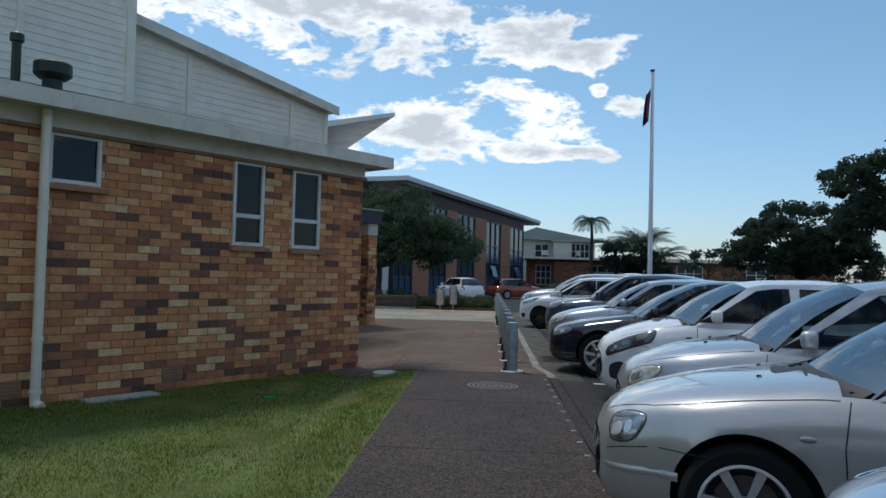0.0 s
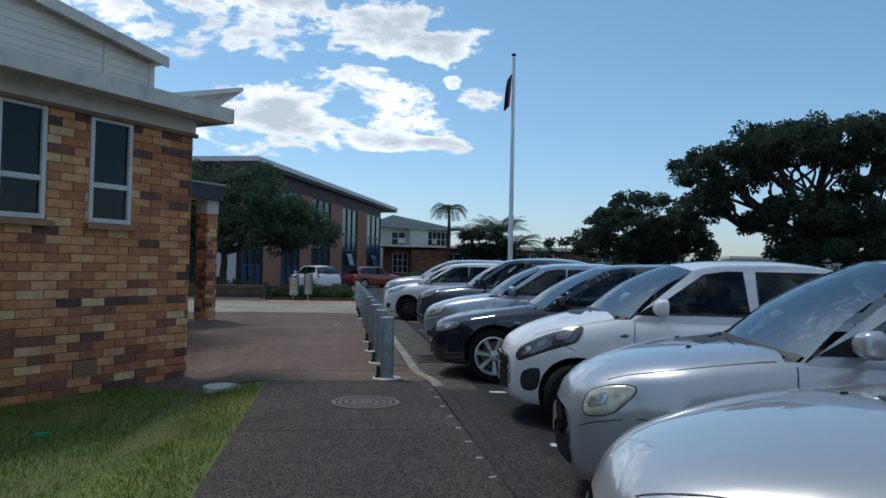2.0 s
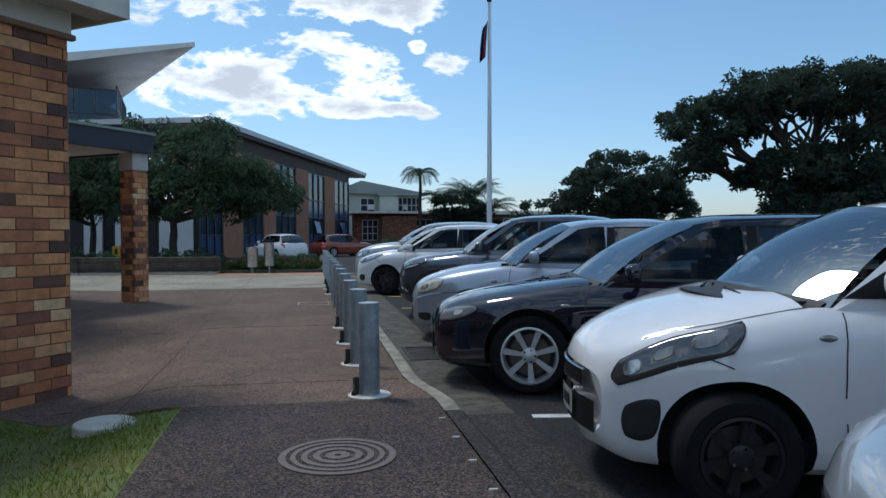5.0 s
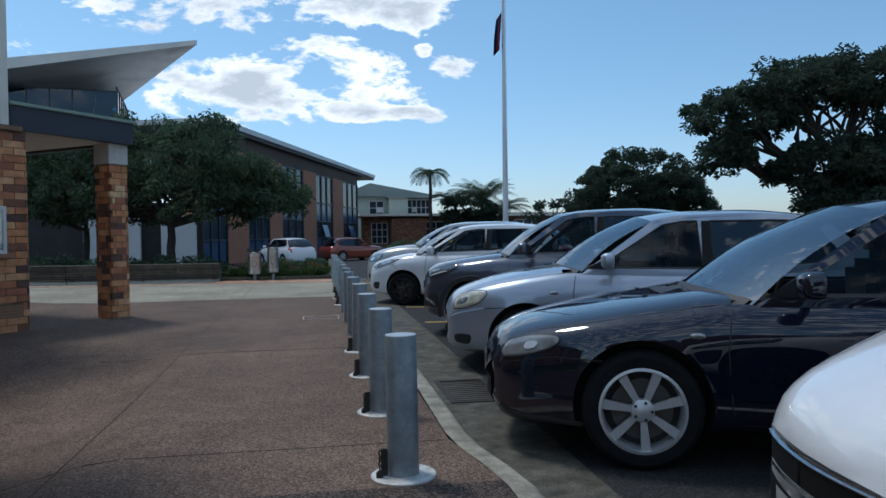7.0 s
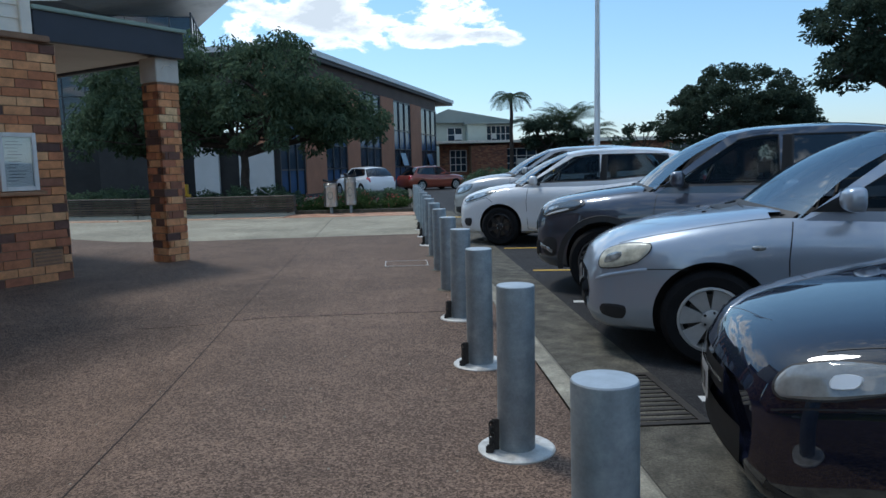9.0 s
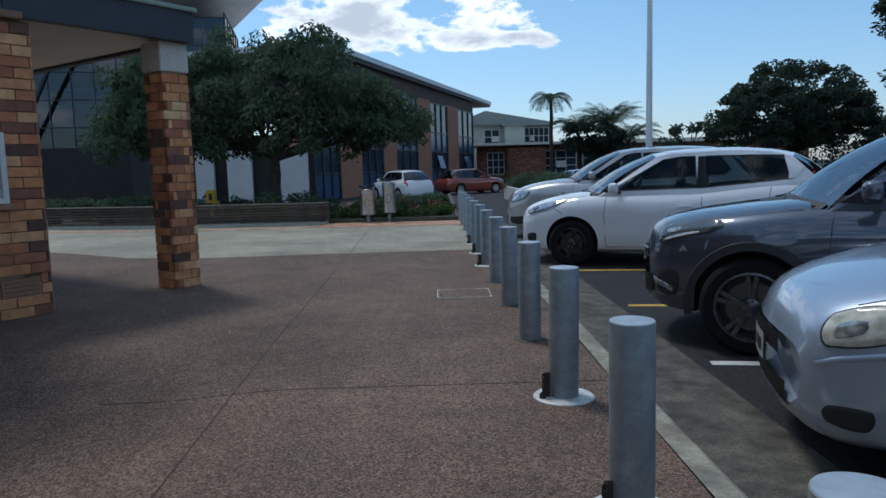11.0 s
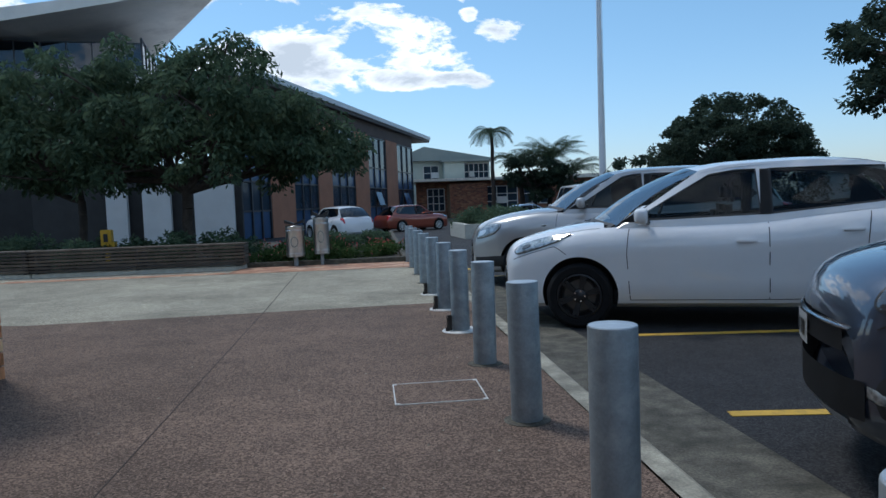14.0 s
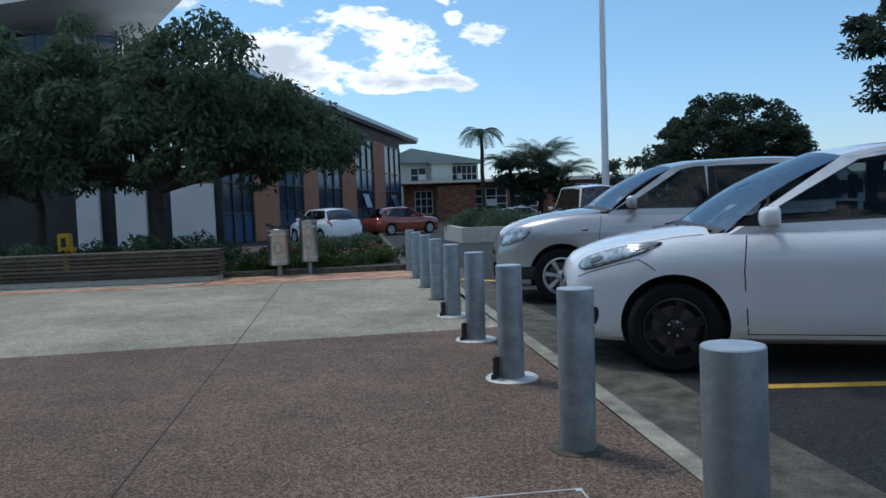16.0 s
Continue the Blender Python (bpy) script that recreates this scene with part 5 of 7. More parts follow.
def build_flag():
    f = thing("flagpole", "tall white tapered flagpole with a dark flag hanging limp", "flagpole", pose(11.05, 44.0, -0.25))
    bm = bmesh.new()
    lathe(bm, [(0.0, -0.3), (0.15, -0.3), (0.13, 5.0), (0.10, 10.0), (0.075, 14.56), (0.0, 14.56)], 20)
    part("pole", bm, M_pole, f, smooth=40)
    bm = bmesh.new()
    lathe(bm, [(0.0, 14.70), (0.14, 14.68), (0.15, 14.62), (0.09, 14.55)], 14)
    part("truck", bm, M_frame_dark, f, "dark finial cap", smooth=40)
    for col, name, x0, x1 in ((M_flag, "flag", 0.0, 1.0), (M_flagred, "flag_stripe", 0.35, 0.5)):
        verts, faces = [], []
        nx, nz = 8, 14
        for i in range(nx + 1):
            for j in range(nz + 1):
                u, v = x0 + (x1 - x0) * i / nx, j / nz
                x = -0.1 - u * (0.35 + 0.45 * v) * (1 - 0.35 * v) - 0.1 * v
                y = 0.14 * math.sin(u * 9 + v * 2) * (0.4 + v) - (0.02 if name != "flag" else 0)
                verts.append((x * 0.85, y, 13.5 - v * 2.0 - u * 0.45))
        for i in range(nx):
            for j in range(nz):
                a = i * (nz + 1) + j
                faces.append((a, a + 1, a + nz + 2, a + nz + 1))
        ob = soup(name, verts, faces, col, f, 60)
    bm = bmesh.new()
    rod(bm, (0.13, -0.1, 1.0), (0.1, -0.08, 14.5), 0.010, n=6)
    part("halyard", bm, M_white, f)


build_flag()


# ---- glazed atrium with the wing roof ----
def curtain(name, label, parent_m, length, z0, z1, cols, rows, pane=None, mull=0.06):
    c = thing(name, label, "curtain wall", parent_m, kind="structure")
    for k in range(cols + 1):
        x = length * k / cols
        part("mullion", boxm((x - mull / 2, -0.06, z0), (x + mull / 2, 0.06, z1)), M_frame_dark, c)
    for j in range(rows + 1):
        z = z0 + (z1 - z0) * j / rows
        part("transom", boxm((0.03, -0.05, z - mull / 2), (length - 0.03, 0.05, z + mull / 2)), M_frame_dark, c)
    dx, dz = length / cols, (z1 - z0) / rows
    me = None
    for k in range(cols):
        for j in range(rows):
            if me is None:
                p = part("pane", boxm((0.04, -0.008, 0.04), (dx - 0.04, 0.008, dz - 0.04)), pane or M_curtain, c)
                me = p.data
                p.matrix_local = pose(0, 0, z0)
            else:
                p = shared("pane", me, c, pose(dx * k, 0, z0 + dz * j))
            p.visible_shadow = False
    return c


def build_atrium():
    z0 = -0.6
    corner = Vector((-11.75, 56.0))
    # the front runs left and slightly nearer; its right flank runs back
    ang = 190.0
    front = pose(corner.x, corner.y, 0, 0, 0, ang) @ pose(0, 0, 0)
    curtain("curtain_wall_front", "tall blue-grey glazed curtain wall with dark mullions", front, 26.0, z0, 10.9, 20, 7)
    side = pose(corner.x, corner.y, 0, 0, 0, 100)
    curtain("curtain_wall_side", "glazed return of the curtain wall", side, 9.0, z0, 11.2, 5, 7)
    # solid block; its near-black colour stands for the unlit hall
    inner = part("atrium_floor", prism(bmesh.new(), [(-14, 63), (-36, 58), (-36, 70), (-14, 70)], z0, 11.0), M_unlitroom)
    tagged(inner, "block coloured near-black for the unlit interior of the glazed hall", "room", "", "structure")
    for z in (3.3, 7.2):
        s = part("gallery", prism(bmesh.new(), [(-13.0, 57.5), (-36, 53.5), (-36, 58.5), (-14, 62.5)], z, z + 0.45), M_unlitroom)
        tagged(s, "gallery slab coloured as unlit inside the glazed hall", "floor slab", "atrium galleries", "structure")
    # wing roof: rises to a sharp tip
    low = [(-6.38, 54.0, 13.6), (-18.0, 51.75, 11.05), (-40.0, 47.5, 10.4), (-40.0, 64.0, 10.6), (-15.5, 68.0, 11.6)]
    high = [(-6.38, 54.0, 13.88), (-18.0, 51.75, 11.75), (-40.0, 47.5, 11.2), (-40.0, 64.0, 11.8), (-15.5, 68.0, 12.4)]
    bm = bmesh.new()
    a = [bm.verts.new(p) for p in low]
    b = [bm.verts.new(p) for p in high]
    for k in range(5):
        bm.faces.new((a[k], a[(k + 1) % 5], b[(k + 1) % 5], b[k]))
    bm.faces.new(b)
    roof = part("roof_wing", bm, M_wing)
    tagged(roof, "sharp winged roof with grey fascia over the glazed hall", "roof", "", "structure")
    bm = bmesh.new()
    bm.faces.new([bm.verts.new((x, y, z + 0.01)) for x, y, z in low])
    so = part("soffit_wing", bm, M_wingsoffit, roof, "stained pale brown soffit")
    # the shade of the entrance recess is put into this screen's colour
    lower = part("wall_entrance", boxm((0.4, 0.08, z0), (26.0, 0.2, 3.1)), M_unlitroom)
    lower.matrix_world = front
    tagged(lower, "entrance screen with the recess shade in its colour, below the glazing", "wall", "", "structure")
    frames = thing("inner_window_frames", "white window frames inside the glazed hall", "window frame", front, kind="structure")
    for k in range(9):
        part("frame_post", boxm((1.5 + k * 1.3, -0.75, 4.6), (1.62 + k * 1.3, -0.65, 6.6)), M_white, frames)
    for z in (4.6, 5.6, 6.6):
        part("frame_rail", boxm((1.5, -0.74, z), (12.0, -0.66, z + 0.14)), M_white, frames)
    brace = thing("steel_brace", "dark slanting steel brace before the glazed hall", "brace", kind="structure")
    bm = bmesh.new()
    rod(bm, (-25.2, 52.6, z0), (-19.9, 52.6, 9.8), 0.13, n=12)
    part("tube", bm, M_frame_dark, brace, smooth=40)
    # entrance block at ground level
    for k, (x, w) in enumerate(((-12.25, 1.0), (-10.5, 1.35), (-8.0, 1.95))):
        y = 50.2
        p = part("wall_panel", boxm((x, y, z0), (x + w, y + 0.3, 2.6)), M_wallwhite)
        tagged(p, "tall white rendered wall panel between dark openings", "wall panel", "white wall panels", "structure")
    # dark sheet gives the shaded openings between the panels
    dark = part("wall_link", boxm((-16, 50.8, z0), (-5.75, 51.2, 3.4)), M_unlitroom)
    tagged(dark, "wall coloured as shaded openings behind the white panels", "wall", "", "structure")


M_wing = material("wing_roof_paint", (0.78, 0.76, 0.71), 0.55, vary=0.1, scale=0.7)
M_wingsoffit = material("wing_soffit_board", (0.80, 0.75, 0.68), 0.8, vary=0.12, scale=0.35, dirt=(0.30, 0.25, 0.20), dirt_scale=0.16, dirt_amount=0.8)
build_atrium()


# ---- long two-storey classroom building with terracotta fins ----
def build_long_building():
    m = pose(-5.9, 50.0, -0.6, 0, 0, 90 - 17.2) @ pose(0.6, 3.0, 0)
    h = thing("classroom_block", "long two-storey block with terracotta fins and blue glazing", "building", m)
    L = 45.8
    part("wall", boxm((0.8, -1.4, 0), (39.3, -1.1, 8.2)), M_unlitroom, h)
    part("end_wall", boxm((39.3, -2.3, 0), (39.6, 10, 8.75)), M_terra, h)
    part("roof", prism(bmesh.new(), [(2.2, -3.0), (L + 0.6, -3.0), (L + 0.6, 12), (2.2, 12)], 9.05, 9.4), M_longroof, h, "pale metal roof edge")
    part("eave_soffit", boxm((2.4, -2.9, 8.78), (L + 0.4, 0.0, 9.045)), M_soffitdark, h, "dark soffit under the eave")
    part("frieze", boxm((0.5, -2.5, 7.75), (39.28, -1.45, 8.78)), M_terradark, h)
    E = 39.4
    panels = [(-0.2, 1.0), (4.6, 8.0), (12.1, 14.8), (20.1, 23.7), (29.2, 33.0)]
    for xa, xb in panels:
        part("wall_panel", boxm((xa, -2.55, 0), (xb, -1.42, 7.75), 0.02), M_terra, h, "terracotta coloured wall panel")
    for xa, xb in zip([p[1] for p in panels], [p[0] for p in panels[1:]] + [E]):
        # bay: mullioned glazing with blue spandrel panels and open sashes
        w = thing("window", "", "", None)
        w.parent = h
        n = 3
        for k in range(n + 1):
            xx = xa + 0.06 + (xb - xa - 0.12) * k / n
            part("frame", boxm((xx - 0.06, -2.52, 0.1), (xx + 0.06, -2.30, 7.7)), M_frame_dark, w)
        for z0, z1, mat in ((0.2, 1.7, M_bluepanel), (1.8, 3.3, M_curtain_o), (3.4, 5.0, M_bluepanel), (5.1, 7.6, M_curtain_o)):
            part("pane", boxm((xa + 0.06, -2.42, z0), (xb - 0.06, -2.38, z1)), mat, w)
            part("transom", boxm((xa, -2.5, z1), (xb, -2.32, z1 + 0.1)), M_frame_dark, w)
        for k in (1,) if xa > 20 else ():
            o = part("awning_sash", boxm((0.1, -0.05, -1.2), ((xb - xa) / n - 0.1, 0.0, 0.0), 0.01), M_bluepanel, w)
            o.matrix_local = pose(xa + (xb - xa) * k / n, -2.46, 3.0, -16)
    bm = bmesh.new()
    rod(bm, (E + 0.3, -2.3, 0), (E + 0.3, -2.3, 8.6), 0.09, n=10)
    part("downpipe", bm, M_white, h, "white downpipe at the corner")


M_longroof = material("long_roof_edge", (0.62, 0.63, 0.64), 0.5, metal=0.2, vary=0.06, scale=0.5)
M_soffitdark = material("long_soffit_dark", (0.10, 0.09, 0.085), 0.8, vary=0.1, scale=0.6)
M_terradark = material("frieze_dark_brown", (0.09, 0.06, 0.05), 0.8, vary=0.15, scale=0.6)
M_bluepanel = material("blue_glass_spandrel", (0.04, 0.085, 0.17), 0.22, vary=0.25, scale=0.4, spec=0.3)
M_curtain_o = material("dark_reflecting_glass", (0.025, 0.045, 0.07), 0.12, vary=0.3, scale=0.3, spec=0.35)
build_long_building()


# ---- low brick building and the pale upper storey behind ----
def far_window(parent, x0, x1, z0, z1, y, cols, rows, open_=True):
    w = thing("window", "", "", None)
    w.parent = parent
    part("pane", boxm((x0, y + 0.03, z0), (x1, y + 0.06, z1)), M_curtain_o, w)
    for k in range(cols + 1):
        x = x0 + (x1 - x0) * k / cols
        part("bar", boxm((x - 0.05, y - 0.03, z0), (x + 0.05, y + 0.025, z1)), M_white, w)
    for k in range(rows + 1):
        z = z0 + (z1 - z0) * k / rows
        part("bar", boxm((x0, y - 0.028, z - 0.045), (x1, y + 0.022, z + 0.045)), M_white, w)
    if open_:
        s = part("open_sash", boxm((0, -0.03, -0.9), ((x1 - x0) / cols, 0, 0)), M_white, w)
        s.matrix_local = pose(x0 + (x1 - x0) / cols, y - 0.05, (z0 + z1) / 2 + 0.1, -28)


def far_brick(parent, x0, x1, z0, z1, y):
    """Brickwork seen from afar: real stretchers, joined."""
    verts, faces = [], []
    k, z = 0, z0
    while z < z1:
        x = x0 - (0.2 if k % 2 else 0)
        while x < x1:
            a, b = max(x, x0), min(x + 0.385, x1)
            if b - a > 0.05:
                n = len(verts)
                zt = min(z + 0.115, z1)
                verts += [(a, y - 0.02, z), (b, y - 0.02, z), (b, y - 0.02, zt), (a, y - 0.02, zt)]
                faces.append((n, n + 1, n + 2, n + 3))
            x += 0.4
        z += 0.13
        k += 1
    ob = soup("brickwork", verts, faces, M_brick_far, parent)
    ob["kind"] = "stuff"


def build_low_building():
    m = pose(6.3, 97.0, -0.55, 0, 0, 4)
    h = thing("low_brick_block", "low flat-roofed brown brick block with white windows", "building", m)
    part("wall", boxm((0, 0, 0), (42, 0.3, 4.3)), M_mortar, h)
    far_brick(h, 0.0, 42.0, 0, 4.25, 0)
    part("wall", boxm((3.6, -2.2, 0), (8.0, 0.0, 4.0)), M_mortar, h)
    far_brick(h, 3.6, 8.0, 0, 3.98, -2.2)
    part("roof", boxm((-0.6, -2.8, 4.3), (13.0, 9, 4.6)), M_fascia, h, "white flat roof edge")
    part("roof", boxm((13.2, -1.0, 4.3), (43.0, 9, 4.75)), M_fascia, h, "white flat roof edge")
    far_window(h, 1.3, 3.3, 0.9, 3.5, -0.06, 3, 3, False)
    far_window(h, 8.4, 12.2, 0.9, 3.6, -0.06, 3, 3)
    far_window(h, 13.0, 16.0, 1.4, 3.8, -0.06, 3, 2)
    far_window(h, 20.5, 24.0, 0.9, 3.8, -0.06, 3, 3)
    far_window(h, 30.0, 34.0, 0.9, 3.8, -0.06, 3, 3)
    m = pose(6.6, 112.0, -0.55, 0, 0, 4)
    g = thing("upper_block", "pale green weatherboard upper storey with a low roof", "building", m)
    part("wall", boxm((0, 0, 0), (11.2, 8, 7.8)), M_cladA, g)
    part("wall", boxm((4.4, -2.0, 0), (7.2, 0.0, 7.4)), M_cladA, g)
    part("roof", prism(bmesh.new(), [(-0.5, 7.7), (11.8, 7.5), (11.8, 7.8), (1.8, 9.6), (-0.5, 8.7)], -1.2, 9.0, lambda p, hh: (p[0], hh, p[1])), M_cowlroof, g, "grey-green roof")
    part("roof", boxm((4.0, -2.6, 7.4), (11.6, 0, 7.7)), M_cowlroof, g, "grey-green roof")
    far_window(g, 1.8, 3.9, 5.0, 7.0, -0.06, 2, 2)
    far_window(g, 7.5, 11.0, 4.9, 7.2, -0.06, 5, 2)
    p = thing("pale_block", "pale distant block between the trees", "building", pose(58, 100, -0.6, 0, 0, -20))
    part("wall", boxm((0, 0, 0), (40, 10, 3.9)), M_wallwhite, p)
    part("roof", boxm((-0.5, -0.5, 3.9), (40.5, 10.5, 4.3)), M_fascia, p)


M_cowlroof = material("grey_green_roof", (0.22, 0.26, 0.25), 0.6, vary=0.08, scale=0.5)
build_low_building()


def build_planter():
    p = thing("planter_wall", "low pale concrete planter wall at the car park end", "planter", pose(4.35, 40.4, road_z(5, 40.4)))
    part("wall", boxm((0, -0.1, -0.2), (3.3, 0.1, 0.55), 0.015), M_pale, p)
    part("wall", boxm((0, 0.102, -0.2), (0.2, 5, 0.55), 0.015), M_pale, p)
    part("soil", boxm((0.2, 0.1, 0.0), (3.3, 5.0, 0.4)), M_mulch, p)
    rnd = random.Random(3)
    spots = [(4.8 + rnd.uniform(0, 2.6), 40.9 + rnd.uniform(0, 4.0), rnd.uniform(0.45, 0.95)) for _ in range(18)]
    for k, (x, y, hh) in enumerate(spots):
        r = random.Random(300 + k)
        t = thing("hedge_shrub", "dense dark green hedge shrub in the planter", "shrub", pose(x, y, road_z(x, y) + 0.38), "planter hedge")
        leaf_cloud("foliage", [(r.uniform(-0.4, 0.4), r.uniform(-0.3, 0.3), hh * r.uniform(0.1, 0.75), 0.42) for _ in range(6)], 110, 0.07, M_leafA, t, 300 + k, 0.2, 0.9)
        bm = bmesh.new()
        rod(bm, (0, 0, -0.1), (0, 0, hh * 0.5), 0.03, n=6)
        part("stem", bm, M_bark, t)
    # dark hedge line far behind the car park
    for k in range(22):
        x, y = 24 + k * 2.6, 66 + (k % 3) * 1.5
        t = thing("hedge_shrub", "large dark shrub at the far edge of the car park", "shrub", pose(x, y, -0.6), "far hedge")
        r = random.Random(500 + k)
        leaf_cloud("foliage", [(r.uniform(-1.3, 1.3), r.uniform(-0.8, 0.8), r.uniform(0.4, 2.6), 0.95) for _ in range(9)], 90, 0.17, M_leafB, t, 500 + k, 0.2, 0.9)
        bm = bmesh.new()
        rod(bm, (0, 0, -0.2), (0, 0, 1.6), 0.08, n=6)
        part("stem", bm, M_bark, t)


build_planter()

# ---- vehicles: nose towards -x, local x from the nose backwards ----
SECTION = [(0.0, 1.0), (0.30, 0.998), (0.58, 0.988), (0.76, 0.965), (0.875, 0.925), (0.945, 0.86), (0.985, 0.76), (1.0, 0.62), (1.0, 0.46), (0.99, 0.30), (0.97, 0.15), (0.93, 0.05), (0.86, 0.0), (0.4, -0.02), (0.0, -0.02)]


def curve(points, x):
    """Smooth interpolation through (x, value) points that never overshoots."""
    n = len(points)
    if x <= points[0][0]:
        return points[0][1]
    if x >= points[-1][0]:
        return points[-1][1]
    k = 0
    while x > points[k + 1][0]:
        k += 1

    def rate(q):
        return (points[q + 1][1] - points[q][1]) / (points[q + 1][0] - points[q][0])

    def lean(q):
        if q == 0 or q == n - 1:
            return rate(0) if q == 0 else rate(n - 2)
        a, b = rate(q - 1), rate(q)
        return 0.0 if a * b <= 0 else 2 * a * b / (a + b)

    h = points[k + 1][0] - points[k][0]
    t = (x - points[k][0]) / h
    m0, m1 = lean(k) * h, lean(k + 1) * h
    return ((2 * t - 3) * t * t + 1) * points[k][1] + ((t - 2) * t + 1) * t * m0 + (3 - 2 * t) * t * t * points[k + 1][1] + (t - 1) * t * t * m1


M_alloy_two = material("alloy_two_tone_dark", (0.11, 0.112, 0.118), 0.3, metal=0.6, vary=0.5, scale=35)


class Shell:
    """The lower body as a surface over x and the section's running index."""

    def __init__(self, s):
        self.s, self.L, self.hw = s, s["L"], s["W"] / 2
        self.top, self.low = s["top"], s.get("low", [(0, 0.30), (0.05, 0.22), (0.2, 0.185), (0.8, 0.19), (s["L"] - 0.8, 0.20), (s["L"] - 0.1, 0.27), (s["L"], 0.38)])
        n = s.get("blunt", 0.72)
        self.plan = [(0, n), (0.02, n + 0.05), (0.06, n + 0.10), (0.14, n + 0.155), (0.28, n + 0.215), (0.5, 0.975), (0.85, 1.0), (self.L - 0.7, 0.985), (self.L - 0.25, 0.95), (self.L - 0.05, 0.88), (self.L, 0.80)]
        self.bow = s.get("bow", 0.15)

    def point(self, x, i, side=-1):
        k = min(int(i), len(SECTION) - 2)
        t = i - k
        fy = SECTION[k][0] + (SECTION[k + 1][0] - SECTION[k][0]) * t
        fz = SECTION[k][1] + (SECTION[k + 1][1] - SECTION[k][1]) * t
        zt, zb = curve(self.top, x), curve(self.low, x)
        w = self.hw * curve(self.plan, x)
        y = fy * w
        waist = 1.0 - 0.028 * max(0.0, 1 - abs(fz - 0.42) / 0.16) * (1 if 0.9 < x < self.L - 0.8 else 0.3)
        b = self.bow * (y / self.hw) ** 2 * max(0.0, 1 - x / 1.3)
        return Vector((x + b, side * y * waist, zb + fz * (zt - zb)))

    def normal(self, x, i, side=-1):
        e = 0.02
        a = self.point(x + e, i, side) - self.point(max(x - e, 0), i, side)
        b = self.point(x, min(i + 0.15, 12.9), side) - self.point(x, max(i - 0.15, 0), side)
        n = a.cross(b)
        n = n.normalized() if n.length > 1e-9 else Vector((-1, 0, 0))
        ref = Vector((-0.4 if x < 1 else 0, side, 0.35))
        return n if n.dot(ref) > 0 else -n

    def nose(self, y, z):
        """How far back the front face lies at a height and width."""
        lo, hi = 0.0, 0.9
        for k in range(80):
            x = lo + (hi - lo) * k / 79
            if curve(self.low, x) <= z <= curve(self.top, x) - 0.015 and abs(y) <= self.hw * curve(self.plan, x):
                break
        return x + self.bow * (y / self.hw) ** 2 * max(0.0, 1 - x / 1.3)


def build_body(sh, mat):
    s = sh.s
    xs = [0, 0.015, 0.04, 0.08, 0.14, 0.22, 0.32, 0.45, 0.6]
    x = 0.75
    while x < sh.L - 0.62:
        xs.append(x)
        x += 0.08
    xs += [sh.L - v for v in (0.5, 0.36, 0.24, 0.14, 0.07, 0.02, 0.0)]
    bm = bmesh.new()
    rows = []
    n = len(SECTION)
    for x in xs:
        ring = [bm.verts.new(sh.point(x, i, -1)) for i in range(n)]
        ring += [bm.verts.new(sh.point(x, i, 1)) for i in range(n - 2, 0, -1)]
        rows.append(ring)
    m = len(rows[0])
    for a, b in zip(rows, rows[1:]):
        for k in range(m):
            bm.faces.new((a[k], a[(k + 1) % m], b[(k + 1) % m], b[k]))
    bm.faces.new(rows[0])
    bm.faces.new(rows[-1])
    bmesh.ops.recalc_face_normals(bm, faces=bm.faces)
    me = bpy.data.meshes.new("body")
    bm.to_mesh(me)
    bm.free()
    me.materials.append(mat)
    me.materials.append(M_black)
    ob = new("body", me)
    cut = bmesh.new()
    for xc in (s["fo"], s["fo"] + s["wb"]):
        for side in (-1, 1):
            lathe(cut, [(s["R"] + s.get("arch", 0.045), side * (sh.hw - 0.30)), (s["R"] + s.get("arch", 0.045), side * (sh.hw + 0.1))], 40, "Y", (xc, 0, s["R"] + 0.012))
    bmesh.ops.recalc_face_normals(cut, faces=cut.faces)
    cme = bpy.data.meshes.new("cut")
    cut.to_mesh(cme)
    cut.free()
    cme.materials.append(mat)
    cme.materials.append(M_black)
    for p in cme.polygons:
        p.material_index = 1
    cob = new("cut", cme)
    mod = ob.modifiers.new("arches", "BOOLEAN")
    mod.operation, mod.object, mod.solver = "DIFFERENCE", cob, "EXACT"
    got = bpy.data.meshes.new_from_object(ob.evaluated_get(bpy.context.evaluated_depsgraph_get()))
    ob.modifiers.clear()
    ob.data = got
    bpy.data.objects.remove(cob)
    # open the cabin
    bm = bmesh.new()
    bm.from_mesh(got)
    xa, xb = s["cowl"] + 0.16, s["tail"] - 0.12
    dead = [f for f in bm.faces if xa < f.calc_center_median().x < xb and abs(f.calc_center_median().y) < sh.hw * 0.84 and f.calc_center_median().z > 0.6]
    bmesh.ops.delete(bm, geom=dead, context="FACES")
    bm.to_mesh(got)
    bm.free()
    return finish(ob, 32)


def rounded(corners, u, v, k):
    """A place inside four corners whose own corners are drawn in by k: 0 square, 1 fully round."""
    (a, b, c, d) = corners
    p, q = 2 * u - 1, 2 * v - 1
    p, q = p * math.sqrt(1 - k * q * q / 2), q * math.sqrt(1 - k * p * p / 2)
    u, v = (p + 1) / 2, (q + 1) / 2
    return [(a[e] * (1 - u) + b[e] * u) * (1 - v) + (d[e] * (1 - u) + c[e] * u) * v for e in (0, 1)]


def rim_path(corners, k):
    """The outline of a rounded panel."""
    n = 9
    ring = [(j / n, 0) for j in range(n)] + [(1, j / n) for j in range(n)] + [(1 - j / n, 1) for j in range(n)] + [(0, 1 - j / n) for j in range(n + 1)]
    return [rounded(corners, u, v, k) for u, v in ring]


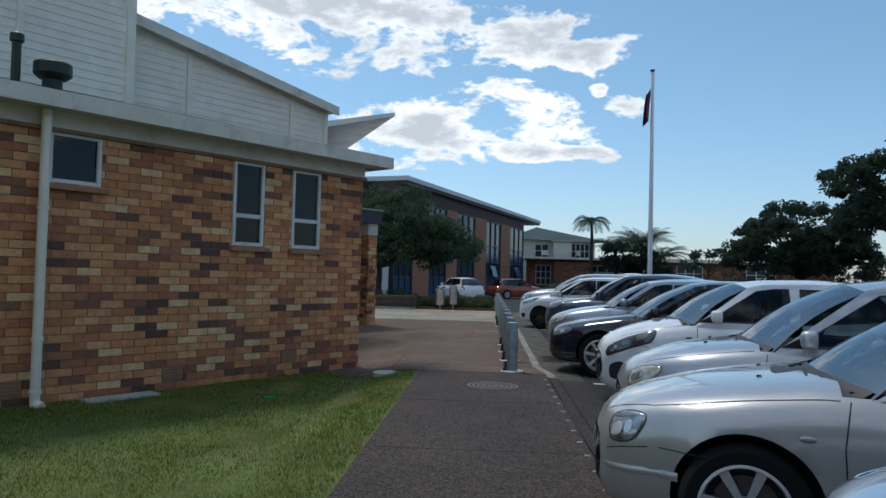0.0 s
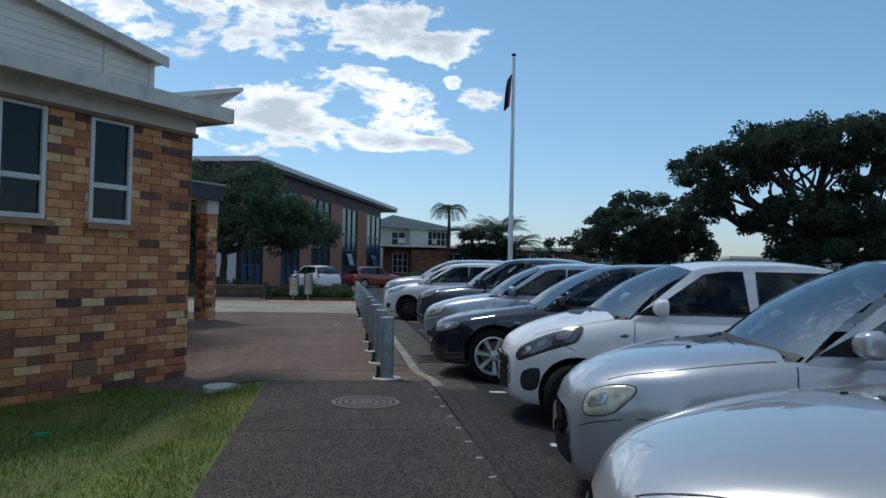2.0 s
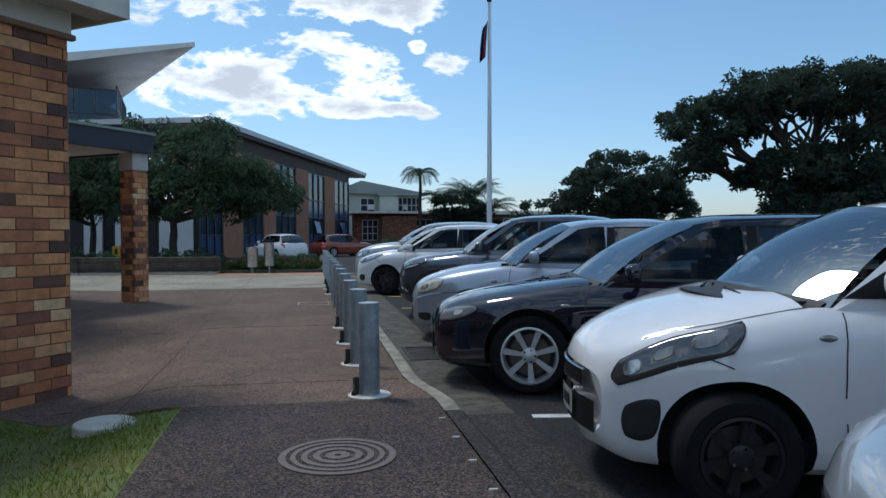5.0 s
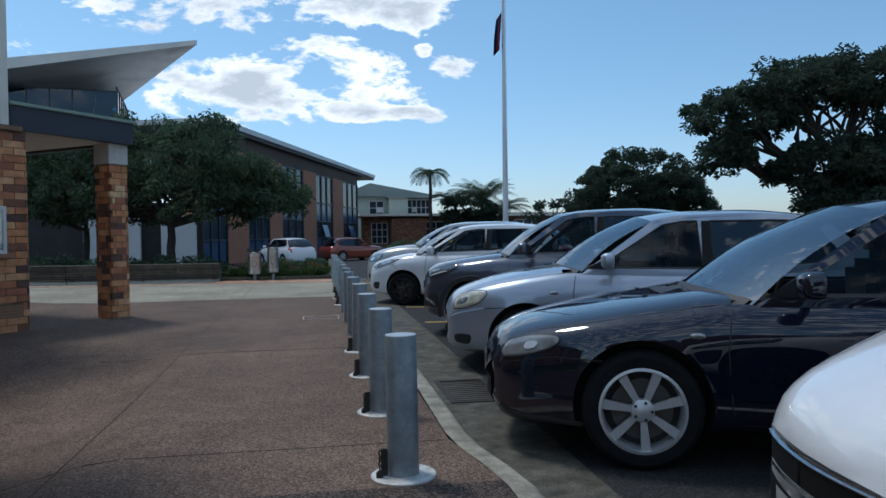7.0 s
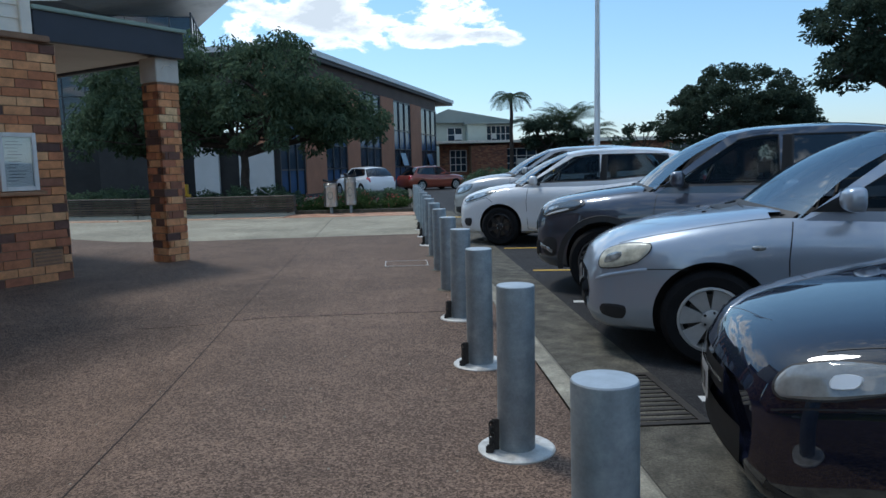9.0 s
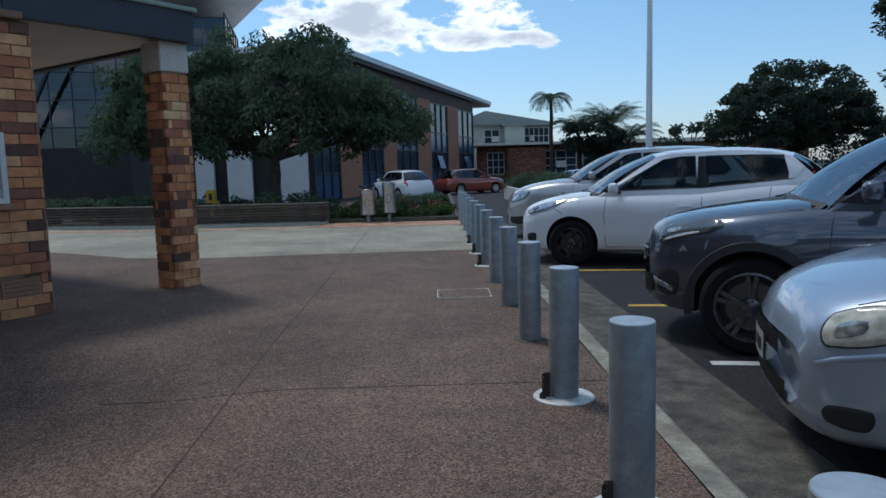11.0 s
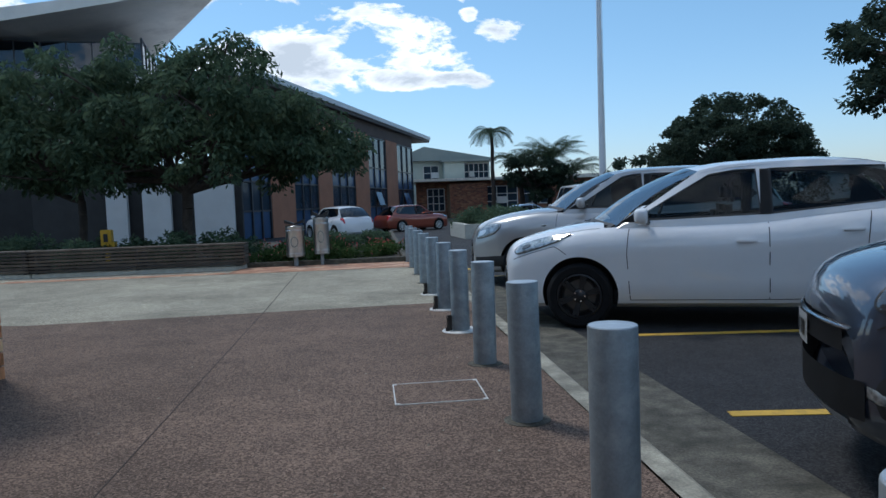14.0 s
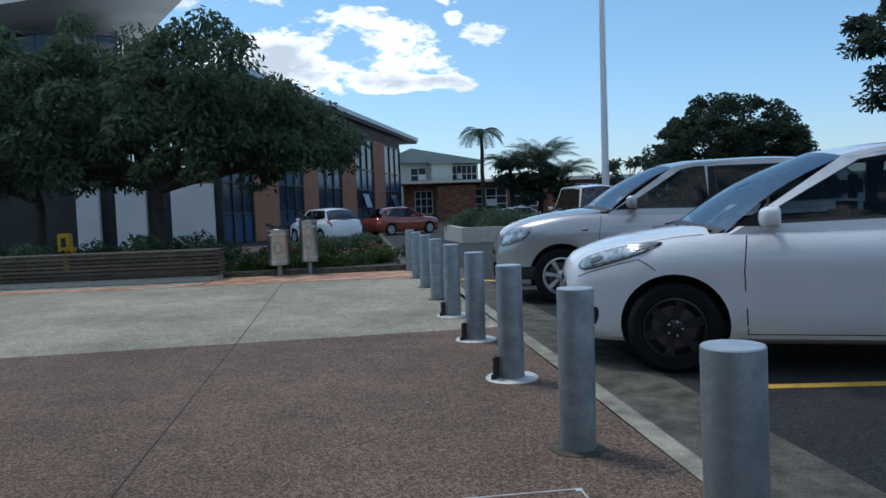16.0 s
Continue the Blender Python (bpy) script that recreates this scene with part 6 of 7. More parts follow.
def patch(name, sh, corners, mat, parent, off=0.006, side=-1, nx=10, ni=8, label="", k=0.0):
    """A panel lying on the body: corners (x, index) go round; it stands a little proud with a closed rim."""
    bm = bmesh.new()
    grid = []
    for j in range(ni + 1):
        v = j / ni
        row = []
        for step in range(nx + 1):
            u = step / nx
            x, i = rounded(corners, u, v, k)
            edge = min(u, 1 - u, v, 1 - v)
            lift = off * (0.2 if edge < 1e-6 else 1.0)
            row.append(bm.verts.new(sh.point(x, i, side) + sh.normal(x, i, side) * lift))
        grid.append(row)
    for r0, r1 in zip(grid, grid[1:]):
        for e in range(nx):
            bm.faces.new((r0[e], r0[e + 1], r1[e + 1], r1[e]))
    return part(name, bm, mat, parent, label, smooth=40)


def ribbon(name, sh, path, width, mat, parent, side=-1, off=0.0015, cuts=8):
    """A thin seam following the body."""
    bm = bmesh.new()
    pts = []
    for (x0, i0), (x1, i1) in zip(path, path[1:]):
        for k in range(cuts):
            t = k / cuts
            pts.append((x0 + (x1 - x0) * t, i0 + (i1 - i0) * t))
    pts.append(path[-1])
    prev = None
    for k, (x, i) in enumerate(pts):
        p, nn = sh.point(x, i, side), sh.normal(x, i, side)
        q = sh.point(*pts[min(k + 1, len(pts) - 1)], side) - sh.point(*pts[max(k - 1, 0)], side)
        w = q.cross(nn).normalized() * width / 2
        row = (bm.verts.new(p - w + nn * off), bm.verts.new(p + w + nn * off))
        if prev:
            bm.faces.new((prev[0], prev[1], row[1], row[0]))
        prev = row
    return part(name, bm, mat, parent)


def nose_patch(name, sh, y0, y1, z0, z1, mat, parent, off=0.006, taper=0.0, label="", ny=14, nz=5):
    bm = bmesh.new()
    rows = []
    for j in range(nz + 1):
        z = z0 + (z1 - z0) * j / nz
        sq = 1 - taper * (1 - j / nz)
        rows.append([bm.verts.new((sh.nose((y0 + (y1 - y0) * k / ny) * sq, z) - off, (y0 + (y1 - y0) * k / ny) * sq, z)) for k in range(ny + 1)])
    for a, b in zip(rows, rows[1:]):
        for k in range(ny):
            bm.faces.new((a[k], a[k + 1], b[k + 1], b[k]))
    bmesh.ops.solidify(bm, geom=bm.faces[:], thickness=-0.012)
    return part(name, bm, mat, parent, label, smooth=40)


def wheel(parent, at, R, style, side, rim_r, width=0.19):
    w = new("wheel")
    w.parent = parent
    w.matrix_local = pose(*at) @ (pose(0, 0, 0, 0, 0, 0) if side < 0 else pose(0, 0, 0, 0, 0, 180))
    h = width / 2
    bm = bmesh.new()
    lathe(bm, [(rim_r, h - 0.02), (rim_r + 0.012, h), (R - 0.035, h + 0.004), (R - 0.008, h - 0.02), (R, h - 0.05), (R, -h + 0.05), (R - 0.008, -h + 0.02), (R - 0.035, -h - 0.004), (rim_r + 0.012, -h), (rim_r, -h + 0.02), (rim_r, h - 0.02)], 44, "Y", caps=False)
    part("tyre", bm, M_rubber, w, smooth=35)
    mat = {"silver": M_alloy, "hubcap": M_hubcap, "black": M_alloy_dark, "dual": M_alloy_two}[style]
    bm = bmesh.new()
    lathe(bm, [(rim_r + 0.004, -h + 0.004), (rim_r - 0.012, -h + 0.0), (rim_r - 0.022, -h + 0.03), (rim_r - 0.03, h - 0.03)], 44, "Y", caps=False)
    part("rim", bm, mat, w, smooth=40)
    bm = bmesh.new()
    lathe(bm, [(rim_r - 0.025, 0.01), (0.0, 0.012)], 30, "Y")
    part("well", bm, M_black, w)
    bm = bmesh.new()
    lathe(bm, [(rim_r * 0.72, -0.005), (rim_r * 0.72, -0.02), (0.05, -0.02)], 30, "Y")
    part("brake_disc", bm, M_brake, w, smooth=40)
    n = {"silver": 7, "hubcap": 7, "black": 6, "dual": 5}[style]
    bm = bmesh.new()
    for k in range(n):
        a = 2 * math.pi * k / n + 0.3
        twin = (-0.13, 0.13) if style == "dual" else ((-0.1, 0.1) if style == "black" else (0.0,))
        for da in twin:
            d0, d1 = a + da * 0.5, a + da
            if style == "silver":
                w0, w1 = 0.016, 0.026
            elif style == "hubcap":
                w0, w1 = 0.022, 0.062
            elif style == "dual":
                w0, w1 = 0.012, 0.016
            else:
                w0, w1 = 0.012, 0.014
            r0, r1 = 0.045, rim_r - 0.012
            yo, yi = -h + 0.018, -h + 0.012
            quad = []
            for r, wd, dd, yy in ((r0, w0, d0, yi + 0.012), (r1, w1, d1, yi)):
                c, s_ = math.cos(dd), math.sin(dd)
                for e in (-1, 1):
                    quad.append(Vector((r * c - e * wd * s_, yy, r * s_ + e * wd * c)))
            a0, a1, b0, b1 = quad
            back = Vector((0, 0.025, 0))
            vs = [bm.verts.new(p) for p in (a0, a1, b1, b0, a0 + back, a1 + back, b1 + back, b0 + back)]
            for f in ((0, 1, 2, 3), (0, 4, 5, 1), (1, 5, 6, 2), (2, 6, 7, 3), (3, 7, 4, 0), (7, 6, 5, 4)):
                bm.faces.new([vs[i] for i in f])
    part("spokes", bm, mat, w)
    bm = bmesh.new()
    lathe(bm, [(0.0, -h - 0.004), (0.03, -h - 0.002), (0.06, -h + 0.012), (0.065, -h + 0.05)], 24, "Y")
    part("hub_cap", bm, mat, w, smooth=40)
    for k in range(5):
        a = 2 * math.pi * k / 5
        bm = bmesh.new()
        rod(bm, (0.047 * math.cos(a), -h + 0.03, 0.047 * math.sin(a)), (0.047 * math.cos(a), -h - 0.001, 0.047 * math.sin(a)), 0.008, n=8)
        part("wheel_nut", bm, M_chrome if style == "black" else M_black, w)
    return w


def car(label, group, at, s):
    """One parked car, built from its profile."""
    sh = Shell(s)
    mat = s["paint"]
    c = thing("car", label, "car", at, group)
    body = build_body(sh, mat)
    body.parent = c
    hw, L = sh.hw, sh.L
    cowl, header, rear_h, tail, H = s["cowl"], s["header"], s["rear"], s["tail"], s["H"]
    zbelt = lambda x: curve(sh.top, x)
    wb_, wt_ = hw * 0.895, hw * s.get("tumble", 0.70)
    roofz = [(header, H - 0.055), (header + 0.35, H - 0.012), ((header + rear_h) / 2 + 0.1, H), (rear_h - 0.3, H - 0.03), (rear_h, H - 0.09)]

    def sheet_grid(fn, nu, nv):
        bm = bmesh.new()
        g = [[bm.verts.new(fn(u / nu, -1 + 2 * v / nv)) for v in range(nv + 1)] for u in range(nu + 1)]
        for a, b in zip(g, g[1:]):
            for k in range(nv):
                bm.faces.new((a[k], a[k + 1], b[k + 1], b[k]))
        return bm

    def screen_point(t, v):
        x = (cowl + 0.27 * v * v) * (1 - t) + (header + 0.11 * v * v) * t
        z = (zbelt(cowl) - 0.01 - 0.05 * v * v) * (1 - t) + (curve(roofz, header) - 0.055 * v * v) * t
        y = v * (wb_ * 0.99 * (1 - t) + wt_ * t)
        b = 0.045 * math.sin(math.pi * t)
        return Vector((x - b * 0.6, y, z + b))

    def rear_point(t, v):
        x = (tail - 0.16 * v * v) * (1 - t) + (rear_h - 0.06 * v * v) * t
        z = (zbelt(tail) - 0.02 * v * v) * (1 - t) + (curve(roofz, rear_h) - 0.055 * v * v) * t
        y = v * (wb_ * 0.93 * (1 - t) + wt_ * 0.97 * t)
        b = 0.05 * math.sin(math.pi * t)
        return Vector((x + b, y, z + b * 0.5))

    p = part("windscreen", sheet_grid(screen_point, 8, 14), M_carglass, c, smooth=60)
    p.visible_shadow = False
    p = part("rear_window", sheet_grid(rear_point, 6, 10), M_privacy, c, smooth=60)
    p.visible_shadow = False

    def roof_point(t, v):
        x = header + (rear_h - header) * t
        x += 0.11 * v * v * (1 - t) - 0.06 * v * v * t
        return Vector((x, v * (wt_ * (1 - 0.03 * t) + 0.012), curve(roofz, header + (rear_h - header) * t) - 0.055 * v * v - 0.012 * abs(v) ** 8))

    bm = sheet_grid(roof_point, 14, 12)
    bmesh.ops.recalc_face_normals(bm, faces=bm.faces)
    bmesh.ops.solidify(bm, geom=bm.faces[:], thickness=0.03)
    part("roof", bm, mat, c, smooth=40)

    # side frames with window openings
    def side_y(x, z):
        zb = zbelt(x) - 0.06
        zr = curve(roofz, min(max(x, header), rear_h)) - 0.06
        t = min(1.1, max(0.0, (z - zb) / max(0.1, zr - zb)))
        pinch = 1.0 if x < rear_h - 0.3 else 1 - 0.05 * (x - rear_h + 0.3)
        return (wb_ + (wt_ - wb_) * t ** 1.25) * pinch

    sx0, sz0 = cowl + 0.27, zbelt(cowl) - 0.06
    outer = [(sx0 - 0.03, sz0 - 0.03), (header + 0.11, curve(roofz, header) - 0.045)]
    for k in range(1, 9):
        x = header + 0.11 + (rear_h - 0.06 - header - 0.11) * k / 8
        outer.append((x, curve(roofz, x) - 0.047 - (0.012 if k == 8 else 0)))
    outer += [(tail - 0.14, zbelt(tail) - 0.02), (tail - 0.16, zbelt(tail) - 0.08)]
    for k in range(1, 8):
        x = tail - 0.16 + (sx0 - tail + 0.13) * k / 8
        outer.append((x, zbelt(x) - 0.085))
    wins = s["windows"]
    for side in (-1, 1):
        bm = bmesh.new()
        edges = []
        for loop in [outer] + wins:
            vs = [bm.verts.new((x, 0, z)) for x, z in loop]
            edges += [bm.edges.new((vs[k], vs[(k + 1) % len(vs)])) for k in range(len(vs))]
        bmesh.ops.triangle_fill(bm, edges=edges, use_beauty=True, use_dissolve=False)
        for v in bm.verts:
            v.co.y = side * side_y(v.co.x, v.co.z)
        bmesh.ops.recalc_face_normals(bm, faces=bm.faces)
        if sum(f.normal.y * side for f in bm.faces) < 0:
            bmesh.ops.reverse_faces(bm, faces=bm.faces)
        bmesh.ops.solidify(bm, geom=bm.faces[:], thickness=0.022)
        bm.faces.index_update()
        bm.normal_update()
        inner = [f.index for f in bm.faces if f.normal.y * side < 0.3]
        fr = part("side_frame", bm, mat, c, smooth=30)
        fr.data.materials.append(M_seat)
        for k in inner:
            fr.data.polygons[k].material_index = 1
        for k, loop in enumerate(wins):
            bm = bmesh.new()
            f = bm.faces.new([bm.verts.new((x, side * (side_y(x, z) - 0.010), z)) for x, z in loop])
            bmesh.ops.triangulate(bm, faces=[f])
            dark = k in s.get("dark_windows", ())
            g = part("side_window", bm, M_privacy if dark else M_sideglass, c)
            g.visible_shadow = False
            # black rubber round the glass
            bm = bmesh.new()
            cx, cz = sum(q[0] for q in loop) / len(loop), sum(q[1] for q in loop) / len(loop)
            n = len(loop)
            ins = [(x + (cx - x) * 0.035, z + (cz - z) * 0.075) for x, z in loop]
            va = [bm.verts.new((x, side * (side_y(x, z) + 0.001), z)) for x, z in loop]
            vb = [bm.verts.new((x, side * (side_y(x, z) - 0.005), z)) for x, z in ins]
            for q in range(n):
                bm.faces.new((va[q], va[(q + 1) % n], vb[(q + 1) % n], vb[q]))
            part("window_seal", bm, M_black, c)
        for x, zlo, zhi, wd in s.get("pillars", ()):
            bm = bmesh.new()
            vs = [bm.verts.new((xx, side * (side_y(xx, z) + 0.004), z)) for xx, z in ((x - wd, zlo), (x + wd, zlo), (x + wd * 0.75, zhi), (x - wd * 0.75, zhi))]
            bm.faces.new(vs)
            bmesh.ops.solidify(bm, geom=bm.faces[:], thickness=0.01)
            part("pillar_cover", bm, M_black, c)
        # mirror
        xm, zm = s["mirror"]
        bm = bmesh.new()
        bmesh.ops.create_uvsphere(bm, u_segments=20, v_segments=12, radius=1.0)
        for v in bm.verts:
            v.co = Vector([math.copysign(abs(q) ** 0.62, q) for q in v.co])
            v.co.x = v.co.x * (0.085 if v.co.x < 0 else 0.035)
            v.co.y *= 0.105
            v.co.z *= 0.068 * (1 + 0.12 * v.co.y / 0.105 * side)
            v.co += Vector((xm, side * (hw + 0.085), zm + 0.035))
        part("mirror", bm, s.get("mirror_paint", mat), c, smooth=50)
        bm = bmesh.new()
        rod(bm, (xm + 0.03, side * (side_y(xm, zm) - 0.01), zm - 0.03), (xm, side * (hw + 0.05), zm), 0.022, 0.03, 8)
        part("mirror_arm", bm, M_black, c)
        # mirror triangle
        bm = bmesh.new()
        vs = [bm.verts.new((x, side * (side_y(x, z) + 0.005), z)) for x, z in s["quarter"]]
        bm.faces.new(vs)
        bmesh.ops.solidify(bm, geom=bm.faces[:], thickness=0.01)
        part("mirror_base", bm, M_black, c)
        # doors: seams and handles
        for path in s["seams"]:
            ribbon("door_seam", sh, path, 0.007, M_black, c, side)
        for x, i in s["handles"]:
            q = sh.point(x, i, side)
            bm = bmesh.new()
            box(bm, (x - 0.085, 0, -0.012), (x + 0.085, 0.022, 0.014), 0.008)
            for v in bm.verts:
                v.co.y = q.y + side * (v.co.y + 0.006)
                v.co.z += q.z
            part("door_handle", bm, s.get("handle_paint", mat), c, smooth=40)
        if "blinker" in s:
            x, i = s["blinker"]
            q = sh.point(x, i, side)
            bm = bmesh.new()
            bmesh.ops.create_uvsphere(bm, u_segments=12, v_segments=8, radius=1.0)
            for v in bm.verts:
                v.co = q + Vector((v.co.x * 0.042, v.co.y * 0.012, v.co.z * 0.017))
            part("side_indicator", bm, M_lens, c, smooth=60)
        # lamps
        patch("headlamp", sh, s["lamp"], s.get("lamp_mat", M_lens), c, 0.010, side, 16, 12, s.get("lamp_label", "clear headlamp"), s.get("lamp_round", 0.75))
        la = s["lamp"]
        ribbon("lamp_gap", sh, rim_path(la, s.get("lamp_round", 0.75)), 0.009, M_black, c, side, 0.0035, 1)
        for cor, m_, o in s.get("lamp_inner", ()):
            patch("lamp_insert", sh, cor, m_, c, o, side, 10, 10, "", 0.95)
        if "fog" in s:
            patch("fog_recess", sh, s["fog"], M_black, c, 0.006, side, 10, 10, "", 0.7)
        if "fog_lamp" in s:
            patch("fog_lamp", sh, s["fog_lamp"], M_lens, c, 0.010, side, 6, 5)
        if "strip" in s:
            patch("bumper_strip", sh, s["strip"], s.get("strip_mat", mat), c, 0.008, side, 14, 3)
        for path in s.get("lines", ()):
            ribbon("panel_gap", sh, path, 0.006, M_black, c, side)
        if s.get("clad"):
            for xc in (s["fo"], s["fo"] + s["wb"]):
                bm = bmesh.new()
                prev = None
                for k in range(25):
                    a = math.pi * (k / 24) * 1.12 - 0.19
                    row = []
                    for r, o in ((s["R"] + 0.040, 0.022), (s["R"] + 0.095, 0.016), (s["R"] + 0.10, -0.02)):
                        row.append(bm.verts.new((xc + r * math.cos(a), side * (hw + o), s["R"] + 0.012 + r * math.sin(a))))
                    if prev:
                        for q in range(2):
                            bm.faces.new((prev[q], prev[q + 1], row[q + 1], row[q]))
                    prev = row
                part("arch_cladding", bm, M_black, c, smooth=40)
            patch("sill_cladding", sh, [(s["fo"] + 0.36, 9.2), (s["fo"] + s["wb"] - 0.36, 9.2), (s["fo"] + s["wb"] - 0.36, 11.8), (s["fo"] + 0.36, 11.8)], M_black, c, 0.008, side, 10, 4)
        patch("tail_lamp", sh, s.get("tail_lamp", [(L - 0.3, 2.2), (L - 0.02, 3.0), (L - 0.02, 6.0), (L - 0.22, 6.0)]), M_red, c, 0.012, side, 10, 8, "", 0.5)
    # bonnet shut lines
    for side in (-1, 1):
        ribbon("bonnet_gap", sh, s.get("bonnet", [(0.2, 3.6), (0.6, 3.9), (cowl + 0.12, 4.0)]), 0.006, M_black, c, side)
    # front end
    for spec in s.get("nose", ()):
        nose_patch(spec[0], sh, *spec[1:5], spec[5], c, *(spec[6:8] if len(spec) > 6 else ()))
    nose_patch("number_plate", sh, -0.18, 0.18, s.get("plate_z", 0.40), s.get("plate_z", 0.40) + 0.125, M_plate, c, 0.022)
    for k in range(6):
        yy = -0.14 + k * 0.048
        nose_patch("plate_bar", sh, yy, yy + 0.03, s.get("plate_z", 0.40) + 0.03, s.get("plate_z", 0.40) + 0.095, M_plate_dark, c, 0.026, 0.0, "", 2, 1)
    # cowl, wipers, cabin
    bm = bmesh.new()
    prev = None
    for k in range(17):
        v = -1 + k / 8
        a = screen_point(0.0, v * 0.97)
        d = screen_point(0.06, v * 0.97)
        row = (bm.verts.new(a + Vector((-0.16, 0, -0.005))), bm.verts.new(a + Vector((-0.01, 0, 0.010))), bm.verts.new(d + Vector((-0.004, 0, 0.006))))
        if prev:
            bm.faces.new((prev[0], prev[1], row[1], row[0]))
            bm.faces.new((prev[1], prev[2], row[2], row[1]))
        prev = row
    part("cowl_panel", bm, M_black, c, smooth=40)
    for v0, v1 in ((-0.5, 0.12), (0.1, 0.75)):
        bm = bmesh.new()
        rod(bm, screen_point(0.0, v0) + Vector((-0.05, 0, 0.008)), screen_point(0.02, (v0 + v1) / 2) + Vector((-0.012, 0, 0.014)), 0.010, 0.007, 8)
        rod(bm, screen_point(0.015, v0 - 0.05) + Vector((-0.006, 0, 0.012)), screen_point(0.03, v1) + Vector((-0.006, 0, 0.012)), 0.008, 0.006, 8)
        part("wiper", bm, M_black, c)
    floor = part("cabin_floor", boxm((cowl + 0.1, -hw * 0.86, 0.24), (tail - 0.1, hw * 0.86, 0.34)), M_seat, c)
    part("dashboard", boxm((cowl + 0.14, -hw * 0.84, 0.55), (cowl + 0.55, hw * 0.84, zbelt(cowl + 0.3) - 0.04), 0.05), M_seat, c)
    seat_x = header + 0.25
    for sy in (-0.36, 0.36):
        bm = bmesh.new()
        box(bm, (seat_x - 0.4, sy - 0.24, 0.34), (seat_x + 0.1, sy + 0.24, 0.56), 0.06)
        box(bm, (seat_x + 0.02, sy - 0.24, 0.5), (seat_x + 0.2, sy + 0.24, 1.08), 0.06)
        box(bm, (seat_x + 0.1, sy - 0.13, 1.10), (seat_x + 0.2, sy + 0.13, 1.28), 0.04)
        part("front_seat", bm, M_seat, c, smooth=50)
    bm = bmesh.new()
    box(bm, (seat_x + 0.7, -0.6, 0.36), (seat_x + 1.15, 0.6, 0.6), 0.05)
    box(bm, (seat_x + 1.1, -0.6, 0.5), (seat_x + 1.28, 0.6, 1.06), 0.05)
    part("rear_seat", bm, M_seat, c, smooth=50)
    bm = bmesh.new()
    ctr = Vector((cowl + 0.66, 0.36, zbelt(cowl) + 0.0))
    for k in range(18):
        a0, a1 = 2 * math.pi * k / 18, 2 * math.pi * (k + 1) / 18
        f = lambda a: ctr + Vector((0.06 * math.sin(a), 0.18 * math.cos(a), 0.17 * math.sin(a)))
        rod(bm, f(a0), f(a1), 0.014, n=6)
    part("steering_wheel", bm, M_black, c)
    # wheels
    for xc in (s["fo"], s["fo"] + s["wb"]):
        for side in (-1, 1):
            wheel(c, (xc, side * (hw - 0.105), s["R"]), s["R"], s["wheel"], side, s["rim"])
    if s.get("aerial"):
        bm = bmesh.new()
        x = s["aerial"]
        rod(bm, (x, 0, curve(roofz, x) - 0.01), (x + 0.22, 0, curve(roofz, x) + 0.22), 0.006, 0.003, 6)
        part("aerial", bm, M_black, c)
    if s.get("jets"):
        for sy in (-0.3, 0.3):
            x = cowl - 0.22
            q = sh.point(x, 1.0, -1)
            part("washer_jet", boxm((x - 0.014, sy - 0.009, q.z - 0.012), (x + 0.014, sy + 0.009, q.z + 0.006), 0.003), M_black, c)
    return c


M_privacy = glass("privacy_glass", (0.16, 0.17, 0.18), 0.5)


def windows_for(s, front0, split, back, low, drop=0.0):
    """Side window outlines between the A pillar, the B pillar and the tail."""
    H, header, rear_h = s["H"], s["header"], s["rear"]
    top = lambda x: H - 0.105 - 0.03 * max(0, (x - header - 0.9)) ** 2 - (0.03 if x < header + 0.3 else 0)
    fx = header + 0.19
    a = [(front0, low(front0)), (fx, top(fx)), ((fx + split) / 2, top((fx + split) / 2)), (split - 0.05, top(split)), (split - 0.02, low(split))]
    b = [(split + 0.05, low(split)), (split + 0.05, top(split)), ((split + back) / 2, top((split + back) / 2)), (back - 0.22, top(back - 0.22)), (back, low(back) + drop), (back - 0.1, low(back))]
    return [a, b]


def spec(**k):
    s = dict(k)
    cowl = s["cowl"]
    s["front0"] = min(s["front0"], cowl + 0.42)
    low = lambda x: curve(s["top"], x) - 0.015
    s["windows"] = windows_for(s, s["front0"], s["split"], s["back"], low, s.get("drop", 0.08))
    s.setdefault("pillars", [(s["split"] + 0.015, low(s["split"]), s["H"] - 0.11, 0.045)])
    z0 = low(cowl + 0.3)
    s.setdefault("mirror", (s["front0"] + 0.12, z0 + 0.04))
    s.setdefault("quarter", [(s["front0"] - 0.08, low(s["front0"]) - 0.005), (s["front0"] + 0.14, low(s["front0"]) - 0.005), (s["front0"] + 0.13, low(s["front0"]) + 0.12)])
    d0, d1, d2 = s["fo"] + s["R"] + 0.14, s["split"] + 0.03, s["fo"] + s["wb"] - 0.15
    s.setdefault("seams", [[(d0, 4.4), (d0 - 0.03, 7), (d0, 10.6)], [(d1, 4.4), (d1 + 0.0, 10.6)], [(d0, 10.6), (d2 - 0.25, 10.6)], [(d2 + 0.02, 4.6), (d2 - 0.02, 7.4), (d2 - 0.25, 10.4)]])
    s.setdefault("handles", [(d1 - 0.18, 6.3), (d2 - 0.12, 6.2)])
    return s


M_lens_smoke = material("lamp_lens_smoked", (0.20, 0.21, 0.21), 0.10, vary=0.2, scale=25, coat=1.0)
BAY_ANGLE = -20.0


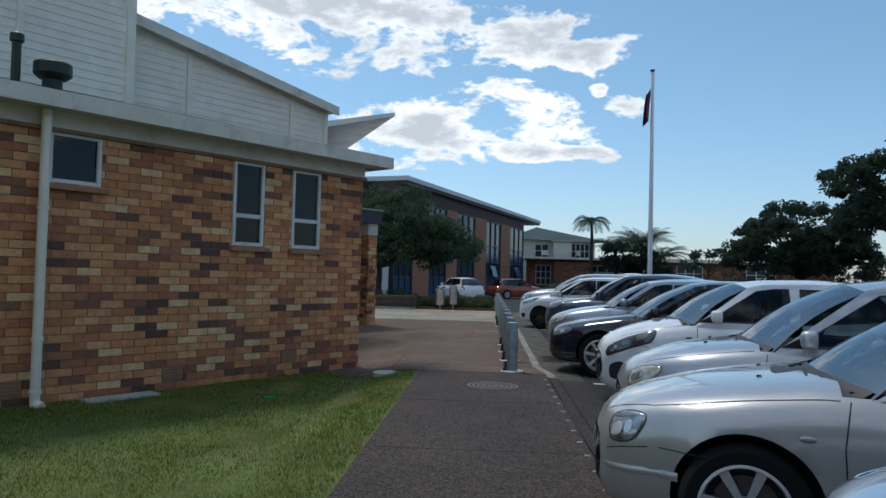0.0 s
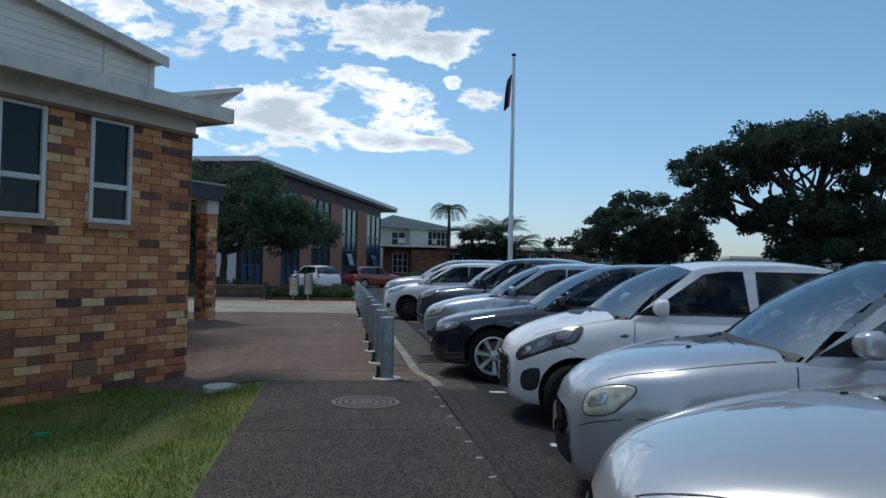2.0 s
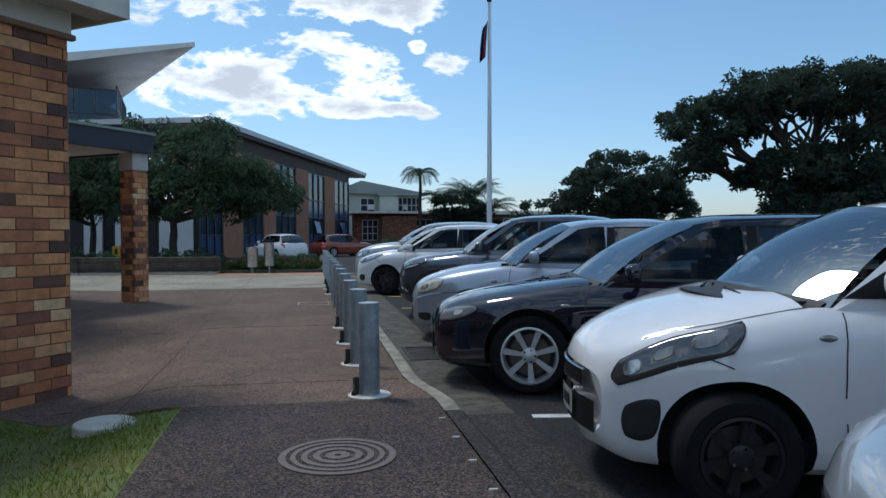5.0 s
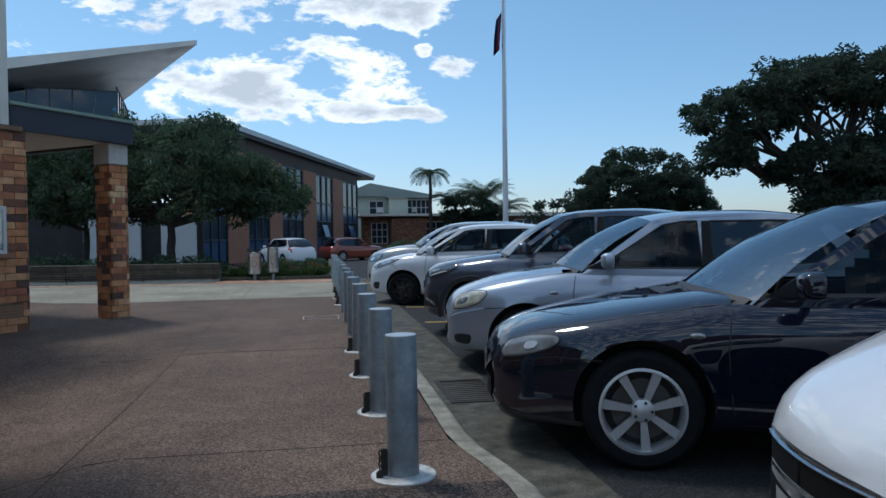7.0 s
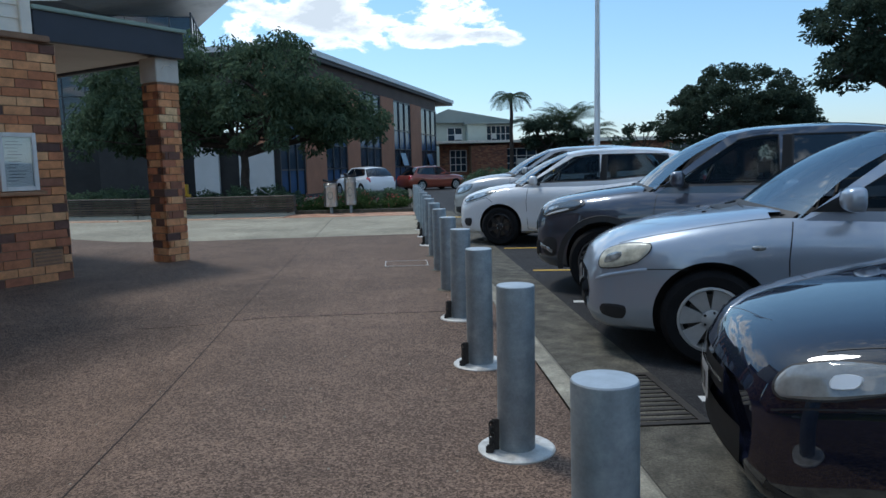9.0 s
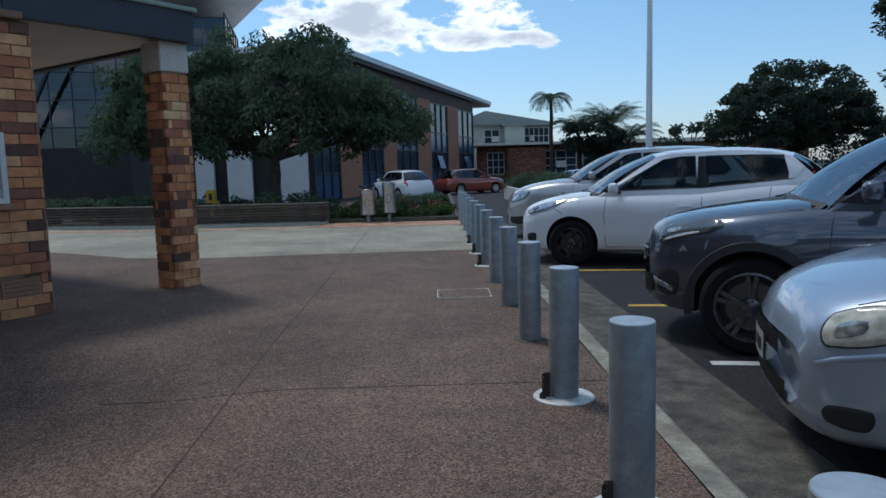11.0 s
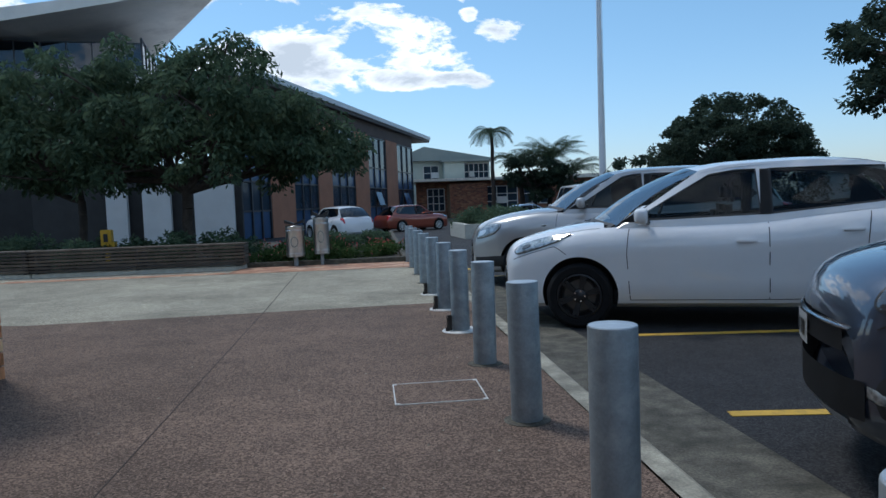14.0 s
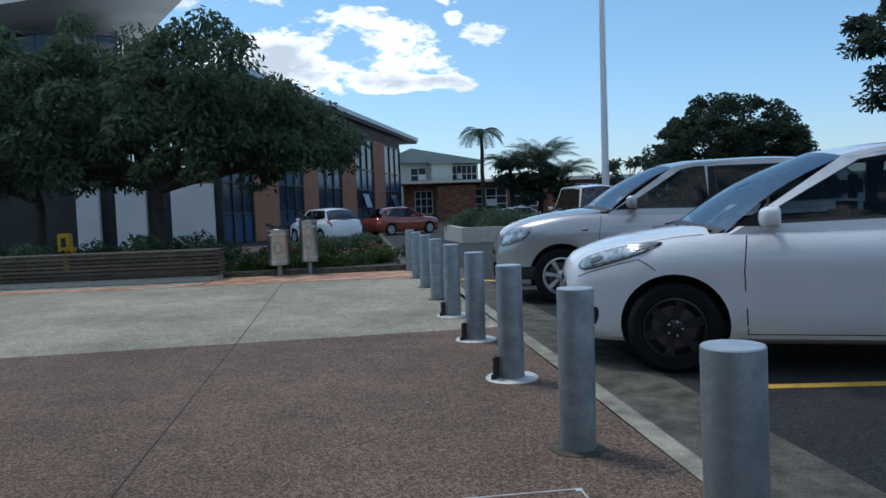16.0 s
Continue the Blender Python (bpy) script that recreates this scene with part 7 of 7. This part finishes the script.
def build_row():
    group = "parked cars along the kerb"
    silver, silver2 = paint("paint_champagne_silver", (0.50, 0.49, 0.475)), paint("paint_silver_blue", (0.42, 0.44, 0.47))
    white, navy = paint("paint_white", (0.80, 0.81, 0.82), 0.0, 0.5), paint("paint_navy_black", (0.003, 0.005, 0.017), 0.0, 0.5, 0.05)
    ice, grey = paint("paint_ice_blue", (0.36, 0.42, 0.50)), paint("paint_slate_grey", (0.060, 0.074, 0.105))
    silver3 = paint("paint_silver_grey", (0.42, 0.425, 0.43))
    at = lambda x, y, turn=BAY_ANGLE: pose(x, y, road_z(x, y) - 0.002, 0, 0, turn)

    avensis = spec(paint=silver, L=4.6, W=1.71, H=1.48, wb=2.70, fo=0.88, R=0.325, rim=0.225, wheel="silver", blunt=0.62, bow=0.26,
                   top=[(0, 0.60), (0.04, 0.68), (0.10, 0.735), (0.25, 0.80), (0.6, 0.885), (1.0, 0.945), (1.30, 0.975), (2.4, 0.96), (3.7, 1.0), (4.3, 0.99), (4.52, 0.93), (4.6, 0.75)],
                   cowl=1.16, header=2.02, rear=3.35, tail=4.02, front0=1.62, split=2.52, back=3.55,
                   lamp=[(0.07, 3.4), (0.28, 4.7), (0.17, 6.8), (0.03, 6.5)], lamp_label="large clear headlamp with twin reflectors",
                   lamp_inner=[([(0.07, 4.9), (0.13, 5.0), (0.11, 6.3), (0.05, 6.2)], M_bulb, 0.016), ([(0.135, 5.0), (0.185, 5.1), (0.16, 6.2), (0.115, 6.2)], M_bulb, 0.016), ([(0.09, 3.9), (0.22, 4.7), (0.19, 4.95), (0.08, 4.5)], M_lens_smoke, 0.013)],
                   lines=[[(0.03, 7.0), (0.30, 7.1), (0.56, 7.4)]], strip=[(0.02, 8.1), (0.40, 8.3), (0.40, 8.75), (0.02, 8.6)], blinker=(1.12, 6.6), jets=True,
                   nose=[("grille", -0.42, 0.42, 0.50, 0.585, M_black), ("air_intake", -0.5, 0.5, 0.28, 0.40, M_black)], bonnet=[(0.07, 2.6), (0.30, 3.9), (0.8, 4.1), (1.3, 4.35)])
    car("champagne silver sedan parked nose to the kerb", group, at(1.87, 4.02), avensis)
    car("blue-silver hatchback parked nose to the kerb", group, at(2.1, 1.55), spec(paint=ice, L=4.2, W=1.72, H=1.47, wb=2.55, fo=0.86, R=0.305, rim=0.20, wheel="hubcap",
        top=[(0, 0.60), (0.05, 0.70), (0.12, 0.76), (0.3, 0.83), (0.7, 0.91), (1.2, 0.975), (2.4, 0.96), (3.8, 1.02), (4.1, 0.95), (4.2, 0.75)],
        cowl=1.08, header=1.9, rear=3.55, tail=4.02, front0=1.52, split=2.42, back=3.5, lamp=[(0.12, 2.9), (0.5, 4.4), (0.4, 5.9), (0.06, 5.3)], blinker=(1.05, 6.4)))
    car("silver hatchback with hazed headlamps parked nose to the kerb", group, at(2.33, 5.93), spec(paint=silver2, L=4.18, W=1.67, H=1.52, wb=2.60, fo=0.76, R=0.31, rim=0.20, wheel="hubcap", blunt=0.60, bow=0.28,
        top=[(0, 0.60), (0.04, 0.69), (0.10, 0.755), (0.22, 0.82), (0.5, 0.91), (0.9, 0.975), (1.15, 1.0), (2.4, 0.985), (3.7, 1.03), (4.05, 0.98), (4.18, 0.75)],
        cowl=0.98, header=1.78, rear=3.55, tail=4.0, front0=1.42, split=2.38, back=3.55, lamp=[(0.08, 3.8), (0.36, 5.0), (0.20, 6.7), (0.03, 6.4)], lamp_mat=M_lens_old, lamp_label="hazed yellowish headlamp",
        lamp_inner=[([(0.08, 4.7), (0.20, 4.9), (0.16, 6.0), (0.06, 5.9)], M_lens, 0.014)], lines=[[(0.03, 6.9), (0.26, 7.0), (0.50, 7.2)]], blinker=(1.02, 6.5), jets=True,
        nose=[("grille", -0.36, 0.36, 0.50, 0.585, M_black), ("air_intake", -0.5, 0.5, 0.28, 0.42, M_black)]))
    car("white small hatchback with black wheels parked nose to the kerb", group, at(2.48, 8.25, -13.0), spec(paint=white, L=3.6, W=1.60, H=1.50, wb=2.385, fo=0.67, R=0.29, rim=0.185, wheel="black", blunt=0.60, bow=0.27,
        top=[(0, 0.62), (0.03, 0.70), (0.08, 0.755), (0.20, 0.83), (0.45, 0.925), (0.75, 0.995), (0.95, 1.025), (2.0, 1.02), (3.1, 1.09), (3.45, 1.05), (3.55, 0.95), (3.6, 0.7)],
        cowl=0.80, header=1.55, rear=3.1, tail=3.5, front0=1.22, split=2.12, back=3.1, pillars=[], lamp=[(0.04, 4.6), (0.62, 4.0), (0.50, 6.0), (0.02, 6.6)], lamp_mat=M_lensdark, lamp_round=0.4, lamp_label="dark swept-back headlamp",
        lamp_inner=[([(0.07, 5.0), (0.15, 5.0), (0.14, 6.1), (0.06, 6.2)], M_lens, 0.017), ([(0.19, 5.0), (0.30, 4.9), (0.28, 5.7), (0.18, 5.8)], M_lens_smoke, 0.017), ([(0.36, 4.4), (0.54, 4.3), (0.44, 5.5), (0.33, 5.6)], M_lens_smoke, 0.016)],
        fog=[(0.05, 7.6), (0.22, 7.5), (0.20, 9.6), (0.06, 9.8)], lines=[[(0.30, 5.5), (0.48, 6.6)]], blinker=(0.98, 5.9), handle_paint=M_chrome,
        nose=[("grille", -0.30, 0.30, 0.52, 0.60, M_black, 0.012), ("grille_surround", -0.33, 0.33, 0.60, 0.614, M_chrome, 0.018), ("grille_surround", -0.28, 0.28, 0.506, 0.522, M_chrome, 0.018), ("air_intake", -0.42, 0.42, 0.30, 0.46, M_black)], plate_z=0.34))
    car("navy black wagon with seven-spoke alloy wheels parked nose to the kerb", group, at(2.21, 11.04, -20.7), spec(paint=navy, L=4.7, W=1.73, H=1.47, wb=2.67, fo=0.92, R=0.322, rim=0.228, wheel="silver", blunt=0.66, bow=0.22,
        top=[(0, 0.58), (0.04, 0.655), (0.10, 0.70), (0.25, 0.755), (0.6, 0.83), (1.0, 0.895), (1.38, 0.94), (2.5, 0.935), (4.0, 0.99), (4.5, 0.96), (4.65, 0.85), (4.7, 0.7)],
        cowl=1.20, header=2.10, rear=4.0, tail=4.52, front0=1.66, split=2.62, back=4.0, dark_windows=(1,), lamp=[(0.07, 3.8), (0.40, 4.9), (0.30, 6.1), (0.02, 6.1)], lamp_mat=M_lens_smoke, lamp_label="smoked headlamp with bright reflector",
        lamp_inner=[([(0.17, 4.9), (0.26, 5.1), (0.23, 5.8), (0.15, 5.7)], M_bulb, 0.016)], lines=[[(0.03, 6.4), (0.32, 6.5), (0.6, 7.0)]], blinker=(1.18, 6.2), strip=[(0.03, 10.2), (0.50, 10.6), (0.5, 11.2), (0.03, 10.9)], strip_mat=M_black,
        nose=[("grille", -0.34, 0.34, 0.475, 0.565, M_black), ("grille_bar", -0.34, 0.34, 0.515, 0.528, M_chrome, 0.014), ("air_intake", -0.5, 0.5, 0.27, 0.42, M_black)], jets=True))
    car("ice blue hatchback with grey hubcaps parked nose to the kerb", group, at(2.39, 13.61, -19.7), spec(paint=ice, L=4.17, W=1.69, H=1.48, wb=2.60, fo=0.84, R=0.302, rim=0.20, wheel="hubcap", blunt=0.68, bow=0.19,
        top=[(0, 0.58), (0.04, 0.67), (0.10, 0.73), (0.24, 0.795), (0.55, 0.88), (0.9, 0.94), (1.2, 0.975), (2.4, 0.96), (3.7, 1.02), (4.0, 0.97), (4.17, 0.75)],
        cowl=1.04, header=1.86, rear=3.5, tail=4.0, front0=1.48, split=2.40, back=3.5, dark_windows=(1,), lamp=[(0.09, 3.4), (0.42, 4.7), (0.30, 6.4), (0.03, 6.2)], lamp_mat=M_lens_old, lamp_label="hazed yellow headlamp",
        lamp_inner=[([(0.10, 4.6), (0.22, 4.9), (0.18, 5.8), (0.07, 5.7)], M_lens, 0.014)], lines=[[(0.03, 6.7), (0.32, 6.8), (0.6, 7.1)]], strip=[(0.03, 6.6), (0.34, 6.7), (0.34, 7.0), (0.03, 6.95)], fog=[(0.05, 9.0), (0.22, 9.0), (0.21, 10.2), (0.06, 10.2)], blinker=(1.06, 6.3), jets=True,
        nose=[("grille", -0.36, 0.36, 0.48, 0.565, M_black), ("air_intake", -0.45, 0.45, 0.27, 0.38, M_black)]))
    car("slate grey crossover with two-tone alloy wheels parked nose to the kerb", group, at(2.59, 16.06, -28.0), spec(paint=grey, L=4.12, W=1.78, H=1.58, wb=2.60, fo=0.83, R=0.335, rim=0.235, wheel="dual", blunt=0.63, bow=0.27, clad=True, arch=0.05,
        low=[(0, 0.36), (0.05, 0.29), (0.2, 0.25), (0.8, 0.25), (3.4, 0.26), (4.0, 0.34), (4.12, 0.45)],
        top=[(0, 0.70), (0.03, 0.80), (0.08, 0.86), (0.20, 0.915), (0.5, 0.975), (0.85, 1.02), (1.1, 1.045), (2.3, 1.06), (3.5, 1.14), (3.95, 1.1), (4.05, 1.0), (4.12, 0.75)],
        cowl=0.98, header=1.78, rear=3.4, tail=3.95, front0=1.42, split=2.34, back=3.45, dark_windows=(1,), lamp=[(0.08, 3.3), (0.56, 4.2), (0.42, 5.6), (0.03, 5.8)], lamp_mat=M_lensdark, lamp_label="dark swept headlamp with light strip",
        lamp_inner=[([(0.08, 5.3), (0.36, 5.2), (0.36, 5.45), (0.08, 5.65)], M_bulb, 0.016), ([(0.12, 4.3), (0.24, 4.4), (0.23, 5.0), (0.11, 5.0)], M_lens, 0.016)],
        fog=[(0.03, 8.0), (0.20, 8.0), (0.19, 10.0), (0.04, 10.0)], fog_lamp=[(0.02, 8.6), (0.17, 9.3), (0.16, 9.7), (0.02, 9.2)], lines=[[(0.04, 6.0), (0.42, 6.0), (0.55, 6.8)]], 
        nose=[("grille", -0.5, 0.5, 0.59, 0.675, M_black, 0.010), ("grille_bar", -0.55, 0.55, 0.675, 0.692, M_chrome, 0.016), ("air_intake", -0.6, 0.6, 0.36, 0.50, M_black, 0.01), ("skid_plate", -0.5, 0.5, 0.30, 0.345, M_alloy, 0.012)], plate_z=0.55))
    car("white hatchback with black wheels parked nose to the kerb", group, at(2.18, 20.54, -22.7), spec(paint=white, L=3.97, W=1.72, H=1.49, wb=2.49, fo=0.80, R=0.30, rim=0.20, wheel="black", blunt=0.66, bow=0.2,
        top=[(0, 0.62), (0.03, 0.71), (0.09, 0.77), (0.22, 0.825), (0.5, 0.90), (0.85, 0.955), (1.1, 0.97), (2.2, 0.995), (3.3, 1.10), (3.75, 1.10), (3.9, 1.0), (3.97, 0.75)],
        cowl=0.83, header=1.74, mirror=(1.38, 0.975), rear=3.45, tail=3.85, front0=1.36, split=2.36, back=3.52, drop=0.14, dark_windows=(), lamp=[(0.10, 3.4), (0.72, 4.2), (0.50, 5.2), (0.06, 5.7)], lamp_label="long clear swept-back headlamp",
        lamp_inner=[([(0.46, 4.2), (0.70, 4.25), (0.58, 4.8), (0.42, 4.9)], M_lensdark, 0.015), ([(0.16, 4.3), (0.26, 4.4), (0.24, 5.0), (0.14, 5.1)], M_lensdark, 0.015)],
        fog=[(0.05, 8.5), (0.20, 8.4), (0.18, 9.9), (0.07, 9.9)], lines=[[(0.06, 5.9), (0.46, 5.6), (0.58, 6.6)]],
        tail_lamp=[(3.52, 2.5), (3.88, 3.2), (3.90, 5.6), (3.80, 5.6)],
        nose=[("grille", -0.34, 0.34, 0.54, 0.60, M_black), ("air_intake", -0.42, 0.42, 0.30, 0.48, M_black)]))
    car("silver grey people carrier parked nose to the kerb", group, at(2.30, 23.97, -18.0), spec(paint=silver3, L=4.5, W=1.75, H=1.60, wb=2.70, fo=0.86, R=0.315, rim=0.21, wheel="silver", blunt=0.68, bow=0.2,
        top=[(0, 0.62), (0.03, 0.74), (0.09, 0.83), (0.22, 0.91), (0.5, 0.995), (0.85, 1.05), (1.1, 1.07), (2.4, 1.05), (3.9, 1.10), (4.3, 1.05), (4.45, 0.95), (4.5, 0.75)],
        cowl=1.12, header=2.0, rear=3.9, tail=4.35, front0=1.58, split=2.5, back=3.9, lamp=[(0.08, 3.6), (0.46, 4.7), (0.34, 6.4), (0.03, 6.2)], lamp_label="large clear headlamp",
        lamp_inner=[([(0.10, 4.7), (0.22, 5.0), (0.18, 5.9), (0.07, 5.8)], M_bulb, 0.014)], strip=[(0.03, 8.8), (0.5, 9.0), (0.5, 10.4), (0.03, 10.2)], strip_mat=M_black, blinker=(1.1, 6.2), jets=True, aerial=1.95,
        nose=[("grille", -0.42, 0.42, 0.53, 0.60, M_black), ("grille_bar", -0.42, 0.42, 0.60, 0.613, M_chrome, 0.014), ("air_intake", -0.5, 0.5, 0.28, 0.42, M_black)]))
    # beyond the bed
    far = "cars beyond the garden bed"
    orange = paint("paint_copper_red", (0.30, 0.07, 0.04))
    murano = spec(paint=orange, L=4.75, W=1.88, H=1.68, wb=2.82, fo=0.95, R=0.36, rim=0.24, wheel="silver",
        top=[(0, 0.70), (0.05, 0.84), (0.15, 0.94), (0.5, 1.03), (1.1, 1.08), (2.5, 1.06), (4.2, 1.15), (4.6, 1.05), (4.75, 0.8)],
        cowl=1.05, header=1.95, rear=4.0, tail=4.6, front0=1.5, split=2.6, back=4.1, dark_windows=(1,), lamp=[(0.12, 2.8), (0.5, 4.2), (0.4, 5.6), (0.05, 5.2)])
    car("copper red crossover parked beyond the garden bed", far, pose(5.4, 59.5, -0.48, 0, 0, 212), murano)
    kia = spec(paint=white, L=4.45, W=1.85, H=1.64, wb=2.67, fo=0.9, R=0.345, rim=0.22, wheel="silver",
        top=[(0, 0.72), (0.05, 0.86), (0.15, 0.95), (0.5, 1.03), (1.0, 1.08), (2.4, 1.07), (3.9, 1.16), (4.3, 1.08), (4.45, 0.8)],
        cowl=1.02, header=1.85, rear=3.75, tail=4.32, front0=1.45, split=2.45, back=3.85, dark_windows=(0, 1), lamp=[(0.12, 2.8), (0.5, 4.2), (0.4, 5.6), (0.05, 5.2)], tail_lamp=[(4.1, 3.6), (4.42, 4.0), (4.42, 5.6), (4.1, 5.4)])
    car("white crossover seen from behind beyond the garden bed", far, pose(-2.0, 51.4, -0.40, 0, 0, -60), kia)
    vanw = spec(paint=white, L=4.7, W=1.75, H=2.05, wb=2.7, fo=0.9, R=0.32, rim=0.2, wheel="hubcap",
        top=[(0, 0.72), (0.05, 0.9), (0.15, 1.0), (0.5, 1.08), (0.9, 1.12), (2.4, 1.08), (4.3, 1.12), (4.6, 1.1), (4.7, 0.8)],
        cowl=0.7, header=1.5, rear=4.35, tail=4.62, front0=1.15, split=2.2, back=4.3, dark_windows=(0, 1), lamp=[(0.12, 2.8), (0.4, 4.2), (0.3, 5.6), (0.05, 5.2)], tail_lamp=[(4.5, 1.6), (4.66, 1.8), (4.68, 5.6), (4.5, 5.4)])
    car("pale silver van parked at the far side of the car park", far, pose(9.6, 45.1, -0.30, 0, 0, -90), vanw)
    hatch = spec(paint=ice, L=4.1, W=1.7, H=1.48, wb=2.55, fo=0.84, R=0.30, rim=0.2, wheel="hubcap",
        top=[(0, 0.60), (0.05, 0.70), (0.12, 0.76), (0.3, 0.83), (0.7, 0.91), (1.2, 0.975), (2.4, 0.96), (3.7, 1.02), (4.0, 0.95), (4.1, 0.75)],
        cowl=1.08, header=1.9, rear=3.5, tail=3.95, front0=1.52, split=2.42, back=3.5, lamp=[(0.12, 2.9), (0.5, 4.4), (0.4, 5.9), (0.06, 5.3)])
    car("pale hatchback parked by the hedge", far, pose(13.5, 61.0, -0.53, 0, 0, 200), hatch)


build_row()
